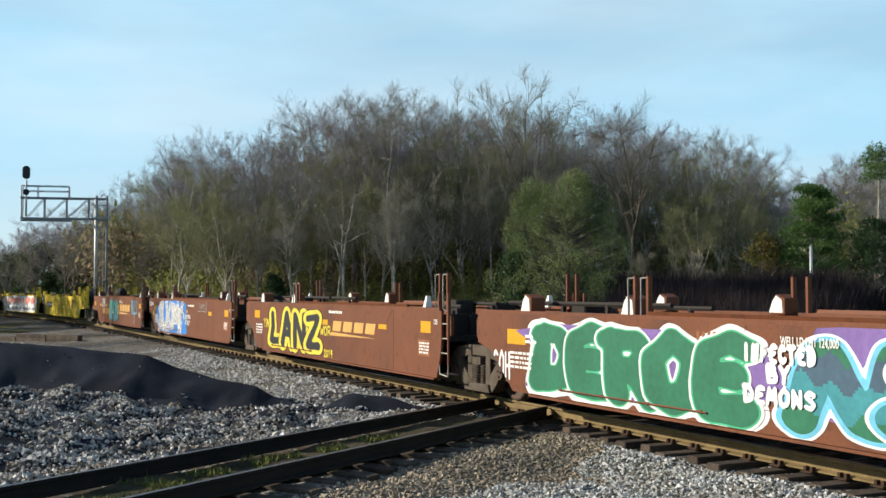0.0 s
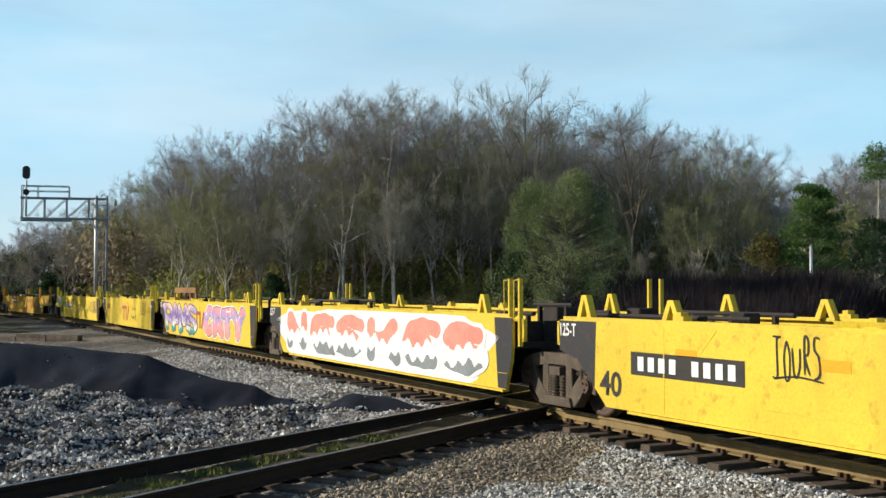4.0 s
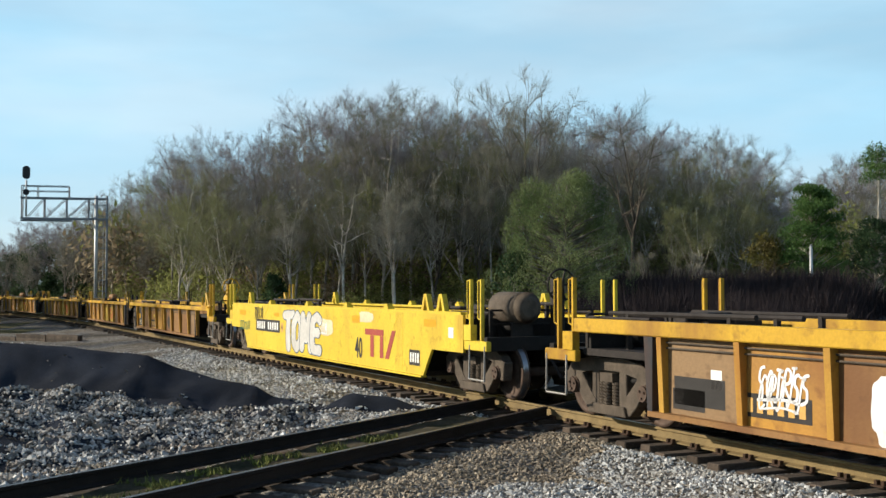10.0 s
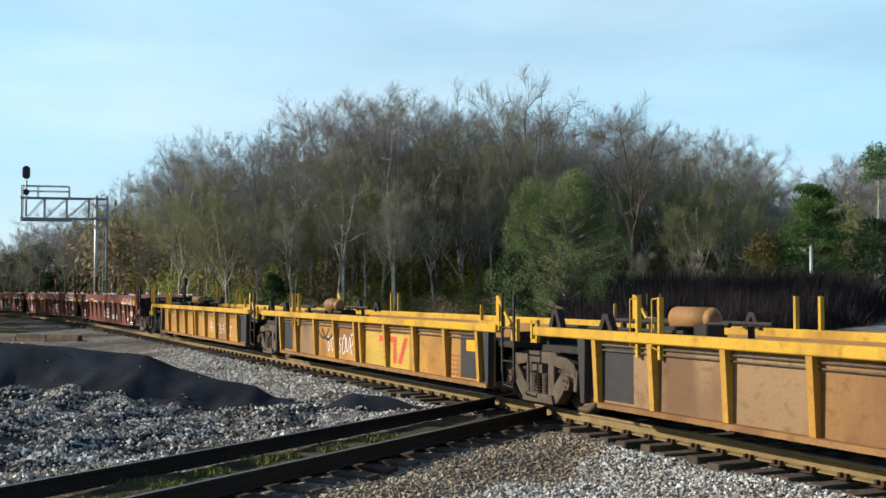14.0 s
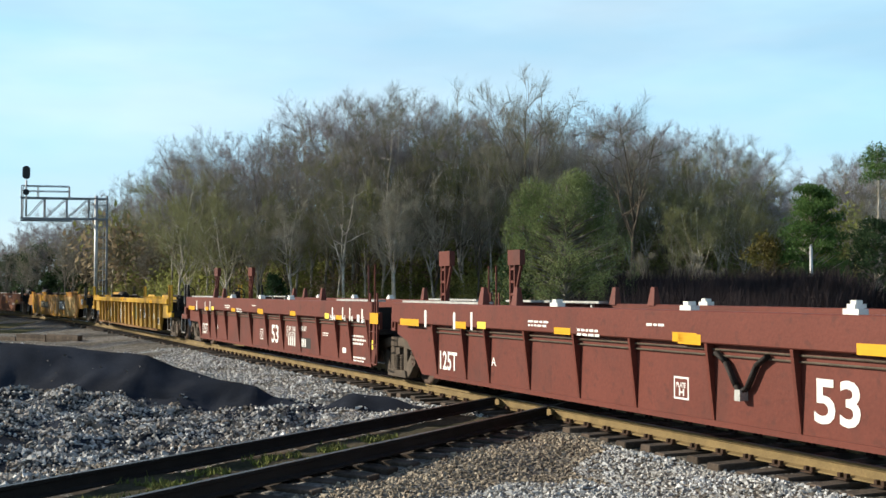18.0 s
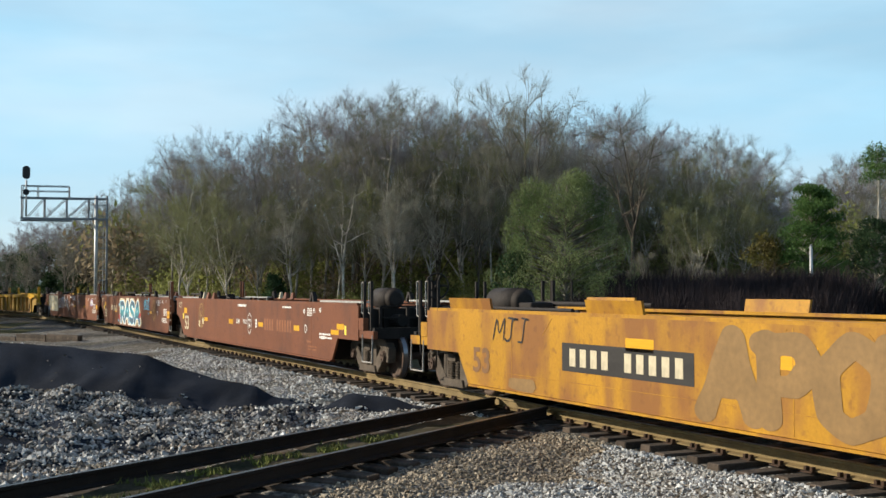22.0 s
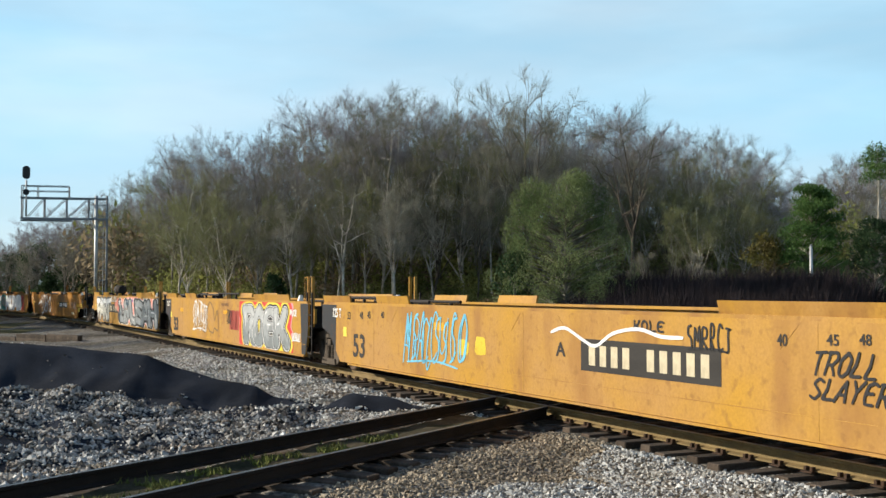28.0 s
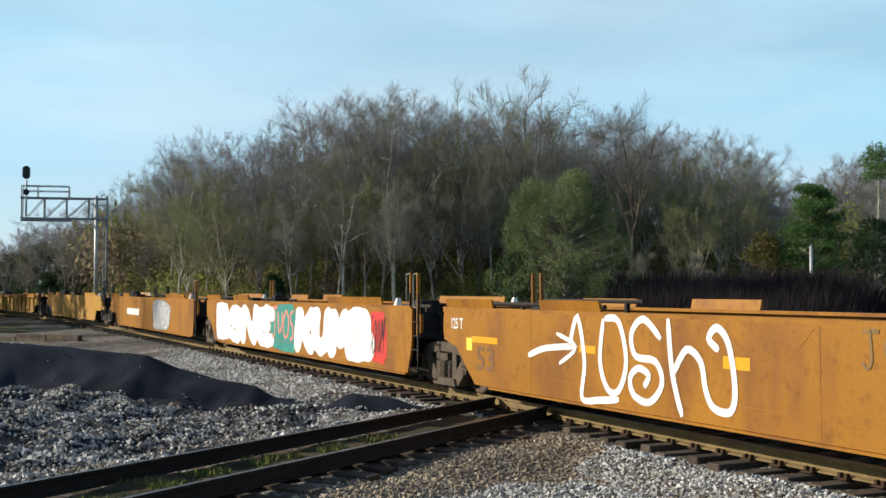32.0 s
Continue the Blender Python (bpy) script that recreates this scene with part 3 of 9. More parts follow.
def side_frame_mesh():
    def build(bm):
        # outline of a cast frame: two pedestals, an arched top, a dropped spring seat
        t = 0.09
        slab(bm, [(-1.18, 0.6), (-1.05, 0.77), (-0.8, 0.87), (-0.45, 0.92), (0.45, 0.92), (0.8, 0.87), (1.05, 0.77), (1.18, 0.6), (1.08, 0.52), (0.74, 0.68), (0.3, 0.74), (-0.3, 0.74), (-0.74, 0.68), (-1.08, 0.52)], -t, t)
        for s in (1, -1):
            slab(bm, [(s * 1.02, 0.66), (s * 0.78, 0.72), (s * 0.42, 0.36), (s * 0.28, 0.24), (s * 0.34, 0.1), (s * 0.54, 0.12), (s * 0.7, 0.26), (s * 0.86, 0.46)], -t, t)
            slab(bm, [(s * 0.26, 0.8), (s * 0.44, 0.8), (s * 0.46, 0.22), (s * 0.26, 0.22)], -t * 0.9, t * 0.9)
            slab(bm, [(s * 1.18, 0.66), (s * 1.04, 0.72), (s * 1.02, 0.36), (s * 1.13, 0.34)], -t, t)
            slab(bm, [(s * 0.7, 0.72), (s * 0.82, 0.72), (s * 0.82, 0.4), (s * 0.72, 0.4)], -t, t)
        slab(bm, [(-0.5, 0.1), (0.5, 0.1), (0.44, 0.25), (-0.44, 0.25)], -t * 1.5, t * 1.5)
        bmesh.ops.bevel(bm, geom=bm.edges[:], offset=0.012, segments=1, affect="EDGES")
    return shared("side_frame", build, M_TRUCK)


def spring_mesh():
    def build(bm):
        for i in range(7):
            z = 0.262 + 0.046 * i
            rod(bm, (-0.004, 0, z), (0.004, 0, z + 0.026), 0.072, 10)
        rod(bm, (0, 0, 0.25), (0, 0, 0.58), 0.05, 8)
    return shared("spring", build, M_TRUCK)


def wheel_mesh():
    def build(bm):
        lathe(bm, [(0.02, -0.085), (0.11, -0.085), (0.13, -0.045), (0.3, -0.02), (0.39, -0.035), (0.4, -0.066), (WR - 0.008, -0.066), (WR, -0.05)], 28)
        lathe(bm, [(WR + 0.005, 0.045), (WR + 0.03, 0.058), (WR + 0.02, 0.072), (0.4, 0.074), (0.37, 0.03), (0.13, 0.045), (0.11, 0.08), (0.02, 0.08)], 28)
    def tread(bm):
        lathe(bm, [(WR, -0.05), (WR + 0.005, 0.045)], 28)
    return shared("wheel", build, M_WHEEL), shared("tread", tread, M_TREAD)


def cap_mesh():
    def build(bm):
        rod(bm, (0, 0.0, 0), (0, -0.14, 0), 0.125, 14)
        rod(bm, (0, -0.14, 0), (0, -0.17, 0), 0.11, 14)
        for i in range(3):
            a = 2.094 * i + 0.4
            rod(bm, (0.06 * math.cos(a), -0.17, 0.06 * math.sin(a)), (0.06 * math.cos(a), -0.19, 0.06 * math.sin(a)), 0.018, 6)
    return shared("bearing_cap", build, M_WHEEL)


def bolster_mesh():
    def build(bm):
        box(bm, -0.2, 0.2, -1.0, 1.0, 0.56, 0.76)
        rod(bm, (0, 0, 0.76), (0, 0, 0.86), 0.22, 14)
        box(bm, -0.16, 0.16, -1.13, -0.9, 0.58, 0.71)
        box(bm, -0.16, 0.16, 0.9, 1.13, 0.58, 0.71)
        for x in (-0.55, 0.55):
            rod(bm, (x, -0.72, 0.42), (x, 0.72, 0.42), 0.05, 8)
            for y in (-0.75, 0.75):
                box(bm, x - 0.07, x + 0.07, y - 0.06, y + 0.06, 0.34, 0.6)
    return shared("bolster", build, M_TRUCK)


def axle_mesh():
    def build(bm):
        rod(bm, (0, -1.05, 0), (0, 1.05, 0), 0.085, 12)
    return shared("axle", build, M_WHEEL)


TRUCKS = []


def make_truck(u):
    """A two-axle truck whose centre lies u metres behind the train's datum."""
    t = tagged(new("railcar_truck"), "dusty brown two-axle cast steel railcar truck", "railcar truck", "trucks under the train")
    for s in (-1, 1):
        part("side_frame", side_frame_mesh(), None, t).location = (0, s * 1.0, 0)
        for x in (-0.17, 0.0, 0.17):
            part("spring", spring_mesh(), None, t).location = (x, s * (1.05 if x else 1.09), 0)
        for x in (-WB / 2, WB / 2):
            c = part("bearing_cap", cap_mesh(), None, t)
            c.matrix_local = pose(x, s * 0.98, WR, 0, 0, 0 if s < 0 else 180)
    part("bolster", bolster_mesh(), None, t)
    sets = []
    for x in (-WB / 2, WB / 2):
        ax = part("wheelset", axle_mesh(), None, t)
        ax.location = (x, 0, WR)
        wm_, tm_ = wheel_mesh()
        for s in (-1, 1):
            w = part("wheel", wm_, None, ax)
            w.matrix_local = pose(0, s * 0.77, 0, 0, 0, 0 if s < 0 else 180)
            w2 = part("tread", tm_, None, ax, "bright polished tread")
            w2.matrix_local = pose(0, s * 0.77, 0, 0, 0, 0 if s < 0 else 180)
        sets.append((ax, x))
    TRUCKS.append((t, u, sets))
    return t


# ---- rolling stock: well car units ----
V = 17.096
HW = 1.47
UNITS = []


def flat_text(body, size, shear=0.0, offset=0.0, align="CENTER"):
    """A mesh of built-in-font letters standing in the x, z plane and facing -y."""
    key = ("text", body, round(size, 3), shear, offset, align)
    if key not in CACHE:
        cu = bpy.data.curves.new("text", "FONT")
        cu.body, cu.size, cu.shear, cu.offset, cu.align_x, cu.resolution_u = body, size, shear, offset, align, 3
        ob = bpy.data.objects.new("text", cu)
        me = bpy.data.meshes.new_from_object(ob)
        bpy.data.objects.remove(ob)
        bpy.data.curves.remove(cu)
        me.transform(Matrix.Rotation(radians(90), 4, "X"))
        CACHE[key] = me
    return CACHE[key].copy()


# quick pen forms for hurried tags that cannot be read
PEN = (((0.1, 0.9), (0.2, 0.2), (0.45, 0.05), (0.75, 0.35), (0.8, 0.9)), ((0.8, 0.8), (0.45, 0.95), (0.2, 0.5), (0.4, 0.05), (0.85, 0.2)),
       ((0.75, 0.9), (0.3, 0.85), (0.25, 0.6), (0.65, 0.45), (0.7, 0.15), (0.2, 0.05)), ((0.2, 0.0), (0.25, 0.95), (0.7, 0.9), (0.65, 0.55), (0.25, 0.45), (0.8, 0.0)),
       ((0.5, 0.95), (0.15, 0.6), (0.3, 0.1), (0.75, 0.15), (0.85, 0.65), (0.5, 0.95)), ((0.1, 0.1), (0.35, 0.95), (0.5, 0.9), (0.75, 0.05), (0.6, 0.4), (0.2, 0.45)),
       ((0.15, 0.95), (0.85, 0.9), (0.5, 0.85), (0.5, 0.2), (0.3, 0.0), (0.1, 0.15)), ((0.1, 0.0), (0.2, 0.9), (0.5, 0.35), (0.75, 0.95), (0.85, 0.0)))


# letter forms for sprayed pieces, as pen ways in a unit box
GLYPH = {}
GLYPH["A"] = (((0.03, 0.0), (0.3, 0.6), (0.52, 1.0), (0.7, 0.6), (0.97, 0.0)), ((0.28, 0.34), (0.74, 0.34)))
GLYPH["B"] = (((0.1, 0.0), (0.1, 1.0), (0.7, 0.98), (0.78, 0.7), (0.2, 0.52)), ((0.2, 0.52), (0.92, 0.42), (0.85, 0.06), (0.1, 0.0)))
GLYPH["C"] = (((0.92, 0.82), (0.55, 1.0), (0.12, 0.65), (0.18, 0.15), (0.6, 0.0), (0.95, 0.2)),)
GLYPH["D"] = (((0.12, 0.0), (0.2, 1.0)), ((0.02, 0.97), (0.6, 0.96), (0.92, 0.6), (0.8, 0.15), (0.12, 0.0)))
GLYPH["E"] = (((0.95, 0.9), (0.6, 1.0), (0.2, 0.85), (0.12, 0.4), (0.3, 0.03), (0.95, 0.0)), ((0.18, 0.5), (0.72, 0.52)))
GLYPH["F"] = (((0.95, 1.0), (0.2, 0.97), (0.15, 0.0)), ((0.2, 0.5), (0.75, 0.5)))
GLYPH["I"] = (((0.5, 1.0), (0.45, 0.0)),)
GLYPH["H"] = (((0.12, 1.0), (0.1, 0.0)), ((0.88, 1.0), (0.9, 0.0)), ((0.12, 0.5), (0.88, 0.5)))
GLYPH["K"] = (((0.12, 0.0), (0.16, 1.0)), ((0.88, 1.0), (0.62, 0.62), (0.22, 0.5), (0.6, 0.36), (0.95, 0.0)))
GLYPH["L"] = (((0.15, 1.0), (0.25, 0.5), (0.12, 0.03), (0.95, 0.03)),)
GLYPH["M"] = (((0.03, 0.0), (0.18, 0.98), (0.5, 0.3), (0.82, 0.98), (0.97, 0.0)),)
GLYPH["N"] = (((0.08, 0.0), (0.16, 0.98), (0.48, 0.5), (0.84, 0.03), (0.92, 1.0)),)
GLYPH["O"] = (((0.5, 1.0), (0.1, 0.68), (0.16, 0.16), (0.5, 0.0), (0.86, 0.2), (0.9, 0.72), (0.5, 1.0)),)
GLYPH["P"] = (((0.2, 0.0), (0.14, 1.0)), ((0.02, 0.96), (0.7, 0.98), (0.9, 0.72), (0.6, 0.45), (0.2, 0.45)))
GLYPH["R"] = GLYPH["P"] + (((0.45, 0.45), (0.68, 0.3), (0.97, 0.0)),)
GLYPH["S"] = (((0.9, 0.86), (0.45, 1.0), (0.12, 0.75), (0.5, 0.52), (0.88, 0.28), (0.55, 0.0), (0.06, 0.12)),)
GLYPH["T"] = (((0.02, 0.93), (0.98, 0.98)), ((0.5, 0.95), (0.44, 0.5), (0.52, 0.0)))
GLYPH["U"] = (((0.1, 1.0), (0.14, 0.25), (0.5, 0.0), (0.86, 0.25), (0.9, 1.0)),)
GLYPH["W"] = (((0.02, 1.0), (0.2, 0.02), (0.5, 0.7), (0.78, 0.02), (0.98, 1.0)),)
GLYPH["X"] = (((0.05, 1.0), (0.5, 0.5), (0.95, 0.0)), ((0.92, 1.0), (0.5, 0.5), (0.05, 0.0)))
GLYPH["Y"] = (((0.05, 1.0), (0.5, 0.5), (0.5, 0.0)), ((0.95, 1.0), (0.5, 0.5)))
GLYPH["Z"] = (((0.05, 0.93), (0.9, 0.97), (0.55, 0.5), (0.1, 0.04), (0.97, 0.04)),)
GLYPH["0"] = GLYPH["O"]
GLYPH["1"] = (((0.25, 0.8), (0.55, 1.0), (0.5, 0.0)),)
GLYPH["2"] = (((0.1, 0.8), (0.5, 1.0), (0.85, 0.75), (0.1, 0.03), (0.95, 0.03)),)
GLYPH["9"] = (((0.85, 0.7), (0.5, 0.45), (0.15, 0.7), (0.5, 1.0), (0.85, 0.75), (0.7, 0.0)),)


def smooth_way(pts, n=5, ease=0.55):
    """A rounded way through points."""
    P = [np.array(p, float) for p in pts]
    out = []
    for i in range(len(P) - 1):
        p0, p1, p2, p3 = P[max(i - 1, 0)], P[i], P[i + 1], P[min(i + 2, len(P) - 1)]
        for k in range(n):
            t = k / n
            a, b = (p2 - p0) * 0.5 * ease, (p3 - p1) * 0.5 * ease
            out.append((2 * t ** 3 - 3 * t * t + 1) * p1 + (t ** 3 - 2 * t * t + t) * a + (3 * t * t - 2 * t ** 3) * p2 + (t ** 3 - t * t) * b)
    return np.array(out + [P[-1]])


def way_distance(X, Z, ways):
    """Distance from each grid point to the nearest of the pen ways."""
    best = np.full(X.shape, 9.0)
    for w in ways:
        for (ax, az), (bx, bz) in zip(w, w[1:]):
            dx, dz = bx - ax, bz - az
            k = np.clip(((X - ax) * dx + (Z - az) * dz) / (dx * dx + dz * dz + 1e-9), 0, 1)
            best = np.minimum(best, np.hypot(X - ax - k * dx, Z - az - k * dz))
    return best


def contour_mesh(xs, zs, val, pick=None):
    """Flat faces where val is above nought, with edges cut between the grid points."""
    verts, faces, mats, seen = [], [], [], {}

    def vert(key, x, z):
        if key not in seen:
            seen[key] = len(verts)
            verts.append((x, 0.0, z))
        return seen[key]
    pos = val > 0
    some = pos[:-1, :-1] | pos[1:, :-1] | pos[:-1, 1:] | pos[1:, 1:]
    for j, i in zip(*np.nonzero(some)):
        ring = ((j, i), (j, i + 1), (j + 1, i + 1), (j + 1, i))
        poly = []
        for a, b in zip(ring, ring[1:] + ring[:1]):
            va, vb = val[a], val[b]
            if va > 0:
                poly.append(vert(a, xs[a[1]], zs[a[0]]))
            if (va > 0) != (vb > 0):
                k = va / (va - vb)
                poly.append(vert((min(a, b), max(a, b)), xs[a[1]] + (xs[b[1]] - xs[a[1]]) * k, zs[a[0]] + (zs[b[0]] - zs[a[0]]) * k))
        if len(poly) > 2:
            faces.append(poly)
            mats.append(pick(xs[i], zs[j]) if pick else 0)
    return verts, faces, mats


class Unit:
    """One well: sides with chords, posts, end decks and their fittings. x runs forwards, the camera's side is -y."""

    def __init__(self, u0, u1, kind, paint_mat, label, front, rear, zt, group, chord=None, panel=None, hw=HW, ribs=()):
        self.u, self.L, self.kind, self.m, self.zt, self.hw = (u0 + u1) / 2, u1 - u0, kind, paint_mat, zt, hw
        self.front, self.rear, self.ribs = front, rear, ribs
        self.chord, self.panel = chord or paint_mat, panel or paint_mat
        self.ob = tagged(new("well_car"), label, "well car", group)
        self.layer = 0
        UNITS.append(self)
        (self.smooth_sides if kind == "smooth" else self.ribbed_sides)()
        self.inside()
        self.ends()

    def p(self, name, bm, m=None, label="", parent=None):
        return part(name, bm, m or self.m, parent or self.ob, label)

    def outline(self, z1, z0=0.28):
        xf, xr = self.L / 2, -self.L / 2
        pts = [(xr, z1)]
        if self.rear == "art":
            pts += [(xr, 1.02), (xr + 0.5, 0.9), (xr + 1.25, z0)]
        else:
            pts += [(xr, 0.8), (xr + 1.35, 0.8), (xr + 1.75, z0)]
        if self.front == "art":
            pts += [(xf - 0.22, z0), (xf - 0.04, 0.75), (xf, 1.0)]
        else:
            pts += [(xf - 1.75, z0), (xf - 1.35, 0.8), (xf, 0.8)]
        return pts + [(xf, z1)]

    def smooth_sides(self):
        for s in (-1, 1):
            bm = bmesh.new()
            a = s * self.hw
            slab(bm, self.outline(self.zt - 0.05), a, a - s * 0.05)
            self.p("side_wall", bm)
            bm = bmesh.new()
            box(bm, -self.L / 2 + 0.1, self.L / 2 - 0.1, min(a - s * 0.14, a - s * 0.003), max(a - s * 0.14, a - s * 0.003), self.zt - 0.05, self.zt)
            self.p("top_chord", bm, self.chord)
            bm = bmesh.new()
            box(bm, -self.L / 2 + 1.8, self.L / 2 - (0.3 if self.front == "art" else 1.8), min(a + s * 0.025, a - s * 0.1), max(a + s * 0.025, a - s * 0.1), 0.24, 0.275)
            self.p("bottom_chord", bm)
            # long seam of the lower sheet and the slanted ends of the doubler plates
            bm = bmesh.new()
            ya, yb = min(a, a + s * 0.004), max(a, a + s * 0.004)
            lo, hi = self.span(0.54)
            box(bm, lo + 0.05, hi - 0.05, ya, yb, 0.545, 0.553)
            self.p("weld_seam", bm)
            for f, sgn in ((0.22, 1), (0.48, 1), (0.57, -1), (0.8, 1)):
                bm = bmesh.new()
                x = -self.L / 2 + self.L * f
                slab(bm, [(x, self.zt - 0.38), (x + 0.012, self.zt - 0.38), (x + sgn * 0.3 + 0.012, self.zt - 0.1), (x + sgn * 0.3, self.zt - 0.1)], a, a + s * 0.004)
                self.p("weld_seam", bm)
            # vertical weld seams and small clips along the top
            for f in (0.17, 0.5, 0.83):
                bm = bmesh.new()
                x = -self.L / 2 + self.L * f
                box(bm, x - 0.008, x + 0.008, min(a, a + s * 0.003), max(a, a + s * 0.003), 0.3, self.zt - 0.08)
                self.p("weld_seam", bm)

    def ribbed_sides(self):
        big = 0.4 if self.kind == "ribbed_tall" else 0.14 if self.zt < 1.4 else 0.2
        short = self.kind == "ribbed"
        at = self.ribs
        for s in (-1, 1):
            a = s * self.hw
            bm = bmesh.new()
            pts = self.outline(self.zt - big + 0.02)
            if short:
                xa = -self.L / 2 + (1.3 if self.rear == "art" else 1.75)
                xb = self.L / 2 - (0.65 if self.front == "art" else 1.8)
                pts = [(xa, pts[0][1]), (xa + 0.06, 0.28), (xb - 0.02, 0.28), (xb, pts[0][1])]
                for xe, w in ((xa, 0.2), (xb - 0.2, 0.2)):
                    bm2 = bmesh.new()
                    slab(bm2, [(xe, self.zt - big), (xe + w, self.zt - big), (xe + w * 0.9, 0.27), (xe + w * 0.4, 0.27)], a - s * 0.02, a - s * 0.128)
                    self.p("end_post", bm2, M_BLK)
            slab(bm, pts, a - s * 0.13, a - s * 0.17)
            self.p("side_sheet", bm, M_RSW if self.kind == "ribbed_many" else self.panel)
            bm = bmesh.new()
            x0, x1 = -self.L / 2, self.L / 2
            box(bm, x0, x1 - (0.35 if short and self.front == "art" else 0), min(a, a - s * 0.16), max(a, a - s * 0.16), self.zt - big, self.zt)
            bmesh.ops.bevel(bm, geom=bm.edges[:], offset=0.015, segments=1, affect="EDGES")
            self.p("top_chord", bm, self.chord)
            lo = x0 + 1.85
            hi = x1 - ((0.7 if short else 0.3) if self.front == "art" else 1.85)
            bm = bmesh.new()
            d0 = 0.0 if self.kind != "ribbed_tall" else 0.1
            box(bm, lo, hi, min(a - s * d0, a - s * 0.15), max(a - s * d0, a - s * 0.15), 0.25, 0.32)
            self.p("bottom_chord", bm, self.panel)
            ztop, zlow = self.zt - big, 0.32
            if s < 0 and self.panel is M_RST:
                # each bay between two ribs is a sheet of its own, rusted in its own way
                r = random.Random(int(self.u * 10))
                for f0, f1 in zip(at, at[1:]):
                    if f1 - f0 > 0.6:
                        self.plate(x0 + (f0 + f1) / 2, (ztop + zlow) / 2, f1 - f0 - 0.1, ztop - zlow, r.choice((M_RSO, M_RSO, M_RST, M_RSG, M_RST, M_RSO) if self.kind != "ribbed_many" else (M_RSW, M_RSW, M_RSV)), 0, "side_panel", 0.1315)
            for f in at:
                x = x0 + f
                wide = 0.1 if self.kind != "ribbed_tall" else 0.05
                # ribs taper from full depth under the chord to a thin foot
                foot = 0.05 if self.kind != "ribbed_tall" else 0.115

                def rib(bm, wide=wide, s=s, foot=foot):
                    v = [bm.verts.new(c) for c in ((-wide / 2, s * self.hw * 0.999 - s * 0.125, zlow), (wide / 2, s * self.hw * 0.999 - s * 0.125, zlow),
                                                   (wide / 2, s * self.hw - s * 0.125, ztop), (-wide / 2, s * self.hw - s * 0.125, ztop),
                                                   (-wide / 2, s * self.hw - s * foot, zlow), (wide / 2, s * self.hw - s * foot, zlow),
                                                   (wide / 2, s * self.hw - s * 0.004, ztop), (-wide / 2, s * self.hw - s * 0.004, ztop))]
                    for f in ((4, 5, 6, 7), (0, 4, 7, 3), (1, 2, 6, 5), (0, 1, 5, 4)):
                        bm.faces.new([v[k] for k in f])
                me = shared(("rib", wide, s, ztop, self.hw), rib, self.m if self.kind == "ribbed_tall" else M_RSY if self.panel is M_RST else self.chord)
                self.p("rib", me).location = (x, 0, 0)
            if self.kind != "ribbed_many":
                for j in range(2):
                    bm = bmesh.new()
                    z = ztop - 0.07 - 0.07 * j
                    rod(bm, (lo, a - s * 0.1, z), (hi, a - s * 0.1, z), 0.014, 6)
                    self.p("pipe", bm, M_TRUCK)

    def inside(self):
        yi = self.hw - (0.06 if self.kind == "smooth" else 0.18)
        bm = bmesh.new()
        for f in (0.14, 0.32, 0.5, 0.68, 0.86):
            x = (f - 0.5) * self.L
            box(bm, x - 0.3, x + 0.3, -yi, yi, 0.25, 0.33)
        box(bm, -self.L / 2 + 1.8, self.L / 2 - 1.8, -0.3, 0.3, 0.24, 0.3)
        self.p("well_floor", bm, M_DARK)
        for e, kind in ((-1, self.rear), (1, self.front)):
            ln = 2.3 if kind == "end" else 1.7
            bm = bmesh.new()
            x0, x1 = sorted((e * self.L / 2, e * (self.L / 2 - ln)))
            box(bm, x0, x1, -yi, yi, 0.96, 1.06)
            box(bm, x0 if e > 0 else x1 - 0.06, x0 + 0.06 if e > 0 else x1, -yi, yi, 0.3, 0.96)
            box(bm, x0, x1, -0.32, 0.32, 0.6, 0.96)
            for y in (-0.9, 0.9):
                box(bm, x0, x1, y - 0.05, y + 0.05, 0.72, 0.96)
            self.p("end_deck", bm, M_DARK)
            # near-black wall and housing stand in for shade in the end gaps
            bm = bmesh.new()
            xb = e * (self.L / 2 - 0.16)
            box(bm, xb - 0.03, xb + 0.03, -yi + 0.01, yi - 0.01, 0.95, self.zt - 0.12)
            for y in (-0.8, 0.0, 0.8):
                box(bm, *sorted((xb + e * 0.03, xb + e * 0.1)), y - 0.04, y + 0.04, 1.0, self.zt - 0.14)
            self.p("end_bulkhead", bm, M_GAPGEAR)
            bm = bmesh.new()
            xc = e * (self.L / 2 + (0.2 if kind == "art" else -0.4))
            box(bm, *sorted((xc - e * 0.5, xc + e * (0.5 if kind == "art" else 0.2))), -0.85, 0.85, 0.5, 0.95)
            for y, z in ((-0.98, 0.62), (-0.92, 0.86), (0.96, 0.7)):
                rod(bm, (xc - e * 1.1, y, z), (xc + e * 0.55, y, z), 0.045, 7)
            self.p("brake_rigging", bm, M_GAPGEAR)

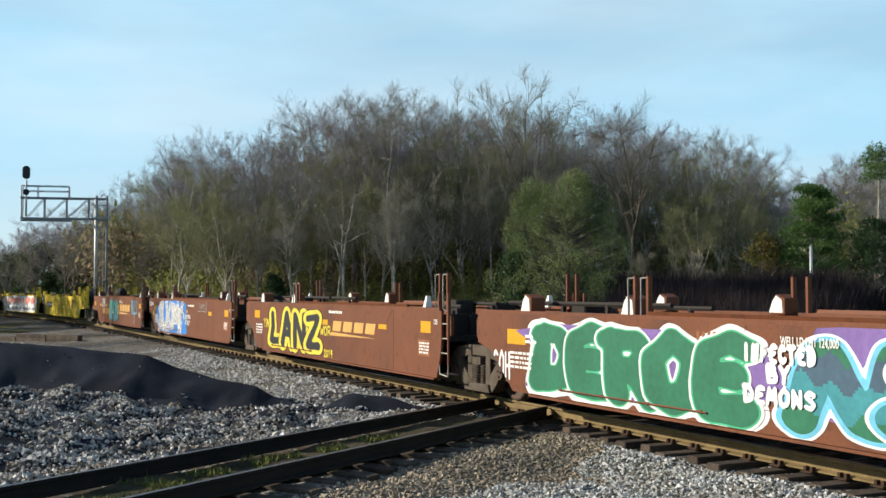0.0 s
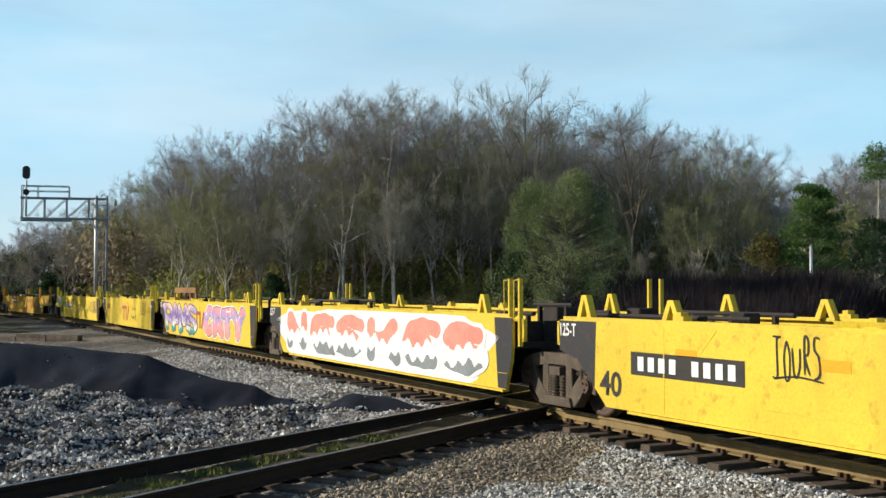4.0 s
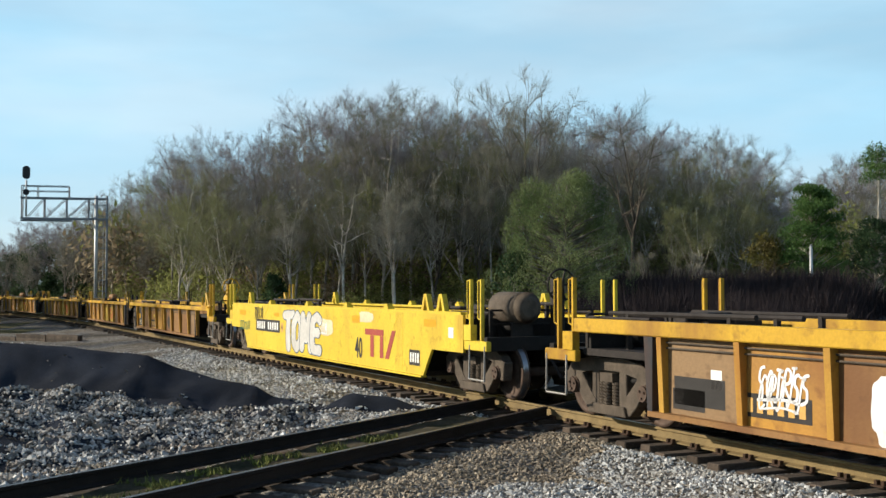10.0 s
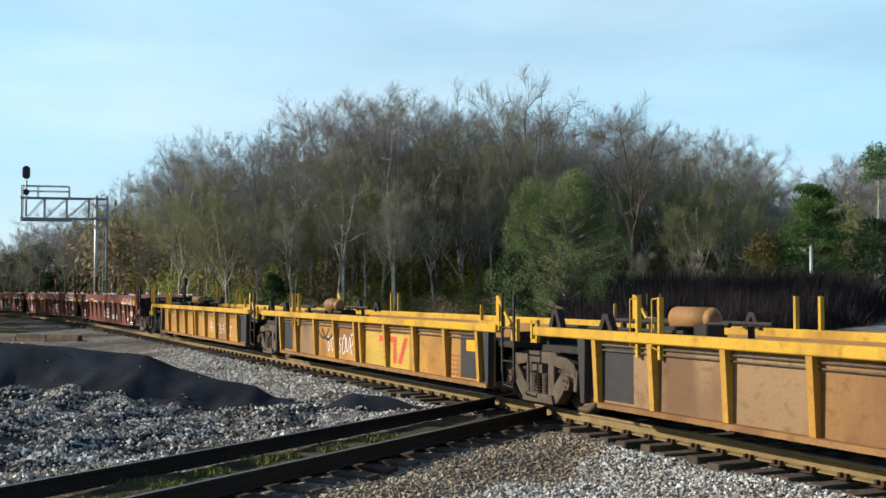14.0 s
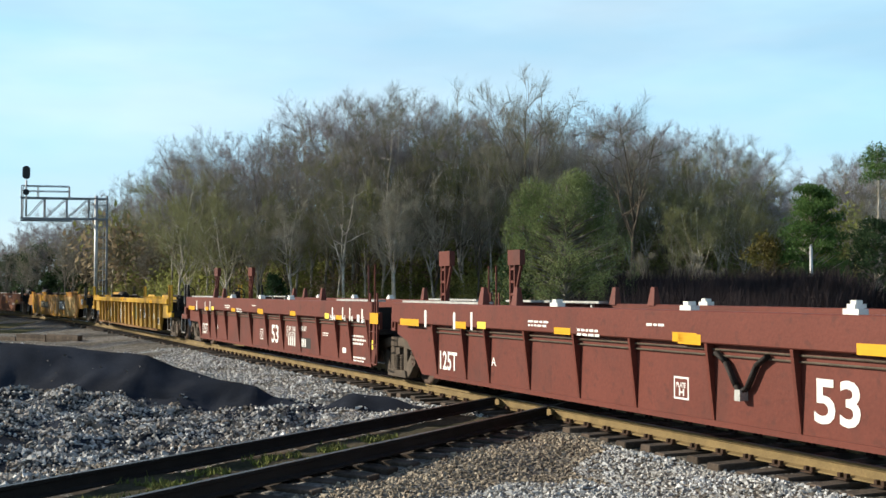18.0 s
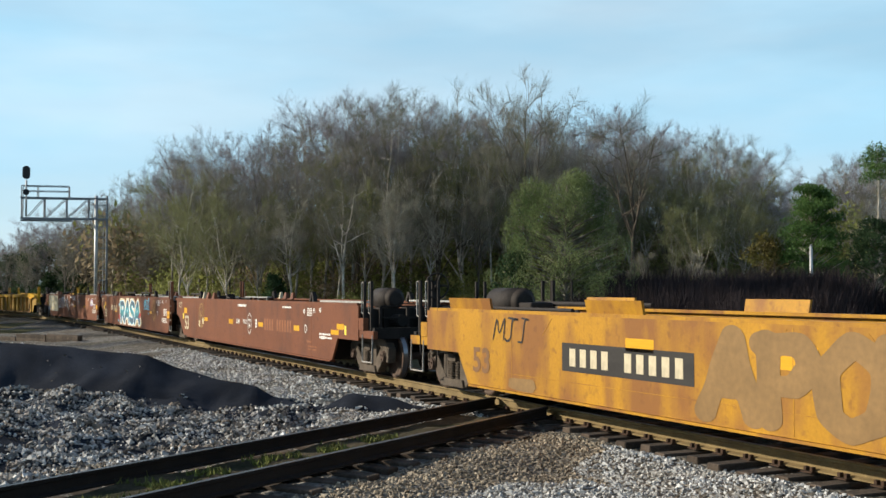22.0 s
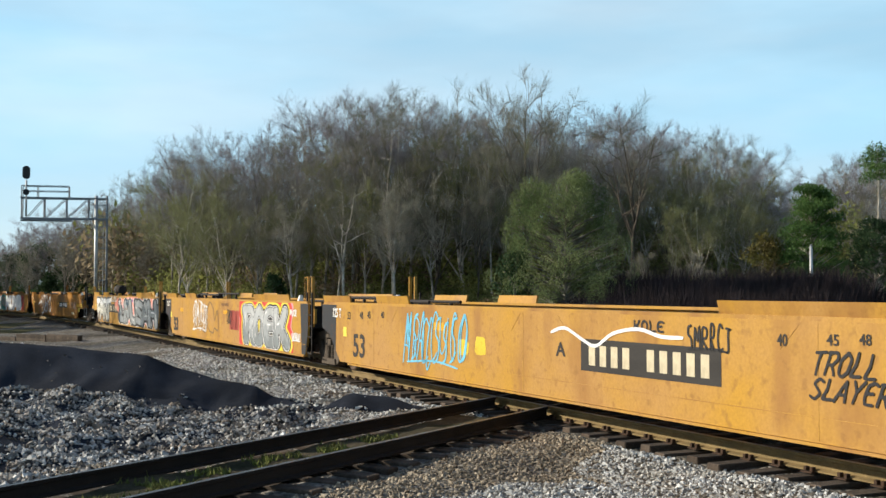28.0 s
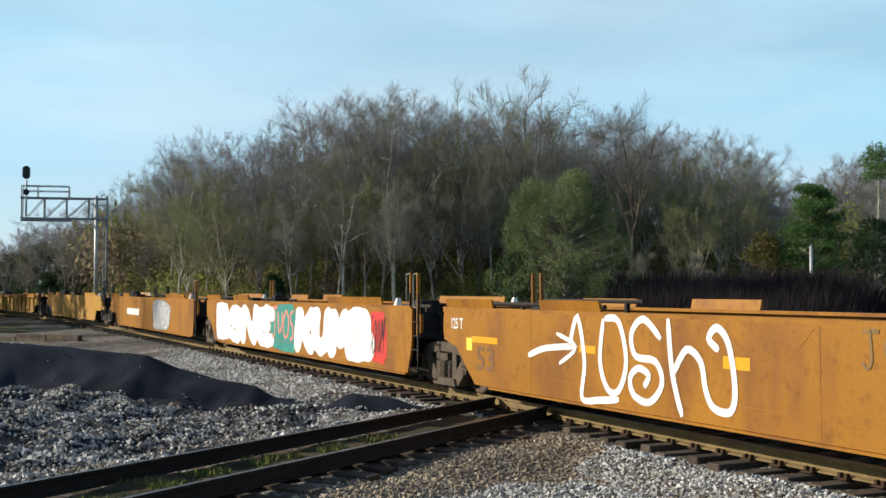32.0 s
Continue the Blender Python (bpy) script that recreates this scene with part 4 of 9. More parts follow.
    def ends(self):
        for e, kind in ((-1, self.rear), (1, self.front)):
            x = e * self.L / 2
            if kind == "end":
                # platform, draft gear and coupler
                bm = bmesh.new()
                x0, x1 = sorted((x, x + e * 0.75))
                box(bm, x0, x1, -1.3, 1.3, 0.98, 1.04)
                box(bm, *sorted((x + e * 0.68, x + e * 0.8)), -1.4, 1.4, 0.86, 1.1)
                self.p("end_platform", bm, M_GAPGEAR)
                bm = bmesh.new()
                box(bm, *sorted((x - e * 0.6, x + e * 1.15)), -0.16, 0.16, 0.66, 0.96)
                self.p("draft_sill", bm, M_DARK)
                bm = bmesh.new()
                box(bm, *sorted((x + e * 1.15, x + e * 1.75)), -0.09, 0.09, 0.72, 0.9)
                box(bm, *sorted((x + e * 1.66, x + e * 1.93)), -0.17, 0.15, 0.68, 0.96)
                bmesh.ops.bevel(bm, geom=bm.edges[:], offset=0.02, segments=1, affect="EDGES")
                self.p("coupler", bm, M_DARK)
                bm = bmesh.new()
                pipe(bm, [(x + e * 1.1, -0.3, 0.7), (x + e * 1.45, -0.32, 0.42), (x + e * 1.9, -0.3, 0.5)], 0.028)
                self.p("air_hose", bm, M_DARK)
                r = random.Random(int(self.u * 7 + e))
                for k in range(3):
                    bm = bmesh.new()
                    bx, by, bz = x + e * r.uniform(0.0, 0.6), r.uniform(-1.0, 0.6), r.choice((0.74, 1.22, 1.3))
                    if k < 2:
                        bw = r.uniform(0.1, 0.2)
                        box(bm, bx - bw, bx + bw, by - 0.14, by + 0.14, bz - 0.16, bz + 0.12)
                        bmesh.ops.bevel(bm, geom=bm.edges[:], offset=0.02, segments=1, affect="EDGES")
                        self.p("valve_box", bm, M_GAPGEAR)
                    else:
                        rod(bm, (x - e * 0.5, -0.55, 1.24), (x + e * 0.35, -0.55, 1.24), 0.13, 12)
                        self.p("brake_cylinder", bm, M_GAPGEAR)
                for s in (-1, 1):
                    bm = bmesh.new()
                    box(bm, *sorted((x - e * 0.02, x + e * 0.86)), s * 1.4 - 0.05, s * 1.4 + 0.05, 0.86, 1.03)
                    bmesh.ops.bevel(bm, geom=bm.edges[:], offset=0.012, segments=1, affect="EDGES")
                    self.p("end_sill", bm)
                    bm = bmesh.new()
                    box(bm, *sorted((x + e * 0.02, x + e * 0.3)), s * 1.41 - 0.06, s * 1.41 + 0.06, 1.03, 1.3)
                    self.p("corner_casting", bm)
                    bm = bmesh.new()
                    xx = x + e * 0.22
                    pipe(bm, [(xx, s * 1.45, 0.95), (xx, s * 1.46, 0.36), (xx + e * 0.58, s * 1.46, 0.36), (xx + e * 0.58, s * 1.45, 0.95)], 0.016)
                    # pale colour stands in for sunlight on a black stirrup's edges
                    self.p("step_stirrup", bm, M_RAILP)
            else:
                bm = bmesh.new()
                box(bm, *sorted((x - e * 0.1, x + e * 0.62)), -0.26, 0.26, 0.72, 1.02)
                self.p("articulated_connector", bm, M_DARK)

    # fittings that differ from car to car
    def guide_posts(self, e, m=None, h=2.2, gap=0.34, inset=0.05):
        """Pairs of upright container guides beside an end, with looped handrails."""
        x = e * (self.L / 2 - inset)
        for s in (-1, 1):
            for k in (0, 1):
                bm = bmesh.new()
                xx = x + e * gap * (k - 0.5)
                box(bm, xx - 0.024, xx + 0.024, s * (self.hw - 0.09) - 0.035, s * (self.hw - 0.09) + 0.035, 1.0, h)
                post = self.p("guide_post", bm, m or self.m)
                bm = bmesh.new()
                y = s * (self.hw - 0.02)
                pipe(bm, [(xx, s * (self.hw - 0.06), h - 0.02), (xx - 0.09, y, h - 0.03), (xx - 0.09, y, h - 0.66), (xx, s * (self.hw - 0.06), h - 0.7)], 0.011)
                self.p("grab_rail", bm, M_RAILP if self.kind == "smooth" and self.m in (M_BRN, M_ORR) else self.m, "", post)

    def ladder(self, e, m=None):
        """Side ladder at an end, near and far side, with a hoop step below."""
        x = e * (self.L / 2 + 0.06)
        for s in (-1, 1):
            y = s * (self.hw - 0.02)
            g = m or M_DARK
            first = None
            for xx in (x - 0.2, x + 0.2):
                bm = bmesh.new()
                box(bm, xx - 0.02, xx + 0.02, y - 0.016, y + 0.016, 0.55, 1.85)
                ob = self.p("stile" if first else "ladder", bm, g, "", first)
                first = first or ob
            for z in (0.75, 1.02, 1.29):
                bm = bmesh.new()
                rod(bm, (x - 0.2, y, z), (x + 0.2, y, z), 0.014, 6)
                self.p("rung", bm, M_RAILP if g is M_BRN else g, "", first)
            bm = bmesh.new()
            pipe(bm, [(x - 0.2, y, 0.58), (x - 0.17, y, 0.36), (x + 0.17, y, 0.33), (x + 0.2, y, 0.58)], 0.016)
            self.p("step_hoop", bm, M_RAILP if g is M_BRN else g, "", first)

    def walkway(self, e, ln=2.6, m=None):
        """Grating walkway and pipe rails over the end deck."""
        xa = e * (self.L / 2 - 0.15)
        xb = xa - e * ln
        for s in (-1, 1):
            bm = bmesh.new()
            y = s * (self.hw - 0.28)
            box(bm, min(xa, xb), max(xa, xb), y - 0.1, y + 0.1, self.zt + 0.0, self.zt + 0.04)
            for f in (0.1, 0.5, 0.9):
                x = xa + (xb - xa) * f
                box(bm, x - 0.03, x + 0.03, y - 0.03, y + 0.03, 1.04, self.zt)
            self.p("walkway", bm, m or M_GALV)

    def stops(self, xs, m=None, h=0.22, w=0.14):
        """Wedge-shaped container guides standing on the sides."""
        for x in xs:
            for s in (-1, 1):
                bm = bmesh.new()
                y = s * (self.hw - 0.12)
                v = [bm.verts.new(c) for c in ((x - w / 2, y - 0.07, self.zt - 0.02), (x + w / 2, y - 0.07, self.zt - 0.02), (x + w / 2, y + 0.07, self.zt - 0.02), (x - w / 2, y + 0.07, self.zt - 0.02),
                                               (x - w / 4, y - 0.02, self.zt + h), (x + w / 4, y - 0.02, self.zt + h), (x + w / 4, y + 0.05, self.zt + h), (x - w / 4, y + 0.05, self.zt + h))]
                for f in ((0, 1, 5, 4), (1, 2, 6, 5), (2, 3, 7, 6), (3, 0, 4, 7), (4, 5, 6, 7)):
                    bm.faces.new([v[i] for i in f])
                self.p("container_guide", bm, m or M_WHITE)

    def blocks(self, xs):
        """Heavy brown guide blocks with a sloping white-painted face."""
        for x in xs:
            for s in (-1, 1):
                y, z = s * (self.hw - 0.17), self.zt - 0.03
                bm = bmesh.new()
                slab(bm, [(x, z), (x + 0.34, z), (x + 0.34, z + 0.24), (x + 0.16, z + 0.3), (x + 0.07, z + 0.2)], y - 0.13, y + 0.13)
                bmesh.ops.bevel(bm, geom=bm.edges[:], offset=0.01, segments=1, affect="EDGES")
                block = self.p("guide_block", bm)
                bm = bmesh.new()
                slab(bm, [(x + 0.015, z + 0.03), (x + 0.3, z + 0.03), (x + 0.28, z + 0.22), (x + 0.16, z + 0.28), (x + 0.08, z + 0.19)], y - 0.13, y - 0.136)
                self.p("painted_face", bm, M_WHITE, "white-painted face", block)

    def clips(self, xs, m=None):
        """Small hooded brackets on the top edge."""
        for x in xs:
            for s in (-1, 1):
                bm = bmesh.new()
                y = s * (self.hw - 0.07)
                box(bm, x - 0.11, x + 0.11, y - 0.07, y + 0.07, self.zt, self.zt + 0.06)
                box(bm, x - 0.05, x + 0.05, y - 0.06, y + 0.06, self.zt + 0.06, self.zt + 0.11)
                self.p("edge_bracket", bm, m or self.m)

    def brackets(self, xs, m=None, h=0.34):
        """Folding A-shaped container brackets on the end decks."""
        for x in xs:
            for s in (-1, 1):
                bm = bmesh.new()
                y = s * (self.hw - 0.16)
                z = self.zt - 0.02
                slab(bm, [(x - 0.2, z), (x - 0.1, z), (x + 0.0, z + h - 0.06), (x + 0.1, z), (x + 0.2, z), (x + 0.06, z + h), (x - 0.06, z + h)], y - 0.05, y + 0.05)
                self.p("container_bracket", bm, m or self.m)

    def raised(self, x0, x1, h=0.18, m=None):
        """Flared guide plates standing above the sides."""
        for s in (-1, 1):
            bm = bmesh.new()
            y = s * (self.hw - 0.03)
            v = []
            for x, xx in ((x0, x0 - 0.0), (x1, x1 + 0.0)):
                for yy, z in ((y, self.zt - 0.06), (y - s * 0.04, self.zt - 0.06), (y + s * 0.05, self.zt + h), (y + s * 0.01, self.zt + h)):
                    v.append(bm.verts.new((x, yy, z)))
            for f in ((0, 4, 6, 2), (1, 3, 7, 5), (2, 6, 7, 3), (0, 2, 3, 1), (4, 5, 7, 6)):
                bm.faces.new([v[i] for i in f])
            self.p("guide_plate", bm, m or self.m)

    def tank(self, x, m=None, z=1.75, r=0.24, ln=0.95, y=-0.55):
        bm = bmesh.new()
        rod(bm, (x - ln / 2, y, z), (x + ln / 2, y, z), r, 16)
        for e in (-1, 1):
            rod(bm, (x + e * ln / 2, y, z), (x + e * (ln / 2 + 0.09), y, z), r, 16, r * 0.55)
        self.p("air_reservoir", bm, m or M_TRUCK, "cylindrical air reservoir")
        for e in (-1, 1):
            bm = bmesh.new()
            box(bm, x + e * ln * 0.3 - 0.04, x + e * ln * 0.3 + 0.04, y - 0.2, y + 0.2, 1.04, z - r + 0.02)
            self.p("reservoir_saddle", bm, M_DARK)

    def brake_wheel(self, x, y=-0.5, z=1.95, m=None, r=0.28):
        bm = bmesh.new()
        n = 18
        k = 6
        ring = []
        for i in range(n):
            a = math.tau * i / n
            ring.append([bm.verts.new((x + 0.02 * math.sin(math.tau * q / k), y + (r + 0.02 * math.cos(math.tau * q / k)) * math.cos(a), z + (r + 0.02 * math.cos(math.tau * q / k)) * math.sin(a))) for q in range(k)])
        for i in range(n):
            u, v = ring[i], ring[(i + 1) % n]
            for q in range(k):
                bm.faces.new((u[q], v[q], v[(q + 1) % k], u[(q + 1) % k]))
        bmesh.ops.recalc_face_normals(bm, faces=bm.faces)
        wheel = self.p("brake_wheel", bm, m or M_DARK)
        for i in range(5):
            a = 6.283 * i / 5
            bm = bmesh.new()
            rod(bm, (x, y, z), (x, y + r * math.cos(a), z + r * math.sin(a)), 0.018, 5)
            self.p("spoke", bm, m or M_DARK, "", wheel)
        bm = bmesh.new()
        rod(bm, (x - 0.08, y, z), (x + 0.05, y, z), 0.05, 8)
        self.p("hub", bm, m or M_DARK, "", wheel)
        bm = bmesh.new()
        box(bm, x - 0.22, x - 0.05, y - 0.1, y + 0.1, 1.0, z + 0.12)
        self.p("brake_stand", bm, m or M_DARK)

    def rack(self, e, m=None):
        """Deck clutter: pipe runs, stanchions, valve boxes and grab rails on an end platform."""
        x = e * (self.L / 2 + 0.25)
        g = m or M_DARK
        for y in (-1.05, -0.4, 0.4, 1.05):
            bm = bmesh.new()
            box(bm, x - 0.03, x + 0.03, y - 0.03, y + 0.03, 1.04, 1.55)
            self.p("stanchion", bm, g)
        for z in (1.55, 1.3):
            bm = bmesh.new()
            pipe(bm, [(x, -1.05, z), (x, 1.05, z)], 0.022)
            self.p("cross_rail", bm, g)
        for y in (-1.05, 1.05):
            bm = bmesh.new()
            pipe(bm, [(x, y, 1.5), (x - e * 1.6, y, 1.5)], 0.03)
            self.p("side_rail", bm, g)
        for dx, w, y0, y1, top in ((0.9, 0.25, -0.35, 0.3, 1.38), (1.7, 0.16, 0.2, 0.7, 1.5)):
            bm = bmesh.new()
            box(bm, x - e * dx - w, x - e * dx + w, y0, y1, 1.04, top)
            bmesh.ops.bevel(bm, geom=bm.edges[:], offset=0.02, segments=1, affect="EDGES")
            self.p("gear_box", bm, g)
        for k in (0, 1):
            for s in (-1, 1):
                bm = bmesh.new()
                xx = e * (self.L / 2 + 0.55 - 0.42 * k)
                box(bm, xx - 0.022, xx + 0.022, s * 1.37 - 0.032, s * 1.37 + 0.032, 0.9, 2.1)
                post = self.p("grab_post", bm, m if m else self.m)
                bm = bmesh.new()
                pipe(bm, [(xx, s * 1.38, 2.08), (xx - 0.1, s * 1.4, 2.07), (xx - 0.1, s * 1.4, 1.42), (xx, s * 1.38, 1.38)], 0.012)
                self.p("grab_rail", bm, M_RAILP if m else self.m, "", post)

    # painted marks on the camera's side
    def face(self):
        return -self.hw - 0.0025

    def mark(self, name, me_or_bm, m, x, z, lift=0, label="", inset=0.0):
        ob = part(name, me_or_bm, m, self.ob, label)
        ob.location = (x, self.face() - 0.002 * lift + inset, z)
        return ob

    def plate(self, x, z, w, h, m, lift=0, name="marking_panel", inset=0.0, label=""):
        def build(bm):
            vs = [bm.verts.new(c) for c in ((-0.5, 0, -0.5), (0.5, 0, -0.5), (0.5, 0, 0.5), (-0.5, 0, 0.5))]
            bm.faces.new(vs)
        ob = self.mark(name, shared("plate", build, m), m, x, z, lift, label, inset)
        ob.scale = (w, 1, h)
        return ob

    def text(self, body, x, z, size, m, lift=1, shear=0.0, offset=0.0, inset=0.0, sx=1.0, name="lettering"):
        me = flat_text(body, size, shear, offset)
        me.materials.clear()
        me.materials.append(m)
        ob = self.mark(name, me, m, x, z - size * 0.35, lift, "", inset)
        ob.scale = (sx, 1, 1)
        return ob

    def bars(self, x, z, w, h, rows, m, lift=1, inset=0.0, seed=1):
        """Small print that cannot be read: rows of short bars."""
        r = random.Random(seed)
        bm = bmesh.new()
        for i in range(rows):
            zz = h / 2 - (i + 0.5) * h / rows
            xx = -w / 2
            while xx < w / 2 * r.uniform(0.6, 1.0):
                ln = min(r.uniform(0.05, 0.16), w / 2 - xx + 0.02)
                t = h / rows * 0.27
                bm.faces.new([bm.verts.new(c) for c in ((xx, 0, zz - t), (xx + ln, 0, zz - t), (xx + ln, 0, zz + t), (xx, 0, zz + t))])
                xx += ln + 0.03
        return self.mark("small_print", bm, m, x, z, lift, "", inset)

    def number_bars(self, x, z, w, h, m, n=8, lift=1, inset=0.0):
        """A row of upright blocks where a car number stands."""
        step = w / n
        for i in range(n):
            if i == 4 and n > 6:
                continue
            self.plate(x - w / 2 + step * (i + 0.49), z, step * 0.58, h, m, lift, "number_bar", inset)

    def logo(self, x, z, w, h, m, lift=1, inset=0.0, swoosh=None, n=3):
        """A company mark as plain slanted blocks, with an optional tapering stripe below."""
        bm = bmesh.new()
        step = w / n
        if n == 3:
            for x0, x1, x2, x3, za, zb in ((-0.5, 0.12, 0.12, -0.5, 0.28, 0.5), (-0.32, -0.2, -0.2, -0.32, -0.5, 0.27), (0.0, 0.11, 0.11, 0.0, -0.5, 0.27), (0.16, 0.28, 0.5, 0.38, -0.5, 0.5)):
                bm.faces.new([bm.verts.new(c) for c in ((x0 * w, 0, za * h), (x1 * w, 0, za * h), (x2 * w, 0, zb * h), (x3 * w, 0, zb * h))])
        for i in range(n if n != 3 else 0):
            a = -w / 2 + step * i
            bm.faces.new([bm.verts.new(c) for c in ((a, 0, -h / 2), (a + step * 0.8, 0, -h / 2), (a + step * 0.92, 0, h / 2), (a + step * 0.12, 0, h / 2))])
        if swoosh:
            bm.faces.new([bm.verts.new(c) for c in ((-w / 2 - 0.1, 0, -h * 0.62), (-w / 2 - 0.15, 0, -h * 1.0), (w / 2, 0, -h * 0.86))])
        return self.mark("logo", bm, m, x, z, lift, "company mark as plain blocks", inset)

    def blob(self, x, z, w, h, m, lift=1, seed=0, rough=0.25, n=28, inset=0.0, name="spray_fill"):
        """A ragged-edged sprayed field."""
        r = random.Random(seed)
        bm = bmesh.new()
        ph = [r.uniform(0, 6.28) for _ in range(4)]
        vs = []
        for i in range(n):
            a = 6.28319 * i / n
            k = 1 + rough * (0.5 * math.sin(3 * a + ph[0]) + 0.35 * math.sin(5 * a + ph[1]) + 0.3 * math.sin(9 * a + ph[2])) * 0.5
            ca, sa = math.cos(a), math.sin(a)
            e = 0.55
            vz = max(-h / 2, min(h / 2, h / 2 * k * math.copysign(abs(sa) ** e, sa)))
            vz = max(0.29 - z, min(self.zt - 0.055 - z, vz))
            lo, hi = self.span(z + vz)
            vs.append(bm.verts.new((max(lo - x, min(hi - x, w / 2 * k * math.copysign(abs(ca) ** e, ca))), 0, vz)))
        bm.faces.new(vs)
        bmesh.ops.triangulate(bm, faces=bm.faces[:])
        return self.mark(name, bm, m, x, z, lift, "", inset)

    def span(self, z):
        """From where to where the side sheet reaches at height z."""
        def cut(pts):
            for (xa, za), (xb, zb) in zip(pts, pts[1:]):
                if zb <= z <= za and za > zb:
                    return xb + (xa - xb) * (z - zb) / (za - zb)
            return pts[0][0] if z >= pts[0][1] else pts[-1][0]
        h = self.L / 2
        rear = [(-h, 1.02), (-h + 0.5, 0.9), (-h + 1.25, 0.28)] if self.rear == "art" else [(-h, 0.8), (-h + 1.35, 0.8), (-h + 1.75, 0.28)]
        front = [(h, 1.0), (h - 0.04, 0.75), (h - 0.22, 0.28)] if self.front == "art" else [(h, 0.8), (h - 1.35, 0.8), (h - 1.75, 0.28)]
        return cut(rear) + 0.01, cut(front) - 0.01

    def emblem(self, x, z, rx, rz):
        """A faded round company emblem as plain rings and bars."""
        bm = bmesh.new()
        n = 32
        ring = lambda k: [bm.verts.new((rx * k * math.cos(6.28319 * i / n), 0, rz * k * math.sin(6.28319 * i / n))) for i in range(n)]
        for ka, kb in ((1.0, 0.88), (0.74, 0.68)):
            a, b = ring(ka), ring(kb)
            for i in range(n):
                bm.faces.new((a[i], a[(i + 1) % n], b[(i + 1) % n], b[i]))
        for bx, bz, bw, bh in ((-0.3, 0.0, 0.16, 0.8), (0.3, 0.0, 0.16, 0.8), (0.0, 0.0, 0.5, 0.14), (0.0, -0.8, 0.5, 0.1)):
            bm.faces.new([bm.verts.new((rx * (bx + sx * bw / 2), 0, rz * (bz + sz * bh / 2))) for sx, sz in ((-1, -1), (1, -1), (1, 1), (-1, 1))])
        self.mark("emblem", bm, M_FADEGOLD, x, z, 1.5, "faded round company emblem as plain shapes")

    def hose(self, x, z, w=0.95, d=0.42):
        """A sagging pair of hoses between two ribs, held by a clamp at the lowest point."""
        for k in (0, 1):
            bm = bmesh.new()
            y = -self.hw + 0.05 + 0.035 * k
            pipe(bm, [(x - w / 2, y, z), (x - w * 0.3, y, z - d * 0.25), (x - w * 0.1, y, z - d * 0.85), (x, y, z - d), (x + w * 0.12, y, z - d * 0.85), (x + w * 0.3, y, z - d * 0.25), (x + w / 2, y, z)], 0.028, 8)
            self.p("brake_hose", bm, M_DARK)
        bm = bmesh.new()
        box(bm, x - 0.05, x + 0.05, -self.hw + 0.0, -self.hw + 0.12, z - d - 0.1, z - d + 0.03)
        self.p("hose_clamp", bm, M_GALV)

    def stroke(self, pts, x, z, width, m, lift=2, sx=1.0, sz=1.0, inset=0.0, closed=False):
        """A painted line through points."""
        bm = bmesh.new()
        self.ribbon(bm, [(a * sx, b * sz) for a, b in pts], width)
        return self.mark("spray_line", bm, m, x, z, lift, "", inset)

    def ribbon(self, bm, pts, width):
        """A smooth flat line of paint with tapered ends."""
        P = [Vector((a, 0, b)) for a, b in pts]
        # smooth the way once
        Q = []
        for i in range(len(P) - 1):
            p0, p1, p2, p3 = P[max(i - 1, 0)], P[i], P[i + 1], P[min(i + 2, len(P) - 1)]
            for k in range(4):
                t = k / 4
                Q.append(0.5 * ((2 * p1) + (p2 - p0) * t + (2 * p0 - 5 * p1 + 4 * p2 - p3) * t * t + (3 * p1 - p0 - 3 * p2 + p3) * t ** 3))
        Q.append(P[-1])
        row = []
        for i, q in enumerate(Q):
            d = Q[min(i + 1, len(Q) - 1)] - Q[max(i - 1, 0)]
            if d.length < 1e-6:
                d = Vector((1, 0, 0))
            nrm = Vector((-d.z, 0, d.x)).normalized() * width / 2 * (0.6 if i in (0, len(Q) - 1) else 1)
            row.append((bm.verts.new(q + nrm), bm.verts.new(q - nrm)))
        for a, b in zip(row, row[1:]):
            bm.faces.new((a[0], a[1], b[1], b[0]))

    def sprayed(self, name, xs, zs, val, keys, lift, inset, pick=None):
        """One layer of sprayed paint, kept within the side sheet."""
        ends = np.array([self.span(z) for z in zs])
        val = np.minimum(val, np.minimum(xs[None] - ends[:, :1], ends[:, 1:] - xs[None]))
        verts, faces, mats = contour_mesh(xs, zs, val, pick)
        if not faces:
            return
        me = raw_mesh(name, verts, faces, SPRAY[keys[0]])
        for k in keys[1:]:
            me.materials.append(SPRAY[k])
        if len(keys) > 1:
            me.polygons.foreach_set("material_index", mats)
        ob = part(name, me, None, self.ob)
        ob.location = (0, self.face() - 0.002 * lift + inset, 0)

    def graf(self, word, x, z, w, h, fat, levels, fill, back=(), seed=0, lift=1.0, inset=0.0, lap=1.12, shine="", foot=0.0, tilt=0.0, cell=0.035, nib=1.55):
        """Sprayed lettering drawn with a fat pen: levels are (growth, colour) from the outside in, fill the colours from foot to head, back the fields behind the whole word."""
        r = random.Random(seed)
        n = len(word)
        grow = max([g for g, _ in levels] + [0.0])
        z0, z1 = max(z - h / 2, 0.29), min(z + h / 2, self.zt - 0.055)
        step = w / n
        letters = []
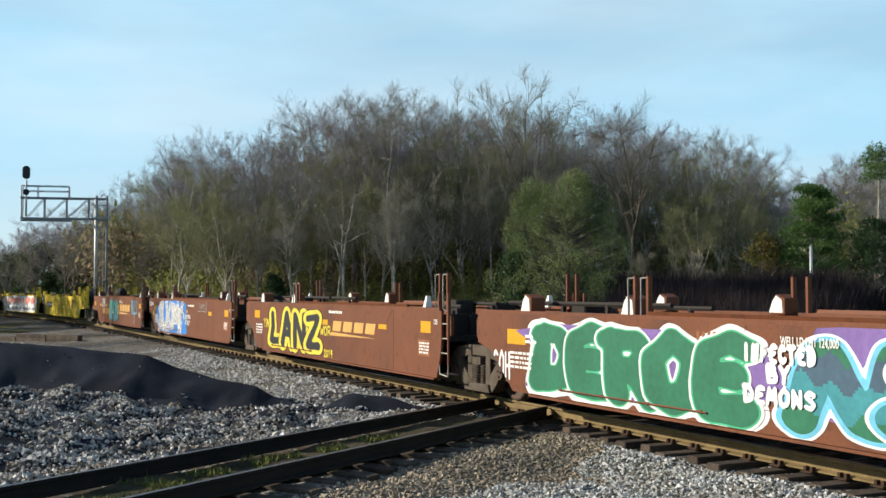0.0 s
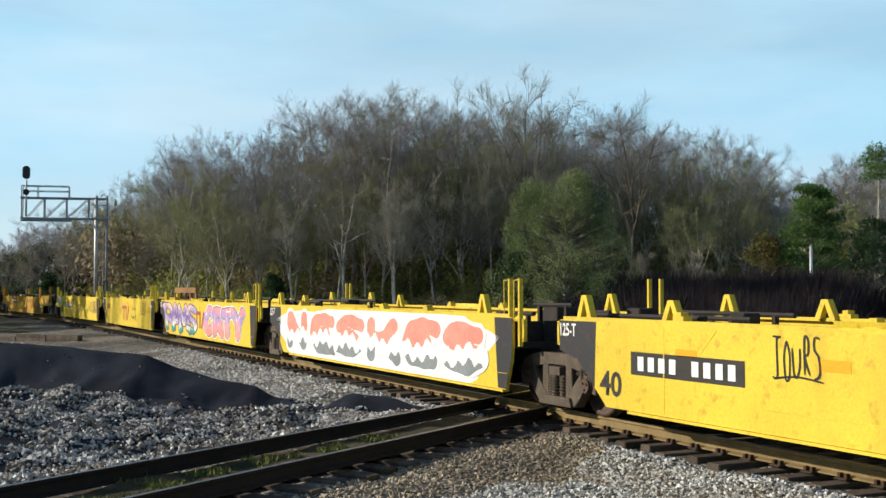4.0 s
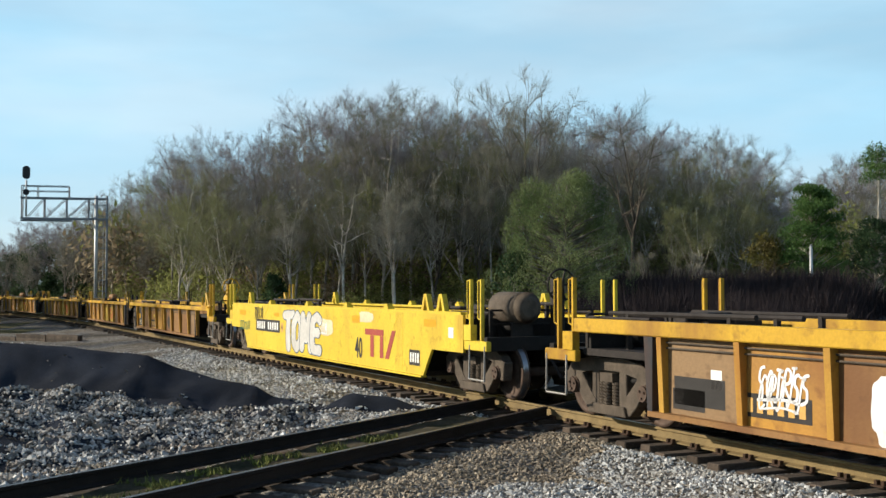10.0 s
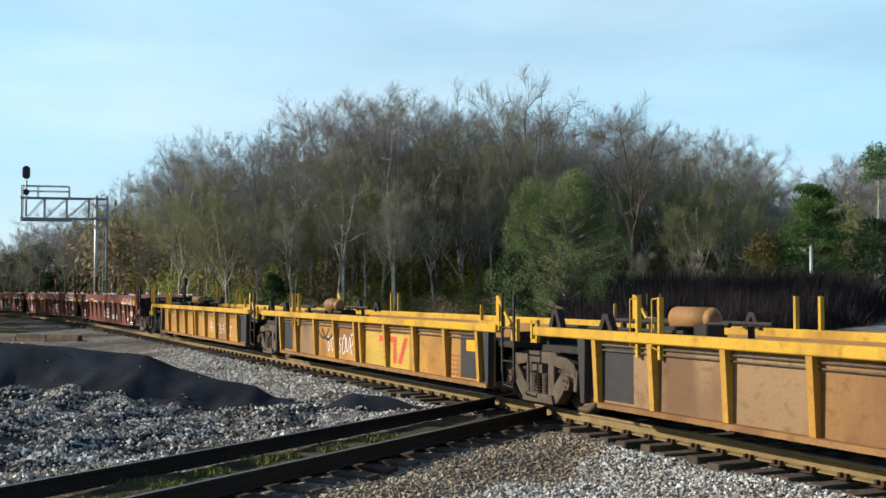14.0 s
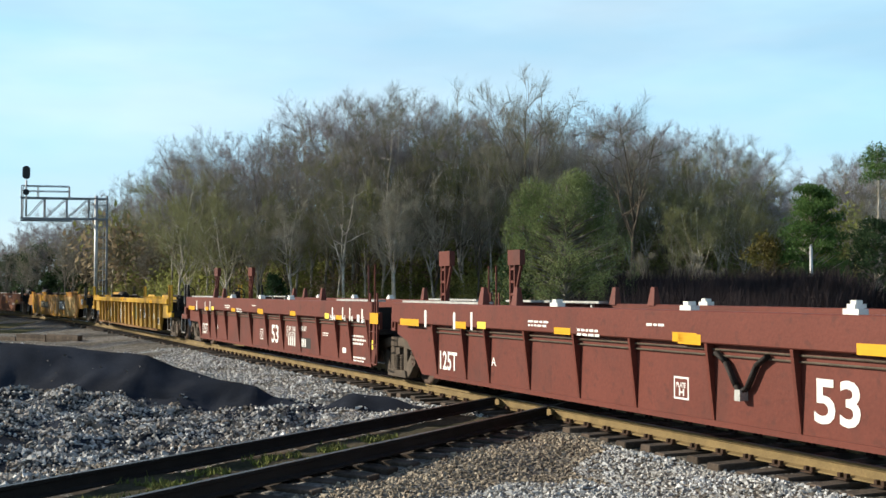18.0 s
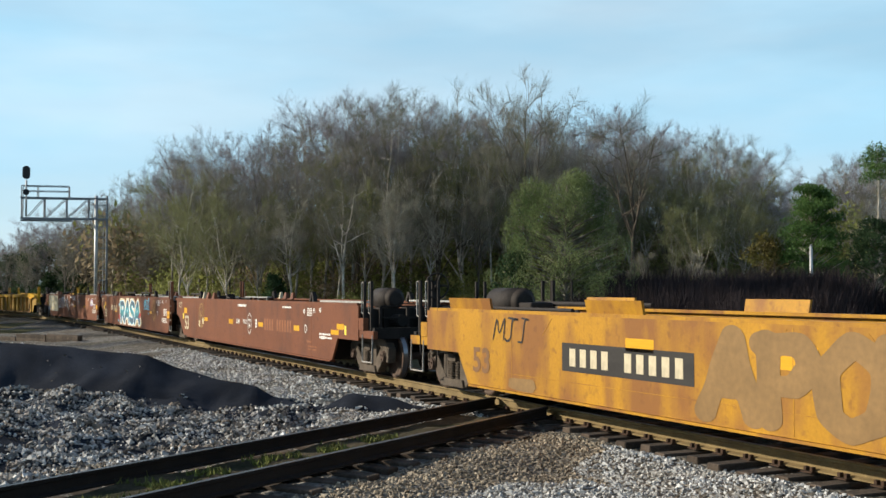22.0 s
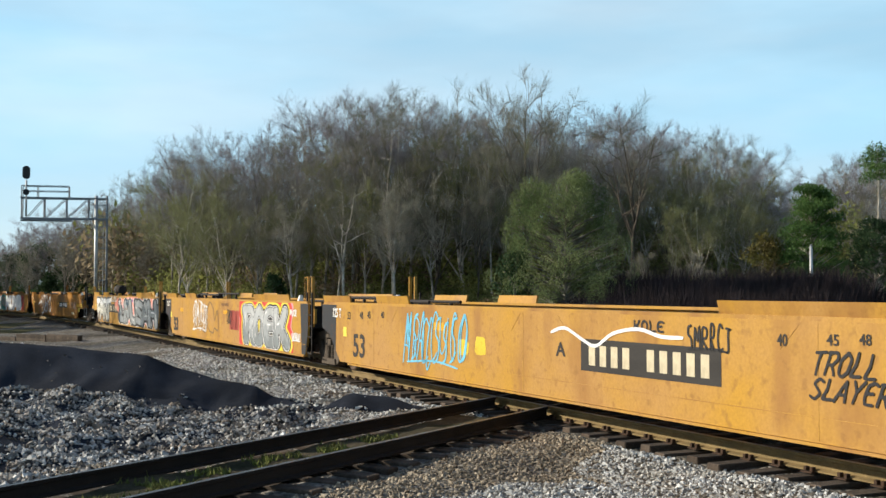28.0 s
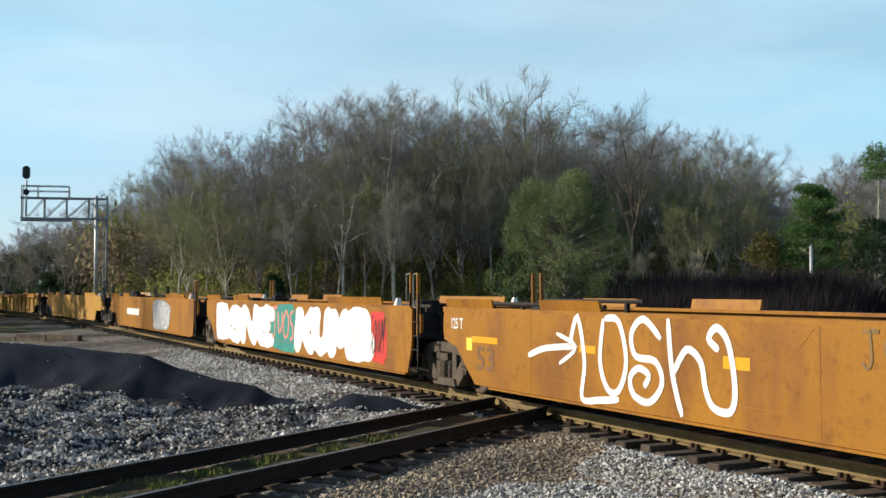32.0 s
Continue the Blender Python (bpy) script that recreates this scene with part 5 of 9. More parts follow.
        for i, ch in enumerate(word):
            if ch not in GLYPH:
                continue
            bw = step * lap * r.uniform(0.95, 1.05)
            cx = x - w / 2 + step * (i + 0.5)
            pad = fat + grow
            la, lb = z0 + pad + r.uniform(0, 0.04) * h, z1 - pad - r.uniform(0, 0.05) * h
            sh = r.uniform(-0.12, 0.12) * step + tilt
            ways = []
            for g in GLYPH[ch]:
                q = smooth_way(g)
                q = np.stack([cx - bw / 2 + pad * 0.8 * nib + q[:, 0] * max(bw - 1.6 * pad * nib, 0.25 * bw) + sh * (q[:, 1] - 0.5), la + q[:, 1] * (lb - la)], 1)
                ways.append(q)
            letters.append((cx, bw, ways))
        ph = [r.uniform(0, 6.28) for _ in range(4)]

        def field(xa, xb, ways, c):
            xs, zs = np.arange(xa, xb + c, c), np.arange(z0, z1 + c * 0.5, c)
            zs[-1] = z1
            X, Z = np.meshgrid(xs, zs)
            d = way_distance(X / nib, Z, [q / (nib, 1) for q in ways])
            d = d + 0.12 * fat * np.sin(7 * X + 5 * Z + ph[0]) * np.sin(4 * Z - 3 * X + ph[1])
            f = fat * (1 + foot * (0.5 - (Z - z0) / (z1 - z0)) * 2)
            return xs, zs, d - f, X, Z
        if back:
            big = back[0][0] + fat
            xs, zs, d, X, Z = field(x - w / 2 - big - 0.1, x + w / 2 + big + 0.1, [q for _, _, ws in letters for q in ws], 0.05)
            for k, (g, key) in enumerate(back):
                wob = 0.3 * g * np.sin(3.1 * X + ph[2]) * np.sin(2.3 * X + 4 * Z + ph[3])
                self.sprayed("graffiti_field", xs, zs, g + wob - d, (key,), lift - 0.9 + 0.2 * k, inset)
        for i, (cx, bw, ways) in enumerate(letters):
            reach = grow * nib + 0.12
            xs, zs, d, X, Z = field(cx - bw / 2 - reach - abs(tilt), cx + bw / 2 + reach + abs(tilt), ways, cell)
            at = lift + 0.25 * i * (len(levels) + 1)
            for k, (g, key) in enumerate(levels):
                self.sprayed("graffiti_outline", xs, zs, g - d, (key,), at + 0.25 * k, inset)
            m = len(fill)
            self.sprayed("graffiti_letter", xs, zs, -d, fill, at + 0.25 * len(levels), inset,
                         (lambda px, pz: max(0, min(m - 1, int(((pz - z0) / (z1 - z0) + 0.1 * math.sin(9 * px + ph[0]) * math.sin(5 * px)) * m)))) if m > 1 else None)
            if shine:
                for q in ways:
                    k = len(q) // 3
                    if k > 1:
                        self.stroke([(a - 0.35 * fat, min(b + 0.3 * fat, z1 - 0.03)) for a, b in q[k:k + 3]], 0, 0, min(0.05, fat * 0.28), SPRAY[shine], at + 0.25 * len(levels) + 0.3, inset=inset)

    def tag(self, word, x, z, w, h, pen, key, seed=0, lift=2.0, inset=0.0, tilt=0.0):
        """Words written with a narrow spray line."""
        self.graf(word, x, z, w, h, pen / 2, (), (key,), (), seed, lift, inset, 1.0, "", 0.0, tilt, max(0.012, pen * 0.45), 1.0)

    def scrawl(self, x, z, w, h, m, width=0.03, seed=0, loops=7, inset=0.0, lift=2):
        """A quick handwritten tag that cannot be read."""
        r = random.Random(seed)
        n = max(2, loops)
        step = w / n
        lean = r.uniform(-0.05, 0.3)
        for i in range(n):
            glyph = r.choice(PEN)
            k, dz, sq = r.uniform(0.75, 1.1), r.uniform(-0.12, 0.12), r.uniform(0.8, 1.25)
            if i in (0, n - 1):
                k *= 1.15
            pts = []
            for a, b in glyph:
                zz = max(-0.5, min(0.5, (b - 0.5) * k + dz)) * h
                pts.append((-w / 2 + step * (i + 0.5 + (a - 0.5) * sq) + lean * zz, zz))
            self.stroke(pts, x, z, width * r.uniform(0.85, 1.1), m, lift, inset=inset)
        if r.random() < 0.5:
            self.stroke([(-w * 0.45, -h * 0.5), (0, -h * 0.42), (w * r.uniform(0.3, 0.6), -h * 0.5)], x, z, width * 0.9, m, lift, inset=inset)

    def ring(self, x, z, rx, rz):
        """A thin painted oval."""
        bm = bmesh.new()
        n = 28
        a = [bm.verts.new((rx * math.cos(6.28319 * i / n), 0, rz * math.sin(6.28319 * i / n))) for i in range(n)]
        b = [bm.verts.new(((rx - 0.025) * math.cos(6.28319 * i / n), 0, (rz - 0.025) * math.sin(6.28319 * i / n))) for i in range(n)]
        for i in range(n):
            bm.faces.new((a[i], a[(i + 1) % n], b[(i + 1) % n], b[i]))
        self.mark("painted_ring", bm, M_WHITE, x, z, 1.5)

    def end_cells(self):
        """Dark grey painted end panels of the ribbed units."""
        z = (self.zt - 0.2 + 0.34) / 2
        for e, kind in ((-1, self.rear), (1, self.front)):
            if kind == "art":
                x = e * (self.L / 2 - (1.95 if e < 0 else 1.32))
                self.plate(x, z, 1.25, self.zt - 0.56, M_BLK, -0.6, "end_panel", 0.13)

    def end_panels(self, m):
        """Black painted side ends at the articulated joints, lying just proud of the side."""
        for e, kind in ((-1, self.rear), (1, self.front)):
            if kind != "art":
                continue
            for s in (-1, 1):
                bm = bmesh.new()
                x = e * self.L / 2
                if e < 0:
                    pts = [(x, self.zt - 0.06), (x, 1.02), (x + 0.5, 0.9), (x + 0.95, 0.53), (x + 1.0, self.zt - 0.06)]
                else:
                    pts = [(x - 0.62, self.zt - 0.06), (x - 0.5, 0.3), (x - 0.22, 0.29), (x - 0.04, 0.75), (x, 1.0), (x, self.zt - 0.06)]
                slab(bm, pts, s * self.hw, s * (self.hw + 0.0035))
                self.p("end_panel", bm, m, "black painted end panel")

    def side_gear(self):
        """Long brake pipe and brackets along the foot of the side."""
        for s in (-1, 1):
            bm = bmesh.new()
            y = s * (self.hw + 0.03)
            pipe(bm, [(-self.L * 0.3, y, 0.42), (-self.L * 0.05, y, 0.42)], 0.012)
            for k in range(4):
                x = -self.L * 0.3 + self.L * 0.08 * k
                box(bm, x - 0.03, x + 0.03, min(s * self.hw, y), max(s * self.hw, y), 0.4, 0.44)
            self.p("brake_pipe", bm, self.m)

    def lattice_mast(self, x, y, h=2.45, m=None):
        """A braced steel mast standing on the end deck, with a plate on top."""
        bm = bmesh.new()
        for dx in (-0.09, 0.09):
            box(bm, x + dx - 0.022, x + dx + 0.022, y - 0.05, y + 0.05, 1.05, h)
        n = 5
        for i in range(n):
            a = 1.1 + (h - 1.15) * i / n
            b = 1.1 + (h - 1.15) * (i + 1) / n
            box(bm, x - 0.09, x + 0.09, y - 0.045, y + 0.045, b - 0.05, b)
        rod(bm, (x + 0.09, y, h - 0.55), (x + 0.3, y, h), 0.035, 5)
        box(bm, x - 0.16, x + 0.34, y - 0.06, y + 0.06, h, h + 0.3)
        box(bm, x - 0.15, x + 0.15, y - 0.12, y + 0.12, 1.04, 1.1)
        self.p("lattice_mast", bm, m or self.m)

    def rods(self, e, h=2.4, m=None, gap=0.36):
        """Tall thin handrail rods at an end."""
        for s in (-1, 1):
            for k in (0, 1):
                bm = bmesh.new()
                x = e * (self.L / 2 - 0.05) + e * gap * (k - 0.5)
                rod(bm, (x, s * (self.hw - 0.02), 0.7), (x, s * (self.hw - 0.02), h), 0.02, 6)
                self.p("handrail_rod", bm, m or self.m)

    def brace(self, e, m=None):
        """A-shaped braced container stop at an end."""
        for s in (-1, 1):
            bm = bmesh.new()
            x = e * (self.L / 2 - 0.35)
            y = s * (self.hw - 0.1)
            box(bm, x - 0.05, x + 0.05, y - 0.06, y + 0.06, self.zt - 0.1, self.zt + 0.48)
            d = e * 0.42
            v = [(x, y - 0.04, self.zt + 0.46), (x + d, y - 0.04, self.zt)]
            rod(bm, v[0], v[1], 0.035, 6)
            box(bm, *sorted((x - e * 0.75, x + d)), y - 0.05, y + 0.05, self.zt - 0.02, self.zt + 0.05)
            rod(bm, (x - e * 0.7, y, self.zt), (x - e * 0.7, y, self.zt + 0.32), 0.03, 6)
            self.p("container_stop", bm, m or self.m)

    def deck_load(self, e, ln=2.4, m=None, seed=0):
        """Dark pipes, valve boxes and brackets over an end deck."""
        r = random.Random(seed)
        x0 = e * (self.L / 2 - 0.2)
        for i in range(3):
            bm = bmesh.new()
            y = -0.95 + 0.75 * i
            z = self.zt + r.uniform(-0.02, 0.14)
            pipe(bm, [(x0, y, z), (x0 - e * ln, y, z)], 0.04)
            for f in (0.15, 0.85):
                x = x0 - e * ln * f
                box(bm, x - 0.035, x + 0.035, y - 0.035, y + 0.035, 1.04, z)
            self.p("deck_pipe", bm, m or M_DARK)
        for i in range(2):
            bm = bmesh.new()
            x, y = x0 - e * r.uniform(0.4, ln), r.uniform(-0.7, 0.3)
            w = r.uniform(0.12, 0.25)
            box(bm, x - w, x + w, y - w, y + w, 1.04, self.zt + r.uniform(0.0, 0.14))
            bmesh.ops.bevel(bm, geom=bm.edges[:], offset=0.02, segments=1, affect="EDGES")
            self.p("valve_box", bm, m or M_DARK)

    def hand_brackets(self, m=None):
        """Small slotted bracket plates and a loose hose at the articulated ends."""
        for e, kind in ((-1, self.rear), (1, self.front)):
            if kind != "art":
                continue
            x = e * (self.L / 2 + 0.12)
            for s in (-1, 1):
                bm = bmesh.new()
                y = s * (self.hw - 0.12)
                for dx, dz, w, h in ((-0.08, 0, 0.05, 0.34), (0.08, 0, 0.05, 0.34), (0, 0.15, 0.2, 0.06), (0, -0.15, 0.2, 0.06)):
                    box(bm, x + dx - w / 2, x + dx + w / 2, y - 0.03, y + 0.03, 1.26 + dz - h / 2, 1.26 + dz + h / 2)
                self.p("slotted_bracket", bm, m)
            bm = bmesh.new()
            pipe(bm, [(x, -0.7, 1.2), (x + e * 0.2, -0.8, 1.02), (x + e * 0.45, -0.75, 0.96), (x + e * 0.62, -0.6, 1.05)], 0.03)
            self.p("air_hose", bm, M_DARK if e > 0 else m)

    def cross_frame(self, x0, x1, m=None):
        """A raised beam with posts over the end deck, open between the posts."""
        bm = bmesh.new()
        y = -self.hw + 0.42
        box(bm, x0, x1, y - 0.05, y + 0.05, 1.8, 2.0)
        box(bm, x0, x1, y - 0.04, y + 0.04, 1.46, 1.56)
        n = 5
        for i in range(n):
            x = x0 + (x1 - x0) * i / (n - 1)
            box(bm, x - 0.09, x + 0.09, y - 0.045, y + 0.045, 1.04, 1.82)
        self.p("cross_frame", bm, m)


# ---- the train, front to rear ----
GA, GY, GZ, GR, GS, GN, GM = ("units of the brown train section", "units of the bright yellow five-unit car", "units of the ribbed yellow five-unit car", "units of the maroon three-unit car",
                              "units of the oxide-red three-unit car", "units of the faded yellow three-unit car", "units of the ochre three-unit car")
T = {}
RIB_R = (1.95, 3.2, 4.1, 5.5, 7.0, 8.45, 10.1, 11.6, 13.1, 14.6, 15.95, 16.85, 18.0)
RIB_Z = (1.75, 3.1, 4.6, 6.05, 7.42, 7.78, 9.2, 10.7, 12.15, 13.5)
RIB_Y = (2.1, 3.64, 5.1, 6.5, 7.98, 8.32, 9.7, 11.13, 12.56, 14.0)
RIB_W = tuple(1.95 + 1.03 * i for i in range(17))
RIB_X = tuple(1.95 + 1.4 * i for i in range(12))


def unit(key, *args, **kw):
    T[key] = Unit(*args, **kw)
    return T[key]


BRN = "oxide-brown steel well car with smooth sides and %s"
for key, a, b, fr, rr, what in (("A0", 3.5, 17.35, "art", "art", "green graffiti"), ("A1", 18.85, 32.5, "art", "art", "yellow and black graffiti"),
                                ("A2", 34.25, 47.95, "art", "art", "blue and white graffiti"), ("A3", 49.65, 64.1, "art", "end", "teal and light-blue graffiti")):
    unit(key, a, b, "smooth", M_BRN, BRN % what, fr, rr, 1.58, GA)
for key, a, b, fr, rr, what in (("Y1", 67.7, 83.0, "end", "art", "black pen tags"), ("Y2", 84.5, 98.4, "art", "art", "pink and white graffiti"), ("Y3", 99.9, 113.95, "art", "art", "lilac and pink graffiti"),
                                ("Y4", 115.4, 129.55, "art", "art", "a dull red company mark"), ("Y5", 131.1, 145.9, "art", "end", "a black number panel")):
    unit(key, a, b, "smooth", M_YEL, "bright yellow well car, black ends, " + what, fr, rr, 1.52, GY)
unit("Y6", 149.5, 165.8, "smooth", M_YELF, "faded yellow single well car with rust patches", "end", "end", 1.42, "single well cars")
unit("Y7", 169.4, 185.2, "ribbed", M_YELF, "rusty ribbed single well car with a yellow top chord", "end", "end", 1.5, "single well cars", chord=M_YELC, panel=M_RST, ribs=RIB_Y)
unit("Y8", 188.9, 205.1, "smooth", M_YEL, "bright yellow single well car with white bubble graffiti", "end", "end", 1.52, "single well cars")
for key, a, b, fr, rr, what in (("Z1", 208.5, 223.8, "end", "art", "dark rusted panels"), ("Z2", 224.55, 239.4, "art", "art", "a red company mark"), ("Z3", 240.1, 254.8, "art", "art", "a red company mark"),
                                ("Z4", 255.7, 270.3, "art", "art", "white scrawls"), ("Z5", 271.3, 286.6, "art", "end", "a white scrawled line")):
    unit(key, a, b, "ribbed", M_YELF, "rusty ribbed well car, yellow top chord, " + what, fr, rr, 1.34, GZ, chord=M_YELC, panel=M_RST, ribs=RIB_Z)
for key, a, b, fr, rr, what in (("R1", 290.6, 309.6, "end", "art", "amber reflectors"), ("R2", 310.5, 329.0, "art", "art", "a large white length number"), ("R3", 330.1, 348.5, "art", "end", "a black number panel")):
    unit(key, a, b, "ribbed_tall", M_RED, "maroon ribbed well car with white lettering, " + what, fr, rr, 1.66, GR, ribs=RIB_R)
unit("W", 352.1, 372.0, "ribbed_many", M_YELF, "weathered yellow single well car with many ribs", "end", "end", 1.55, "single well cars", chord=M_YELC, panel=M_RST, ribs=RIB_W)
unit("V", 375.9, 395.6, "smooth", M_OCHP, "weathered ochre single well car with tan block graffiti", "end", "end", 1.58, "single well cars")
for key, a, b, fr, rr, what in (("S1", 399.3, 418.5, "end", "art", "ghosted lettering"), ("S2", 419.85, 437.7, "art", "art", "navy and cream graffiti"), ("S3", 439.2, 457.7, "art", "end", "cream and grey tags")):
    unit(key, a, b, "smooth", M_BRN, BRN % what, fr, rr, 1.62, GS)
unit("X", 461.5, 480.9, "ribbed_many", M_YELF, "weathered yellow single well car with many ribs", "end", "end", 1.55, "single well cars", panel=M_RST, ribs=RIB_X)
for key, a, b, fr, rr, what in (("N1", 484.6, 504.3, "end", "art", "a black number panel"), ("N2", 505.4, 523.1, "art", "art", "grey, black and red graffiti"), ("N3", 524.6, 542.9, "art", "end", "grey letters on salmon pink")):
    unit(key, a, b, "smooth", M_OCH, "faded yellow-ochre steel well car with " + what, fr, rr, 1.63, GN)
for key, a, b, fr, rr, what in (("M1", 546.8, 565.8, "end", "art", "a white sprayed tag"), ("M2", 567.3, 584.6, "art", "art", "large white block graffiti"), ("M3", 586.6, 605.2, "art", "end", "pale tags")):
    unit(key, a, b, "smooth", M_ORR, "rusty ochre steel well car with " + what, fr, rr, 1.6, GM)
unit("M4", 609.0, 628.0, "smooth", M_OCH, "weathered ochre single well car with plain sides", "end", "end", 1.6, "single well cars")
unit("M5", 632.0, 651.0, "ribbed_many", M_ORR, "rusty ribbed single well car", "end", "end", 1.55, "single well cars", panel=M_RST, ribs=RIB_X)
unit("M6", 655.0, 674.0, "smooth", M_GRYC, "dirty grey single well car with plain sides", "end", "end", 1.6, "single well cars")

ORDER = list(T)
make_truck(2.75)
for i, key in enumerate(ORDER):
    u = T[key]
    f, r = u.u - u.L / 2, u.u + u.L / 2
    if u.front == "end":
        make_truck(f + 0.35)
    if u.rear == "end":
        make_truck(r - 0.35)
    else:
        nxt = T[ORDER[i + 1]]
        make_truck((r + nxt.u - nxt.L / 2) / 2)


# ---- painted marks, front to rear ----
T["A0"].plate(-5.55, 1.16, 0.61, 0.24, M_REFL, 0)
T["A0"].bars(-4.73, 1.14, 1.04, 0.17, 2, M_WHITE, 1.5, inset=0, seed=1)
T["A0"].bars(-5.37, 0.79, 0.78, 0.3, 4, M_WHITE, 1.5, inset=0, seed=2)
T["A0"].tag("SOH", -6.05, 0.69, 0.62, 0.5, 0.055, "white", 3, 3)
T["A0"].blob(-2.6, 0.9, 5.5, 1.0, SPRAY["purple"], 0.5, 4, 0.5)
T["A0"].graf("DEROE", -2.4, 0.88, 5.0, 1.27, 0.155, ((0.05, "white"), (0.022, "jade")), ("green",), ((0.09, "white"),), 5, 1.2, lap=1.5, foot=0.25, nib=1.6)
T["A0"].tag("INFECTED", 0.56, 1.2, 1.2, 0.25, 0.06, "white", 6, 8)
T["A0"].tag("BY", 0.56, 0.97, 0.4, 0.25, 0.06, "white", 6, 8)
T["A0"].tag("DEMONS", 0.56, 0.72, 1.2, 0.25, 0.06, "white", 6, 8)
T["A0"].blob(2.89, 1.01, 4.27, 1.08, SPRAY["purple"], 0.5, 9, inset=0)
T["A0"].graf("NSE", 2.95, 0.9, 4.1, 1.27, 0.15, ((0.075, "white"), (0.045, "sky")), ("green", "aqua", "navy", "green"), (), 10, 1.2, lap=1.45, foot=0.2, tilt=0.35, nib=1.8)
T["A0"].number_bars(-0.5, 1.35, 0.85, 0.12, M_GHOST, 8, 1.5, inset=0)
T["A0"].text("WELL LD LMT 124,000", 1.05, 1.35, 0.14, M_WHITE, 9, offset=0.003, inset=0, sx=0.65)
T["A1"].graf("LANZ", -2.24, 0.9, 4.25, 1.26, 0.08, ((0.135, "black"), (0.115, "yellow"), (0.012, "moss")), ("black",), (), 13, 1.0, lap=1.45, foot=0.15, nib=1.8)
T["A1"].tag("WOR", 0.3, 0.95, 0.75, 0.26, 0.04, "yellow", 14, 2)
T["A1"].tag("2019", 0.5, 0.42, 0.62, 0.2, 0.035, "yellow", 15, 2)
T["A1"].tag("TSM", -4.72, 1.0, 0.5, 0.26, 0.035, "yellow", 16, 2)
T["A1"].logo(2.19, 1.08, 2.81, 0.23, M_GOLD, 1.5, inset=0, n=4, swoosh=True)
T["A1"].plate(3.91, 1.15, 0.45, 0.1, M_REFL, 0)
T["A1"].plate(6.11, 1.21, 0.46, 0.22, M_REFL, 0)
T["A1"].plate(0.25, 1.15, 0.41, 0.12, M_REFL, 0)
T["A1"].plate(-5.65, 1.23, 0.54, 0.21, M_REFL, 0)
T["A1"].bars(1.07, 1.4, 1.05, 0.11, 1, M_WHITE, 1.5, inset=0, seed=19)
T["A1"].bars(-5.42, 0.83, 0.64, 0.3, 4, M_WHITE, 1.5, inset=0, seed=20)
T["A1"].plate(6.02, 0.81, 0.54, 0.31, M_GHOST, 0)
T["A1"].bars(6.03, 0.81, 0.44, 0.24, 4, M_WHITE, 1.5, inset=0, seed=22)
T["A1"].text("125", 6.57, 1.32, 0.13, M_WHITE, 2, offset=0.003, inset=0, sx=0.94)
T["A2"].blob(-2.3, 0.88, 5.7, 1.25, SPRAY["cobalt"], 0.5, 24)
T["A2"].graf("SUXIMY", -2.5, 0.93, 4.3, 1.14, 0.035, ((0.09, "white"), (0.045, "black")), ("white",), (), 25, 1.2, lap=1.75, nib=1.2)
for cx, cz, sc, k in ((-4.55, 0.62, 0.3, 1), (-3.1, 0.42, 0.34, -1), (-1.5, 1.1, 0.26, 1), (-0.9, 0.8, 0.38, 1), (-0.35, 1.0, 0.36, -1), (-0.75, 0.42, 0.34, 1), (-4.0, 1.2, 0.24, -1)):
    for key, wide, up in (("white", 0.15, 5.4), ("black", 0.085, 5.7), ("white", 0.035, 6.0)):
        T["A2"].stroke([(-1.0, -0.5), (-0.55, 0.25), (0.05, 0.62), (0.62, 0.4), (0.7, -0.05), (0.42, -0.25), (0.2, 0.0)], cx, cz, wide, SPRAY[key], up, k * sc, sc)
T["A2"].scrawl(-3.76, 0.37, 2.2, 0.28, SPRAY["white"], 0.05, 26, 5, 0, 3)
T["A2"].scrawl(-0.99, 0.98, 1.67, 0.61, SPRAY["white"], 0.05, 27, 4, 0, 3)
T["A2"].scrawl(0.6, 0.94, 0.92, 0.14, SPRAY["white"], 0.04, 28, 5, 0, 3)
T["A2"].scrawl(0.57, 0.73, 0.79, 0.15, SPRAY["white"], 0.04, 29, 4, 0, 3)
T["A2"].plate(0.36, 1.13, 0.44, 0.1, M_REFL, 0)
T["A2"].plate(4.0, 1.12, 0.46, 0.13, M_REFL, 0)
T["A2"].plate(6.2, 1.17, 0.47, 0.21, M_REFL, 0)
T["A2"].text("125", 6.65, 1.27, 0.14, M_WHITE, 2, offset=0.003, inset=0, sx=0.75)
T["A2"].plate(6.12, 0.77, 0.53, 0.3, M_GHOST, 0)
T["A2"].bars(6.12, 0.78, 0.43, 0.23, 5, M_WHITE, 1.5, inset=0, seed=35)
T["A2"].bars(1.15, 1.35, 1.04, 0.11, 1, M_WHITE, 1.5, inset=0, seed=36)
T["A2"].scrawl(2.91, 1.31, 1.46, 0.3, SPRAY["silver"], 0.015, 37, 6, 0, 3)
T["A2"].plate(-5.49, 1.18, 0.36, 0.21, M_REFL, 0)
T["A2"].scrawl(-6.32, 1.34, 0.92, 0.15, SPRAY["white"], 0.04, 39, 6, 0, 3)
T["A2"].bars(-5.26, 0.77, 0.7, 0.36, 5, M_WHITE, 1.5, inset=0, seed=40)
T["A2"].plate(-5.89, 0.96, 0.18, 0.18, M_LBL, 0)
T["A3"].graf("OPOS", -0.53, 0.93, 2.6, 1.14, 0.105, ((0.03, "grey"),), ("aqua", "teal", "teal"), (), 42, 1.0, lap=1.42, foot=0.2, nib=1.4)
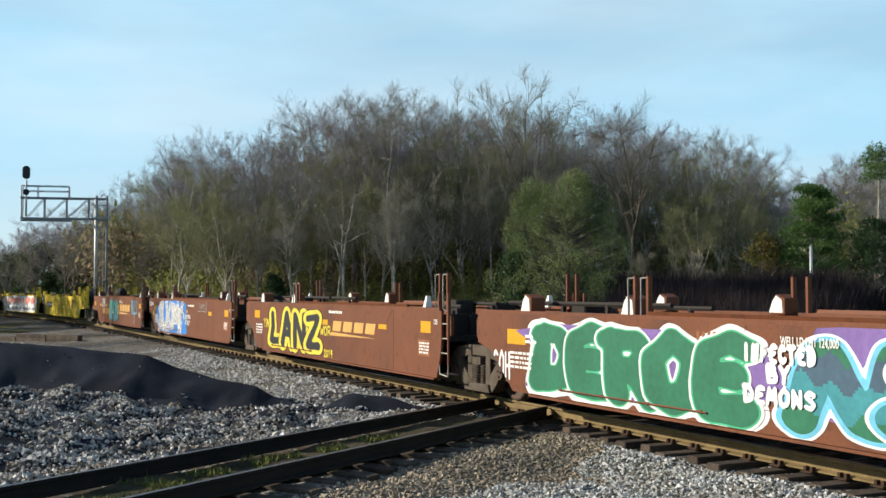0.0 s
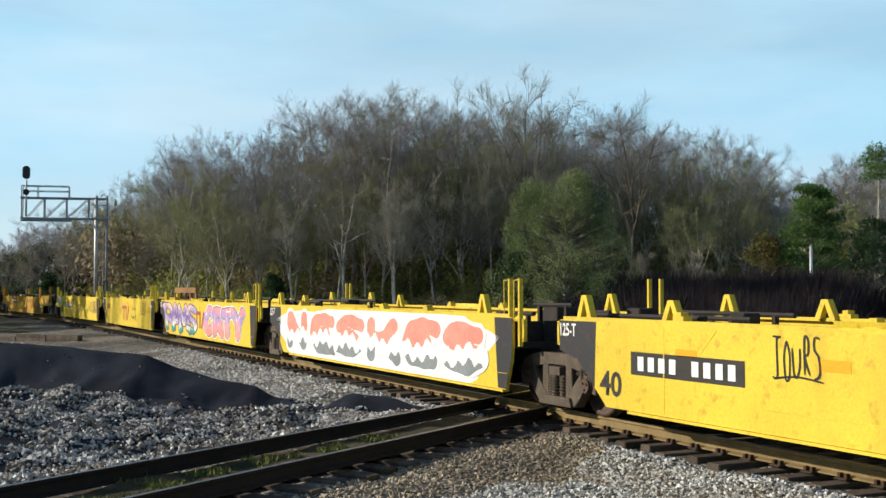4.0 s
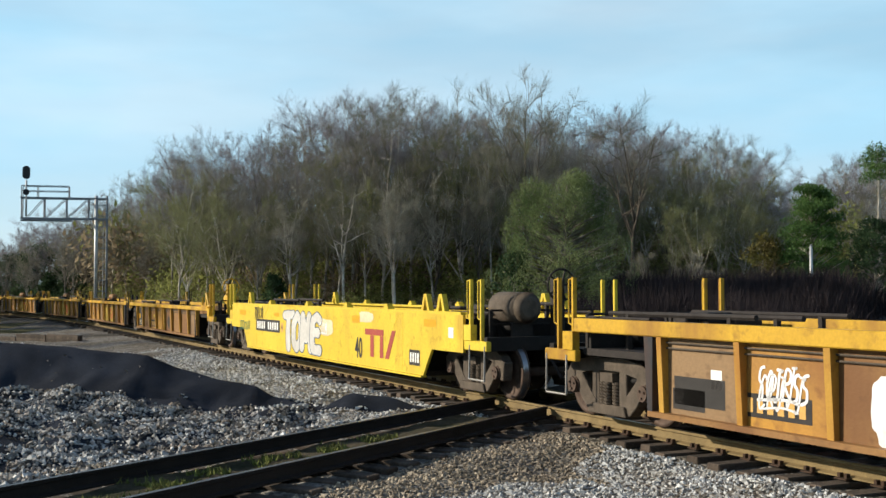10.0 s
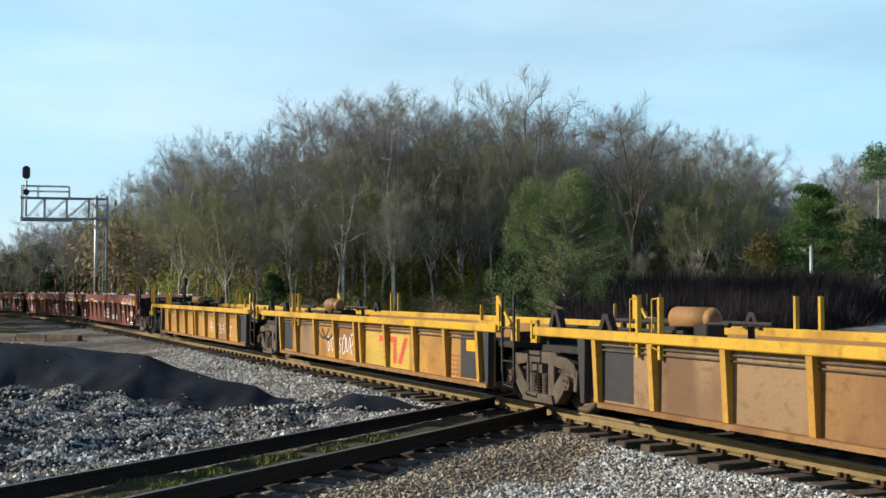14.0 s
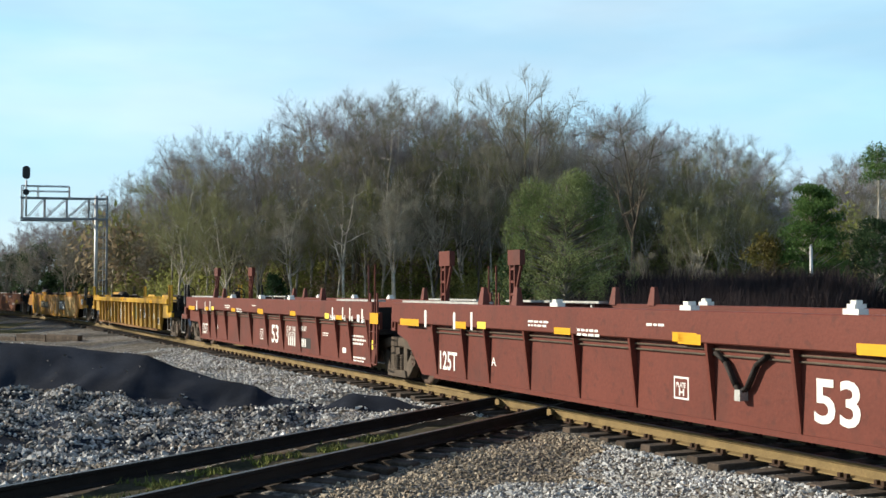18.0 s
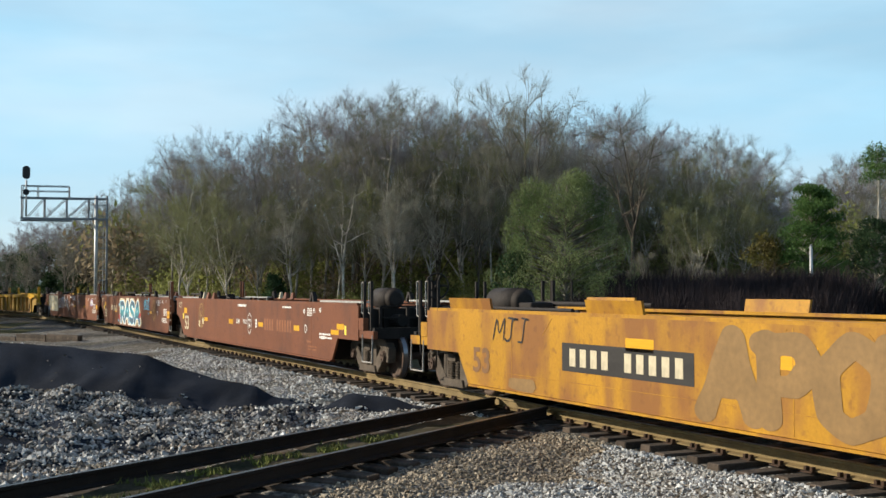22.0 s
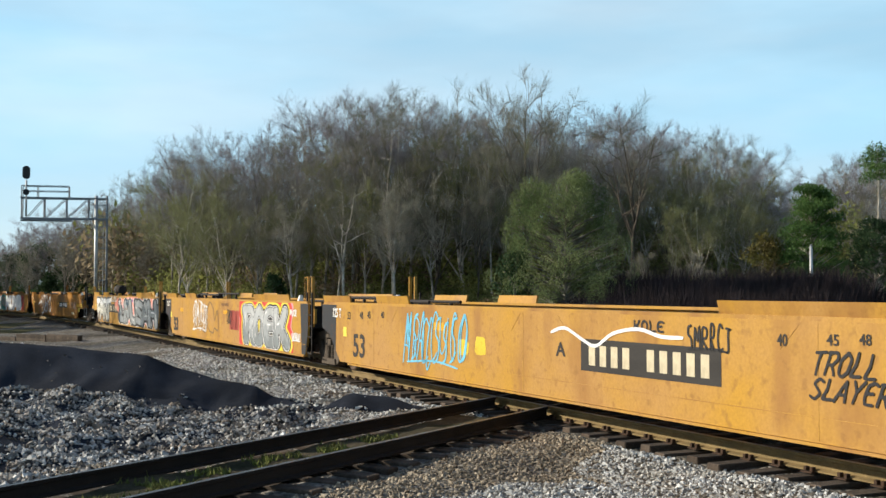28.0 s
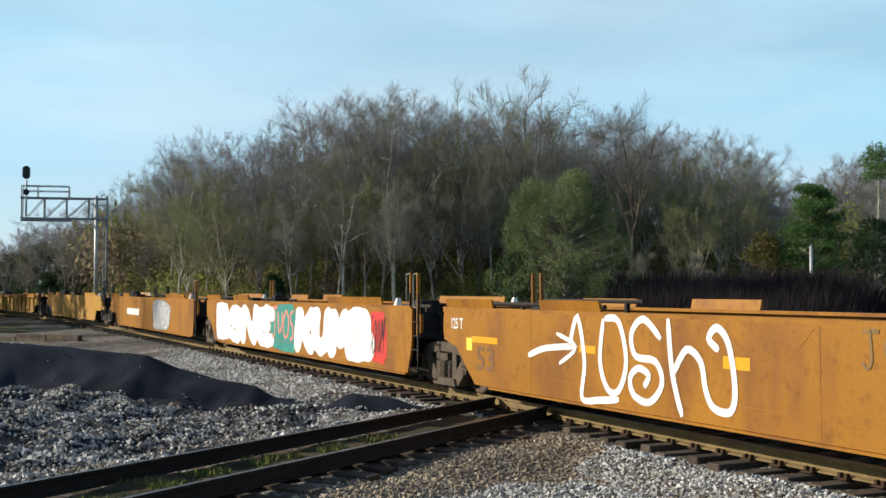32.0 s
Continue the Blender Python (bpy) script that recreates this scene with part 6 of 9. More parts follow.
T["A3"].logo(2.77, 1.06, 2.78, 0.31, M_GOLD, 1.5, inset=0, n=4, swoosh=True)
T["A3"].plate(6.69, 1.2, 0.48, 0.2, M_REFL, 0)
T["A3"].tag("RUES", 5.27, 1.12, 1.5, 0.66, 0.06, "sky", 45, 2)
T["A3"].scrawl(5.35, 0.65, 0.3, 0.47, SPRAY["sky"], 0.03, 46, 2, 0, 3)
T["A3"].plate(6.61, 0.81, 0.57, 0.29, M_GHOST, 0)
T["A3"].bars(6.61, 0.81, 0.43, 0.22, 4, M_WHITE, 1.5, inset=0, seed=48)
T["A3"].plate(-2.79, 1.13, 0.46, 0.11, M_REFL, 0)
T["A3"].plate(0.81, 1.12, 0.46, 0.12, M_REFL, 0)
T["A3"].plate(-4.81, 1.13, 0.5, 0.12, M_REFL, 0)
T["A3"].plate(-6.78, 1.17, 0.45, 0.2, M_REFL, 0)
T["A3"].tag("DEMOS", -3.72, 1.25, 1.17, 0.45, 0.05, "white", 53, 3)
T["A3"].number_bars(-2.96, 0.83, 2.31, 0.28, M_GOLD, 10, 1.5, inset=0)
T["A3"].plate(0.87, 0.87, 0.32, 0.26, M_WHITE, 0)
T["A3"].plate(0.87, 0.87, 0.26, 0.21, M_BRN, 0.5)
T["A3"].text("H", 0.87, 0.85, 0.14, M_WHITE, 2, offset=0.003, inset=0, sx=1.43)
T["A3"].text("WELL LD LMT 124,000", 1.62, 1.34, 0.17, M_WHITE, 2, offset=0.003, inset=0, sx=0.6)
T["A3"].text("A", -0.57, 0.86, 0.27, M_WHITE, 8, offset=0.005, inset=0, sx=1.05)
T["Y1"].plate(-4.63, 0.93, 2.32, 0.31, M_INK, 0, inset=0)
T["Y1"].number_bars(-4.63, 0.93, 2.09, 0.19, M_WHITE, 9, 1.5, inset=0)
T["Y1"].plate(-4.58, 1.12, 0.44, 0.09, M_REFL, 0)
T["Y1"].plate(0.91, 1.1, 0.54, 0.12, M_REFL, 0)
T["Y1"].plate(3.23, 1.08, 0.47, 0.13, M_REFL, 0)
T["Y1"].plate(6.5, 1.05, 0.47, 0.22, M_REFL, 0)
T["Y1"].plate(-2.05, 1.11, 0.47, 0.13, M_REFL, 0)
T["Y1"].scrawl(-2.61, 1.16, 0.78, 0.47, SPRAY["black"], 0.025, 67, 5, 0, 3)
T["Y1"].scrawl(1.03, 0.85, 3.68, 0.29, SPRAY["black"], 0.02, 68, 8, 0, 3)
T["Y1"].scrawl(4.44, 1.07, 1.06, 0.59, SPRAY["black"], 0.035, 69, 6, 0, 3)
T["Y1"].stroke([(0.00, 0.00), (0.22, -0.27), (0.28, -0.50), (0.44, -0.04)], 4.49, 1.06, 0.03, SPRAY["black"], 3)
T["Y1"].stroke([(0.00, 0.00), (0.29, -0.26)], 3.46, 0.99, 0.06, SPRAY["red"], 3)
T["Y1"].stroke([(0.00, 0.00), (-0.29, -0.30)], 3.75, 1.01, 0.06, SPRAY["blue"], 3)
T["Y1"].bars(5.42, 0.55, 0.62, 0.36, 5, M_FADEINK, 1.5, inset=0, seed=73)
T["Y1"].text("40", -6.28, 0.62, 0.47, M_INK, 2, offset=0.009, inset=0, sx=1.15)
T["Y1"].plate(7.01, 1.13, 0.33, 0.25, M_INK, 0, inset=0)
T["Y1"].number_bars(7.01, 1.13, 0.3, 0.16, M_WHITE, 4, 1.5, inset=0)
T["Y1"].plate(5.97, 0.65, 0.23, 0.18, M_WHITE, 0)
T["Y2"].blob(0.26, 0.81, 12.07, 1.39, SPRAY["white"], 0.5, 78, inset=0)
T["Y2"].graf("NESKES", 0.31, 0.93, 11.6, 1.25, 0.15, ((0.07, "white"),), ("slate", "white", "salmon", "salmon"), (), 79, 1.2)
T["Y3"].graf("RAMS", -3.3, 0.88, 5.3, 1.26, 0.1, ((0.04, "navy"),), ("teal", "bone", "lilac", "purple", "lilac", "peach"), (), 83, 1.2, lap=1.6, shine="white", tilt=-0.45, nib=2.0)
T["Y3"].logo(-0.08, 0.88, 1.51, 0.58, M_MAROON, 1.2, inset=0, n=3)
T["Y3"].graf("CRTY", 3.2, 0.88, 5.0, 1.26, 0.16, ((0.06, "white"), (0.03, "navy")), ("salmon", "pink", "lilac", "pink"), (), 85, 1.2, lap=1.45, shine="white", nib=1.7)
T["Y3"].plate(-3.75, 1.12, 0.47, 0.08, M_REFL, 0)
T["Y3"].plate(1.64, 1.11, 0.47, 0.11, M_REFL, 0)
T["Y3"].plate(3.79, 1.11, 0.46, 0.12, M_REFL, 0)
T["Y4"].plate(-5.81, 1.04, 0.44, 0.2, M_REFL, 0)
T["Y4"].plate(-3.72, 1.08, 0.48, 0.11, M_REFL, 0)
T["Y4"].plate(-1.4, 1.07, 0.46, 0.11, M_REFL, 0)
T["Y4"].plate(1.6, 1.09, 0.49, 0.12, M_REFL, 0)
T["Y4"].text("E", -1.39, 0.92, 0.33, M_INK, 2, offset=0.007, inset=0, sx=0.81)
T["Y4"].logo(0.22, 0.84, 1.91, 0.67, M_MAROON, 1.5, inset=0, n=3)
T["Y4"].scrawl(-5.03, 1.13, 1.01, 0.26, SPRAY["black"], 0.025, 95, 6, 0, 3)
T["Y4"].scrawl(2.29, 0.68, 1.36, 0.2, SPRAY["black"], 0.02, 96, 7, 0, 3)
T["Y4"].scrawl(2.42, 1.08, 0.97, 0.12, SPRAY["black"], 0.02, 97, 4, 0, 3)
T["Y4"].text("40", -5.73, 0.68, 0.59, M_INK, 2, offset=0.012, inset=0, sx=0.86)
T["Y4"].scrawl(4.74, 1.09, 1.39, 0.55, SPRAY["black"], 0.02, 99, 7, 0, 3)
T["Y4"].plate(5.92, 1.02, 0.49, 0.27, M_REFL, 0)
T["Y4"].bars(6.54, 1.22, 0.36, 0.1, 3, M_WHITE, 1.5, inset=0, seed=101)
T["Y5"].text("40", -5.24, 0.73, 0.56, M_INK, 2, offset=0.011, inset=0, sx=1.15)
T["Y5"].plate(-2.61, 0.98, 2.42, 0.3, M_INK, 0, inset=0)
T["Y5"].number_bars(-2.61, 0.98, 2.18, 0.19, M_WHITE, 10, 1.5, inset=0)
T["Y5"].scrawl(-0.64, 1.09, 0.95, 0.54, SPRAY["black"], 0.03, 105, 5, 0, 3)
T["Y5"].scrawl(0.78, 0.58, 2.78, 0.47, SPRAY["black"], 0.018, 106, 6, 0, 3)
T["Y5"].plate(-2.64, 1.15, 0.5, 0.09, M_REFL, 0)
T["Y5"].plate(2.16, 1.11, 0.48, 0.1, M_REFL, 0)
T["Y5"].plate(4.38, 1.11, 0.44, 0.11, M_REFL, 0)
T["Y5"].plate(6.61, 1.05, 0.49, 0.22, M_REFL, 0)
T["Y5"].stroke([(0.00, 0.00), (0.31, -0.24)], 4.55, 0.99, 0.06, SPRAY["red"], 3)
T["Y5"].stroke([(0.00, 0.00), (-0.31, -0.28)], 4.86, 1.01, 0.06, SPRAY["blue"], 3)
T["Y5"].scrawl(5.7, 0.97, 1.48, 0.7, SPRAY["navy"], 0.03, 113, 7, 0, 3)
T["Y5"].bars(6.5, 0.77, 0.52, 0.25, 4, M_FADEINK, 1.5, inset=0, seed=114)
T["Y5"].plate(7.04, 0.69, 0.19, 0.19, M_WHITE, 0)
T["Y5"].scrawl(-4.43, 1.06, 1.06, 0.4, SPRAY["black"], 0.02, 116, 7, 0, 3)
T["Y5"].blob(-6.26, 1.2, 0.88, 0.51, SPRAY["sky"], 0.4, 117, inset=0)
T["Y5"].plate(-6.47, 1.08, 0.48, 0.24, M_REFL, 0)
T["Y5"].text("LD LMT 119800 PER UNIT", 0.99, 1.01, 0.14, M_FADEINK, 2, offset=0.003, inset=0, sx=0.6)
T["Y6"].plate(-3.71, 1.13, 2.18, 0.24, M_INK, 0, inset=0)
T["Y6"].number_bars(-3.71, 1.13, 1.96, 0.15, M_WHITE, 9, 1.5, inset=0)
T["Y6"].plate(-3.54, 0.82, 0.63, 0.15, M_REFL, 0)
T["Y6"].plate(-1.36, 0.81, 0.53, 0.11, M_REFL, 0)
T["Y6"].plate(1.24, 0.82, 0.6, 0.12, M_REFL, 0)
T["Y6"].plate(4.14, 0.81, 0.64, 0.15, M_REFL, 0)
T["Y6"].plate(6.44, 1.09, 0.56, 0.21, M_REFL, 0)
T["Y6"].plate(-6.31, 1.03, 0.69, 0.24, M_REFL, 0)
for dx in (0.95, 3.05):
    T["Y6"].stroke([(0.0, -0.12), (0.2, 0.16), (0.26, -0.1), (0.46, 0.17), (0.52, -0.1), (0.72, 0.02), (0.78, -0.1), (0.95, 0.0), (1.0, -0.08), (1.25, 0.18), (1.2, -0.1), (1.38, 0.03), (1.5, -0.02), (1.9, 0.1), (2.05, 0.0), (1.75, -0.08), (1.45, -0.02)], dx, 1.13, 0.028, SPRAY["black"], 3)
T["Y6"].blob(3.29, 0.7, 1.61, 0.35, M_ORR, 0.5, 129, inset=0)
T["Y6"].plate(3.61, 0.53, 1.07, 0.17, M_YEL, 1.2)
T["Y6"].text("40", 5.26, 0.65, 0.56, M_INK, 2, offset=0.011, inset=0, sx=0.83)
T["Y6"].plate(6.2, 0.73, 0.55, 0.27, M_INK, 0, inset=0)
T["Y6"].number_bars(6.2, 0.73, 0.5, 0.17, M_WHITE, 4, 1.5, inset=0)
T["Y6"].plate(7.53, 1.1, 0.18, 0.2, M_WHITE, 0)
T["Y6"].text("LD LMT 100300", 0.02, 0.94, 0.16, M_FADEINK, 2, offset=0.003, inset=0, sx=0.6)
T["Y7"].plate(1.72, 0.57, 2.41, 0.73, M_INK, 0, inset=0.13)
T["Y7"].logo(1.74, 0.57, 2.14, 0.53, M_CREAM, 1.5, inset=0.13, n=3)
T["Y7"].text("40", -0.81, 0.7, 0.63, M_INK, 2, offset=0.013, inset=0.13, sx=0.73)
T["Y7"].blob(-1.94, 0.67, 0.71, 0.75, SPRAY["white"], 1, 139, inset=0.13)
T["Y7"].scrawl(-3.62, 0.79, 0.76, 0.5, SPRAY["white"], 0.03, 140, 5, 0.13, 3)
T["Y7"].plate(5.35, 0.81, 0.22, 0.26, M_WHITE, 0, inset=0.13)
T["Y7"].plate(4.16, 0.58, 0.49, 0.28, M_INK, 0, inset=0.13)
T["Y7"].plate(2.66, 1.37, 0.7, 0.12, M_REFL, 0)
T["Y7"].plate(5.09, 1.3, 0.76, 0.13, M_REFL, 0)
T["Y7"].plate(-3.73, 0.57, 1.16, 0.28, M_INK, 0, inset=0.13)
T["Y7"].number_bars(-3.73, 0.57, 1.04, 0.17, M_GOLD, 6, 1.5, inset=0.13)
T["Y7"].scrawl(-3.6, 0.84, 0.86, 0.4, SPRAY["white"], 0.04, 147, 6, 0.13, 3)
T["Y7"].plate(-4.78, 0.81, 0.21, 0.24, M_WHITE, 0, inset=0.13)
T["Y7"].plate(-5.33, 0.52, 0.65, 0.27, M_INK, 0, inset=0.13)
T["Y7"].plate(-5.12, 0.63, 1.01, 0.36, M_INK, 0, inset=0.13)
T["Y8"].plate(-4.24, 0.93, 2.35, 0.33, M_INK, 0, inset=0)
T["Y8"].number_bars(-4.24, 0.93, 2.12, 0.2, M_WHITE, 10, 1.5, inset=0)
T["Y8"].graf("TOME", -1.18, 0.85, 2.95, 1.22, 0.115, ((0.025, "navy"),), ("pale",), (), 153, 1.0, lap=1.42, foot=0.1, nib=1.5)
T["Y8"].scrawl(-5.11, 1.27, 0.87, 0.36, SPRAY["black"], 0.03, 154, 7, 0, 3)
T["Y8"].scrawl(-6.58, 0.88, 1.15, 0.27, SPRAY["green"], 0.03, 155, 5, 0, 3)
T["Y8"].plate(-3.4, 1.25, 0.47, 0.1, M_REFL, 0)
T["Y8"].plate(-6.85, 1.25, 0.7, 0.14, M_REFL, 0)
T["Y8"].plate(-2.86, 0.92, 0.22, 0.24, M_GOLD, 0)
T["Y8"].text("H", -2.86, 0.92, 0.13, M_INK, 2, offset=0.003, inset=0, sx=1.41)
T["Y8"].text("40", 2.89, 0.66, 0.61, M_INK, 2, offset=0.012, inset=0, sx=0.74)
T["Y8"].logo(4.14, 0.79, 1.73, 0.59, M_MAROON, 1.5, inset=0, n=3)
T["Y8"].plate(5.95, 0.6, 0.52, 0.3, M_INK, 0, inset=0)
T["Y8"].number_bars(5.95, 0.6, 0.47, 0.19, M_WHITE, 4, 1.5, inset=0)
T["Y8"].plate(2.71, 1.27, 0.5, 0.16, M_REFL, 0)
T["Y8"].plate(6.67, 1.29, 0.57, 0.14, M_REFL, 0)
T["Y8"].blob(0.74, 1.03, 0.86, 0.4, SPRAY["cream"], 1, 166, inset=0)
T["Y8"].blob(3.33, 1.33, 0.81, 0.23, SPRAY["cream"], 1, 167, inset=0)
T["Y8"].plate(7.6, 1.14, 0.21, 0.19, M_WHITE, 0)
T["Y8"].scrawl(0.5, 1.02, 0.59, 0.31, SPRAY["white"], 0.03, 169, 3, 0, 3)
T["Y1"].text("125-T", -7.42, 1.33, 0.26, M_WHITE, 3, offset=0.004, sx=0.75)
T["Y2"].text("125-T", -6.72, 1.33, 0.26, M_WHITE, 3, offset=0.004, sx=0.75)
T["Y3"].text("125-T", -6.79, 1.33, 0.26, M_WHITE, 3, offset=0.004, sx=0.75)
T["Y4"].text("125-T", -6.84, 1.33, 0.26, M_WHITE, 3, offset=0.004, sx=0.75)
T["Z1"].end_cells()
T["Z2"].end_cells()
T["Z3"].end_cells()
T["Z4"].end_cells()
T["Z5"].end_cells()
T["Z1"].bars(-3.29, 0.48, 2.91, 0.4, 1, M_FADEINK, 1.5, inset=0.13, seed=179)
T["Z1"].text("40", 0.59, 0.69, 0.63, M_INK, 2, offset=0.013, inset=0.13, sx=0.61)
T["Z1"].plate(-0.88, 1.27, 0.45, 0.10, M_REFL, 0)
T["Z1"].plate(0.02, 1.27, 0.46, 0.10, M_REFL, 0)
T["Z1"].text("125-T", -5.48, 0.51, 0.24, M_CREAM, 2, offset=0.005, inset=0.13, sx=0.88)
T["Z1"].plate(-5.79, 0.77, 0.49, 0.2, M_REFL, 1, inset=0.13)
T["Z1"].plate(-2.47, 0.53, 1.04, 0.28, M_INK, 0, inset=0.13)
T["Z1"].number_bars(-2.47, 0.53, 0.94, 0.17, M_GOLD, 6, 1.5, inset=0.13)
T["Z1"].text("40", 0.65, 0.64, 0.66, M_INK, 2, offset=0.013, inset=0.13, sx=0.63)
T["Z1"].plate(-2.28, 0.84, 0.39, 0.11, M_YEL, 0, inset=0.13)
T["Z2"].plate(1.67, 0.69, 2.7, 0.81, M_RSP, -0.5, inset=0.13)
T["Z2"].logo(2.05, 0.7, 1.51, 0.52, M_ROD, 1.5, inset=0.13, n=3)
T["Z2"].plate(5.63, 0.94, 0.37, 0.19, M_REFL, 1, inset=0.13)
T["Z2"].plate(5.92, 0.82, 0.15, 0.2, M_WHITE, 1, inset=0.13)
T["Z2"].bars(5.29, 0.61, 0.57, 0.4, 5, M_GHOST, 1.5, inset=0.13, seed=193)
T["Z3"].plate(1.71, 0.7, 2.8, 0.86, M_RSP, -0.5, inset=0.13)
T["Z3"].logo(2.08, 0.7, 1.52, 0.51, M_ROD, 1.5, inset=0.13, n=3)
T["Z3"].plate(5.67, 0.94, 0.35, 0.19, M_REFL, 1, inset=0.13)
T["Z3"].plate(5.98, 0.83, 0.18, 0.19, M_WHITE, 1, inset=0.13)
T["Z3"].bars(5.07, 0.55, 0.48, 0.37, 5, M_GHOST, 1.5, inset=0.13, seed=198)
T["Z4"].plate(1.77, 0.66, 2.47, 0.7, M_RSP, -0.5, inset=0.13)
T["Z4"].logo(2.17, 0.68, 1.54, 0.54, M_ROD, 1.5, inset=0.13, n=3)
T["Z4"].plate(5.79, 0.93, 0.39, 0.2, M_REFL, 1, inset=0.13)
T["Z4"].plate(6.1, 0.83, 0.18, 0.19, M_WHITE, 1, inset=0.13)
T["Z4"].bars(5.14, 0.55, 0.35, 0.42, 5, M_GHOST, 1.5, inset=0.13, seed=203)
T["Z2"].text("40", -3.69, 0.67, 0.69, M_INK, 2, offset=0.014, inset=0.13, sx=0.68)
T["Z2"].text("125-T", -5.05, 0.53, 0.26, M_CREAM, 2, offset=0.005, inset=0.13, sx=0.83)
T["Z2"].plate(-4.15, 1.27, 0.55, 0.10, M_REFL, 0)
T["Z2"].plate(-0.95, 1.27, 0.47, 0.10, M_REFL, 0)
T["Z2"].stroke([(0.00, 0.00), (0.25, -0.07), (0.43, -0.27), (0.55, -0.27), (0.73, -0.12), (0.90, 0.02)], -2.59, 1.06, 0.06, SPRAY["black"], -20)
T["Z4"].scrawl(-1.04, 0.65, 1.78, 0.46, SPRAY["white"], 0.03, 209, 7, 0.13, 3)
T["Z4"].stroke([(0.00, 0.00), (0.26, -0.22), (0.50, -0.27), (0.70, -0.18), (0.89, -0.02)], -2.44, 1.04, 0.06, SPRAY["black"], -20)
T["Z5"].scrawl(3.48, 0.64, 2.97, 0.36, SPRAY["white"], 0.03, 211, 7, 0.13, 3)
T["Z4"].plate(1.35, 1.27, 0.56, 0.10, M_REFL, 0)
T["Z4"].plate(3.33, 1.27, 0.46, 0.10, M_REFL, 0)
T["Z4"].plate(5.53, 1.27, 0.49, 0.10, M_REFL, 0)
T["Z3"].plate(2.33, 1.27, 0.42, 0.09, M_REFL, 0)
T["Z3"].plate(3.98, 1.27, 0.43, 0.10, M_REFL, 0)
T["Z3"].plate(5.42, 1.27, 0.47, 0.10, M_REFL, 0)
T["Z2"].plate(1.24, 1.27, 0.49, 0.10, M_REFL, 0)
T["Z2"].plate(3.5, 1.27, 0.5, 0.10, M_REFL, 0)
T["Z5"].plate(-4.6, 1.27, 1.4, 0.10, M_REFL, 0)
T["R1"].text("125T", -7.08, 0.61, 0.47, M_WHITE, 2, offset=0.009, inset=0.13, sx=0.81)
T["R2"].text("125T", -6.83, 0.61, 0.47, M_WHITE, 2, offset=0.009, inset=0.13, sx=0.81)
T["R3"].text("125T", -6.78, 0.61, 0.47, M_WHITE, 2, offset=0.009, inset=0.13, sx=0.81)
T["R1"].text("53", 1.16, 0.72, 0.67, M_WHITE, 2, offset=0.013, inset=0.13, sx=1.09)
T["R2"].text("53", 2.91, 0.72, 0.67, M_WHITE, 2, offset=0.013, inset=0.13, sx=1.09)
T["R3"].text("53", 1.6, 0.72, 0.67, M_WHITE, 2, offset=0.013, inset=0.13, sx=1.09)
T["R1"].plate(6.38, 1.36, 0.08, 0.29, M_WHITE, 0)
T["R2"].plate(6.63, 1.36, 0.08, 0.29, M_WHITE, 0)
T["R3"].plate(6.68, 1.36, 0.08, 0.29, M_WHITE, 0)
T["R1"].plate(7.08, 1.38, 0.07, 0.27, M_WHITE, 0)
T["R2"].plate(7.33, 1.38, 0.07, 0.27, M_WHITE, 0)
T["R3"].plate(7.38, 1.38, 0.07, 0.27, M_WHITE, 0)
T["R1"].plate(7.55, 1.37, 0.07, 0.28, M_WHITE, 0)
T["R2"].plate(7.8, 1.37, 0.07, 0.28, M_WHITE, 0)
T["R3"].plate(7.85, 1.37, 0.07, 0.28, M_WHITE, 0)
T["R1"].plate(8.32, 1.35, 0.08, 0.3, M_WHITE, 0)
T["R2"].plate(8.57, 1.35, 0.08, 0.3, M_WHITE, 0)
T["R3"].plate(8.62, 1.35, 0.08, 0.3, M_WHITE, 0)
T["R1"].text("20", 6.26, 1.27, 0.16, M_WHITE, 2, offset=0.003, inset=0, sx=0.89)
T["R2"].text("20", 6.51, 1.27, 0.16, M_WHITE, 2, offset=0.003, inset=0, sx=0.89)
T["R3"].text("20", 6.56, 1.27, 0.16, M_WHITE, 2, offset=0.003, inset=0, sx=0.89)
T["R1"].text("40", 6.52, 1.27, 0.16, M_WHITE, 2, offset=0.003, inset=0, sx=0.89)
T["R2"].text("40", 6.77, 1.27, 0.16, M_WHITE, 2, offset=0.003, inset=0, sx=0.89)
T["R3"].text("40", 6.82, 1.27, 0.16, M_WHITE, 2, offset=0.003, inset=0, sx=0.89)
T["R1"].text("45", 7.22, 1.28, 0.16, M_WHITE, 2, offset=0.003, inset=0, sx=0.89)
T["R2"].text("45", 7.47, 1.28, 0.16, M_WHITE, 2, offset=0.003, inset=0, sx=0.89)
T["R3"].text("45", 7.52, 1.28, 0.16, M_WHITE, 2, offset=0.003, inset=0, sx=0.89)
T["R1"].text("48", 7.69, 1.28, 0.16, M_WHITE, 2, offset=0.003, inset=0, sx=0.83)
T["R2"].text("48", 7.94, 1.28, 0.16, M_WHITE, 2, offset=0.003, inset=0, sx=0.83)
T["R3"].text("48", 7.99, 1.28, 0.16, M_WHITE, 2, offset=0.003, inset=0, sx=0.83)
T["R1"].text("53", 8.43, 1.27, 0.16, M_WHITE, 2, offset=0.003, inset=0, sx=0.62)
T["R2"].text("53", 8.68, 1.27, 0.16, M_WHITE, 2, offset=0.003, inset=0, sx=0.62)
T["R3"].text("53", 8.73, 1.27, 0.16, M_WHITE, 2, offset=0.003, inset=0, sx=0.62)
T["R1"].plate(6.82, 1.28, 0.42, 0.1, M_REFL, 0)
T["R2"].plate(7.07, 1.28, 0.42, 0.1, M_REFL, 0)
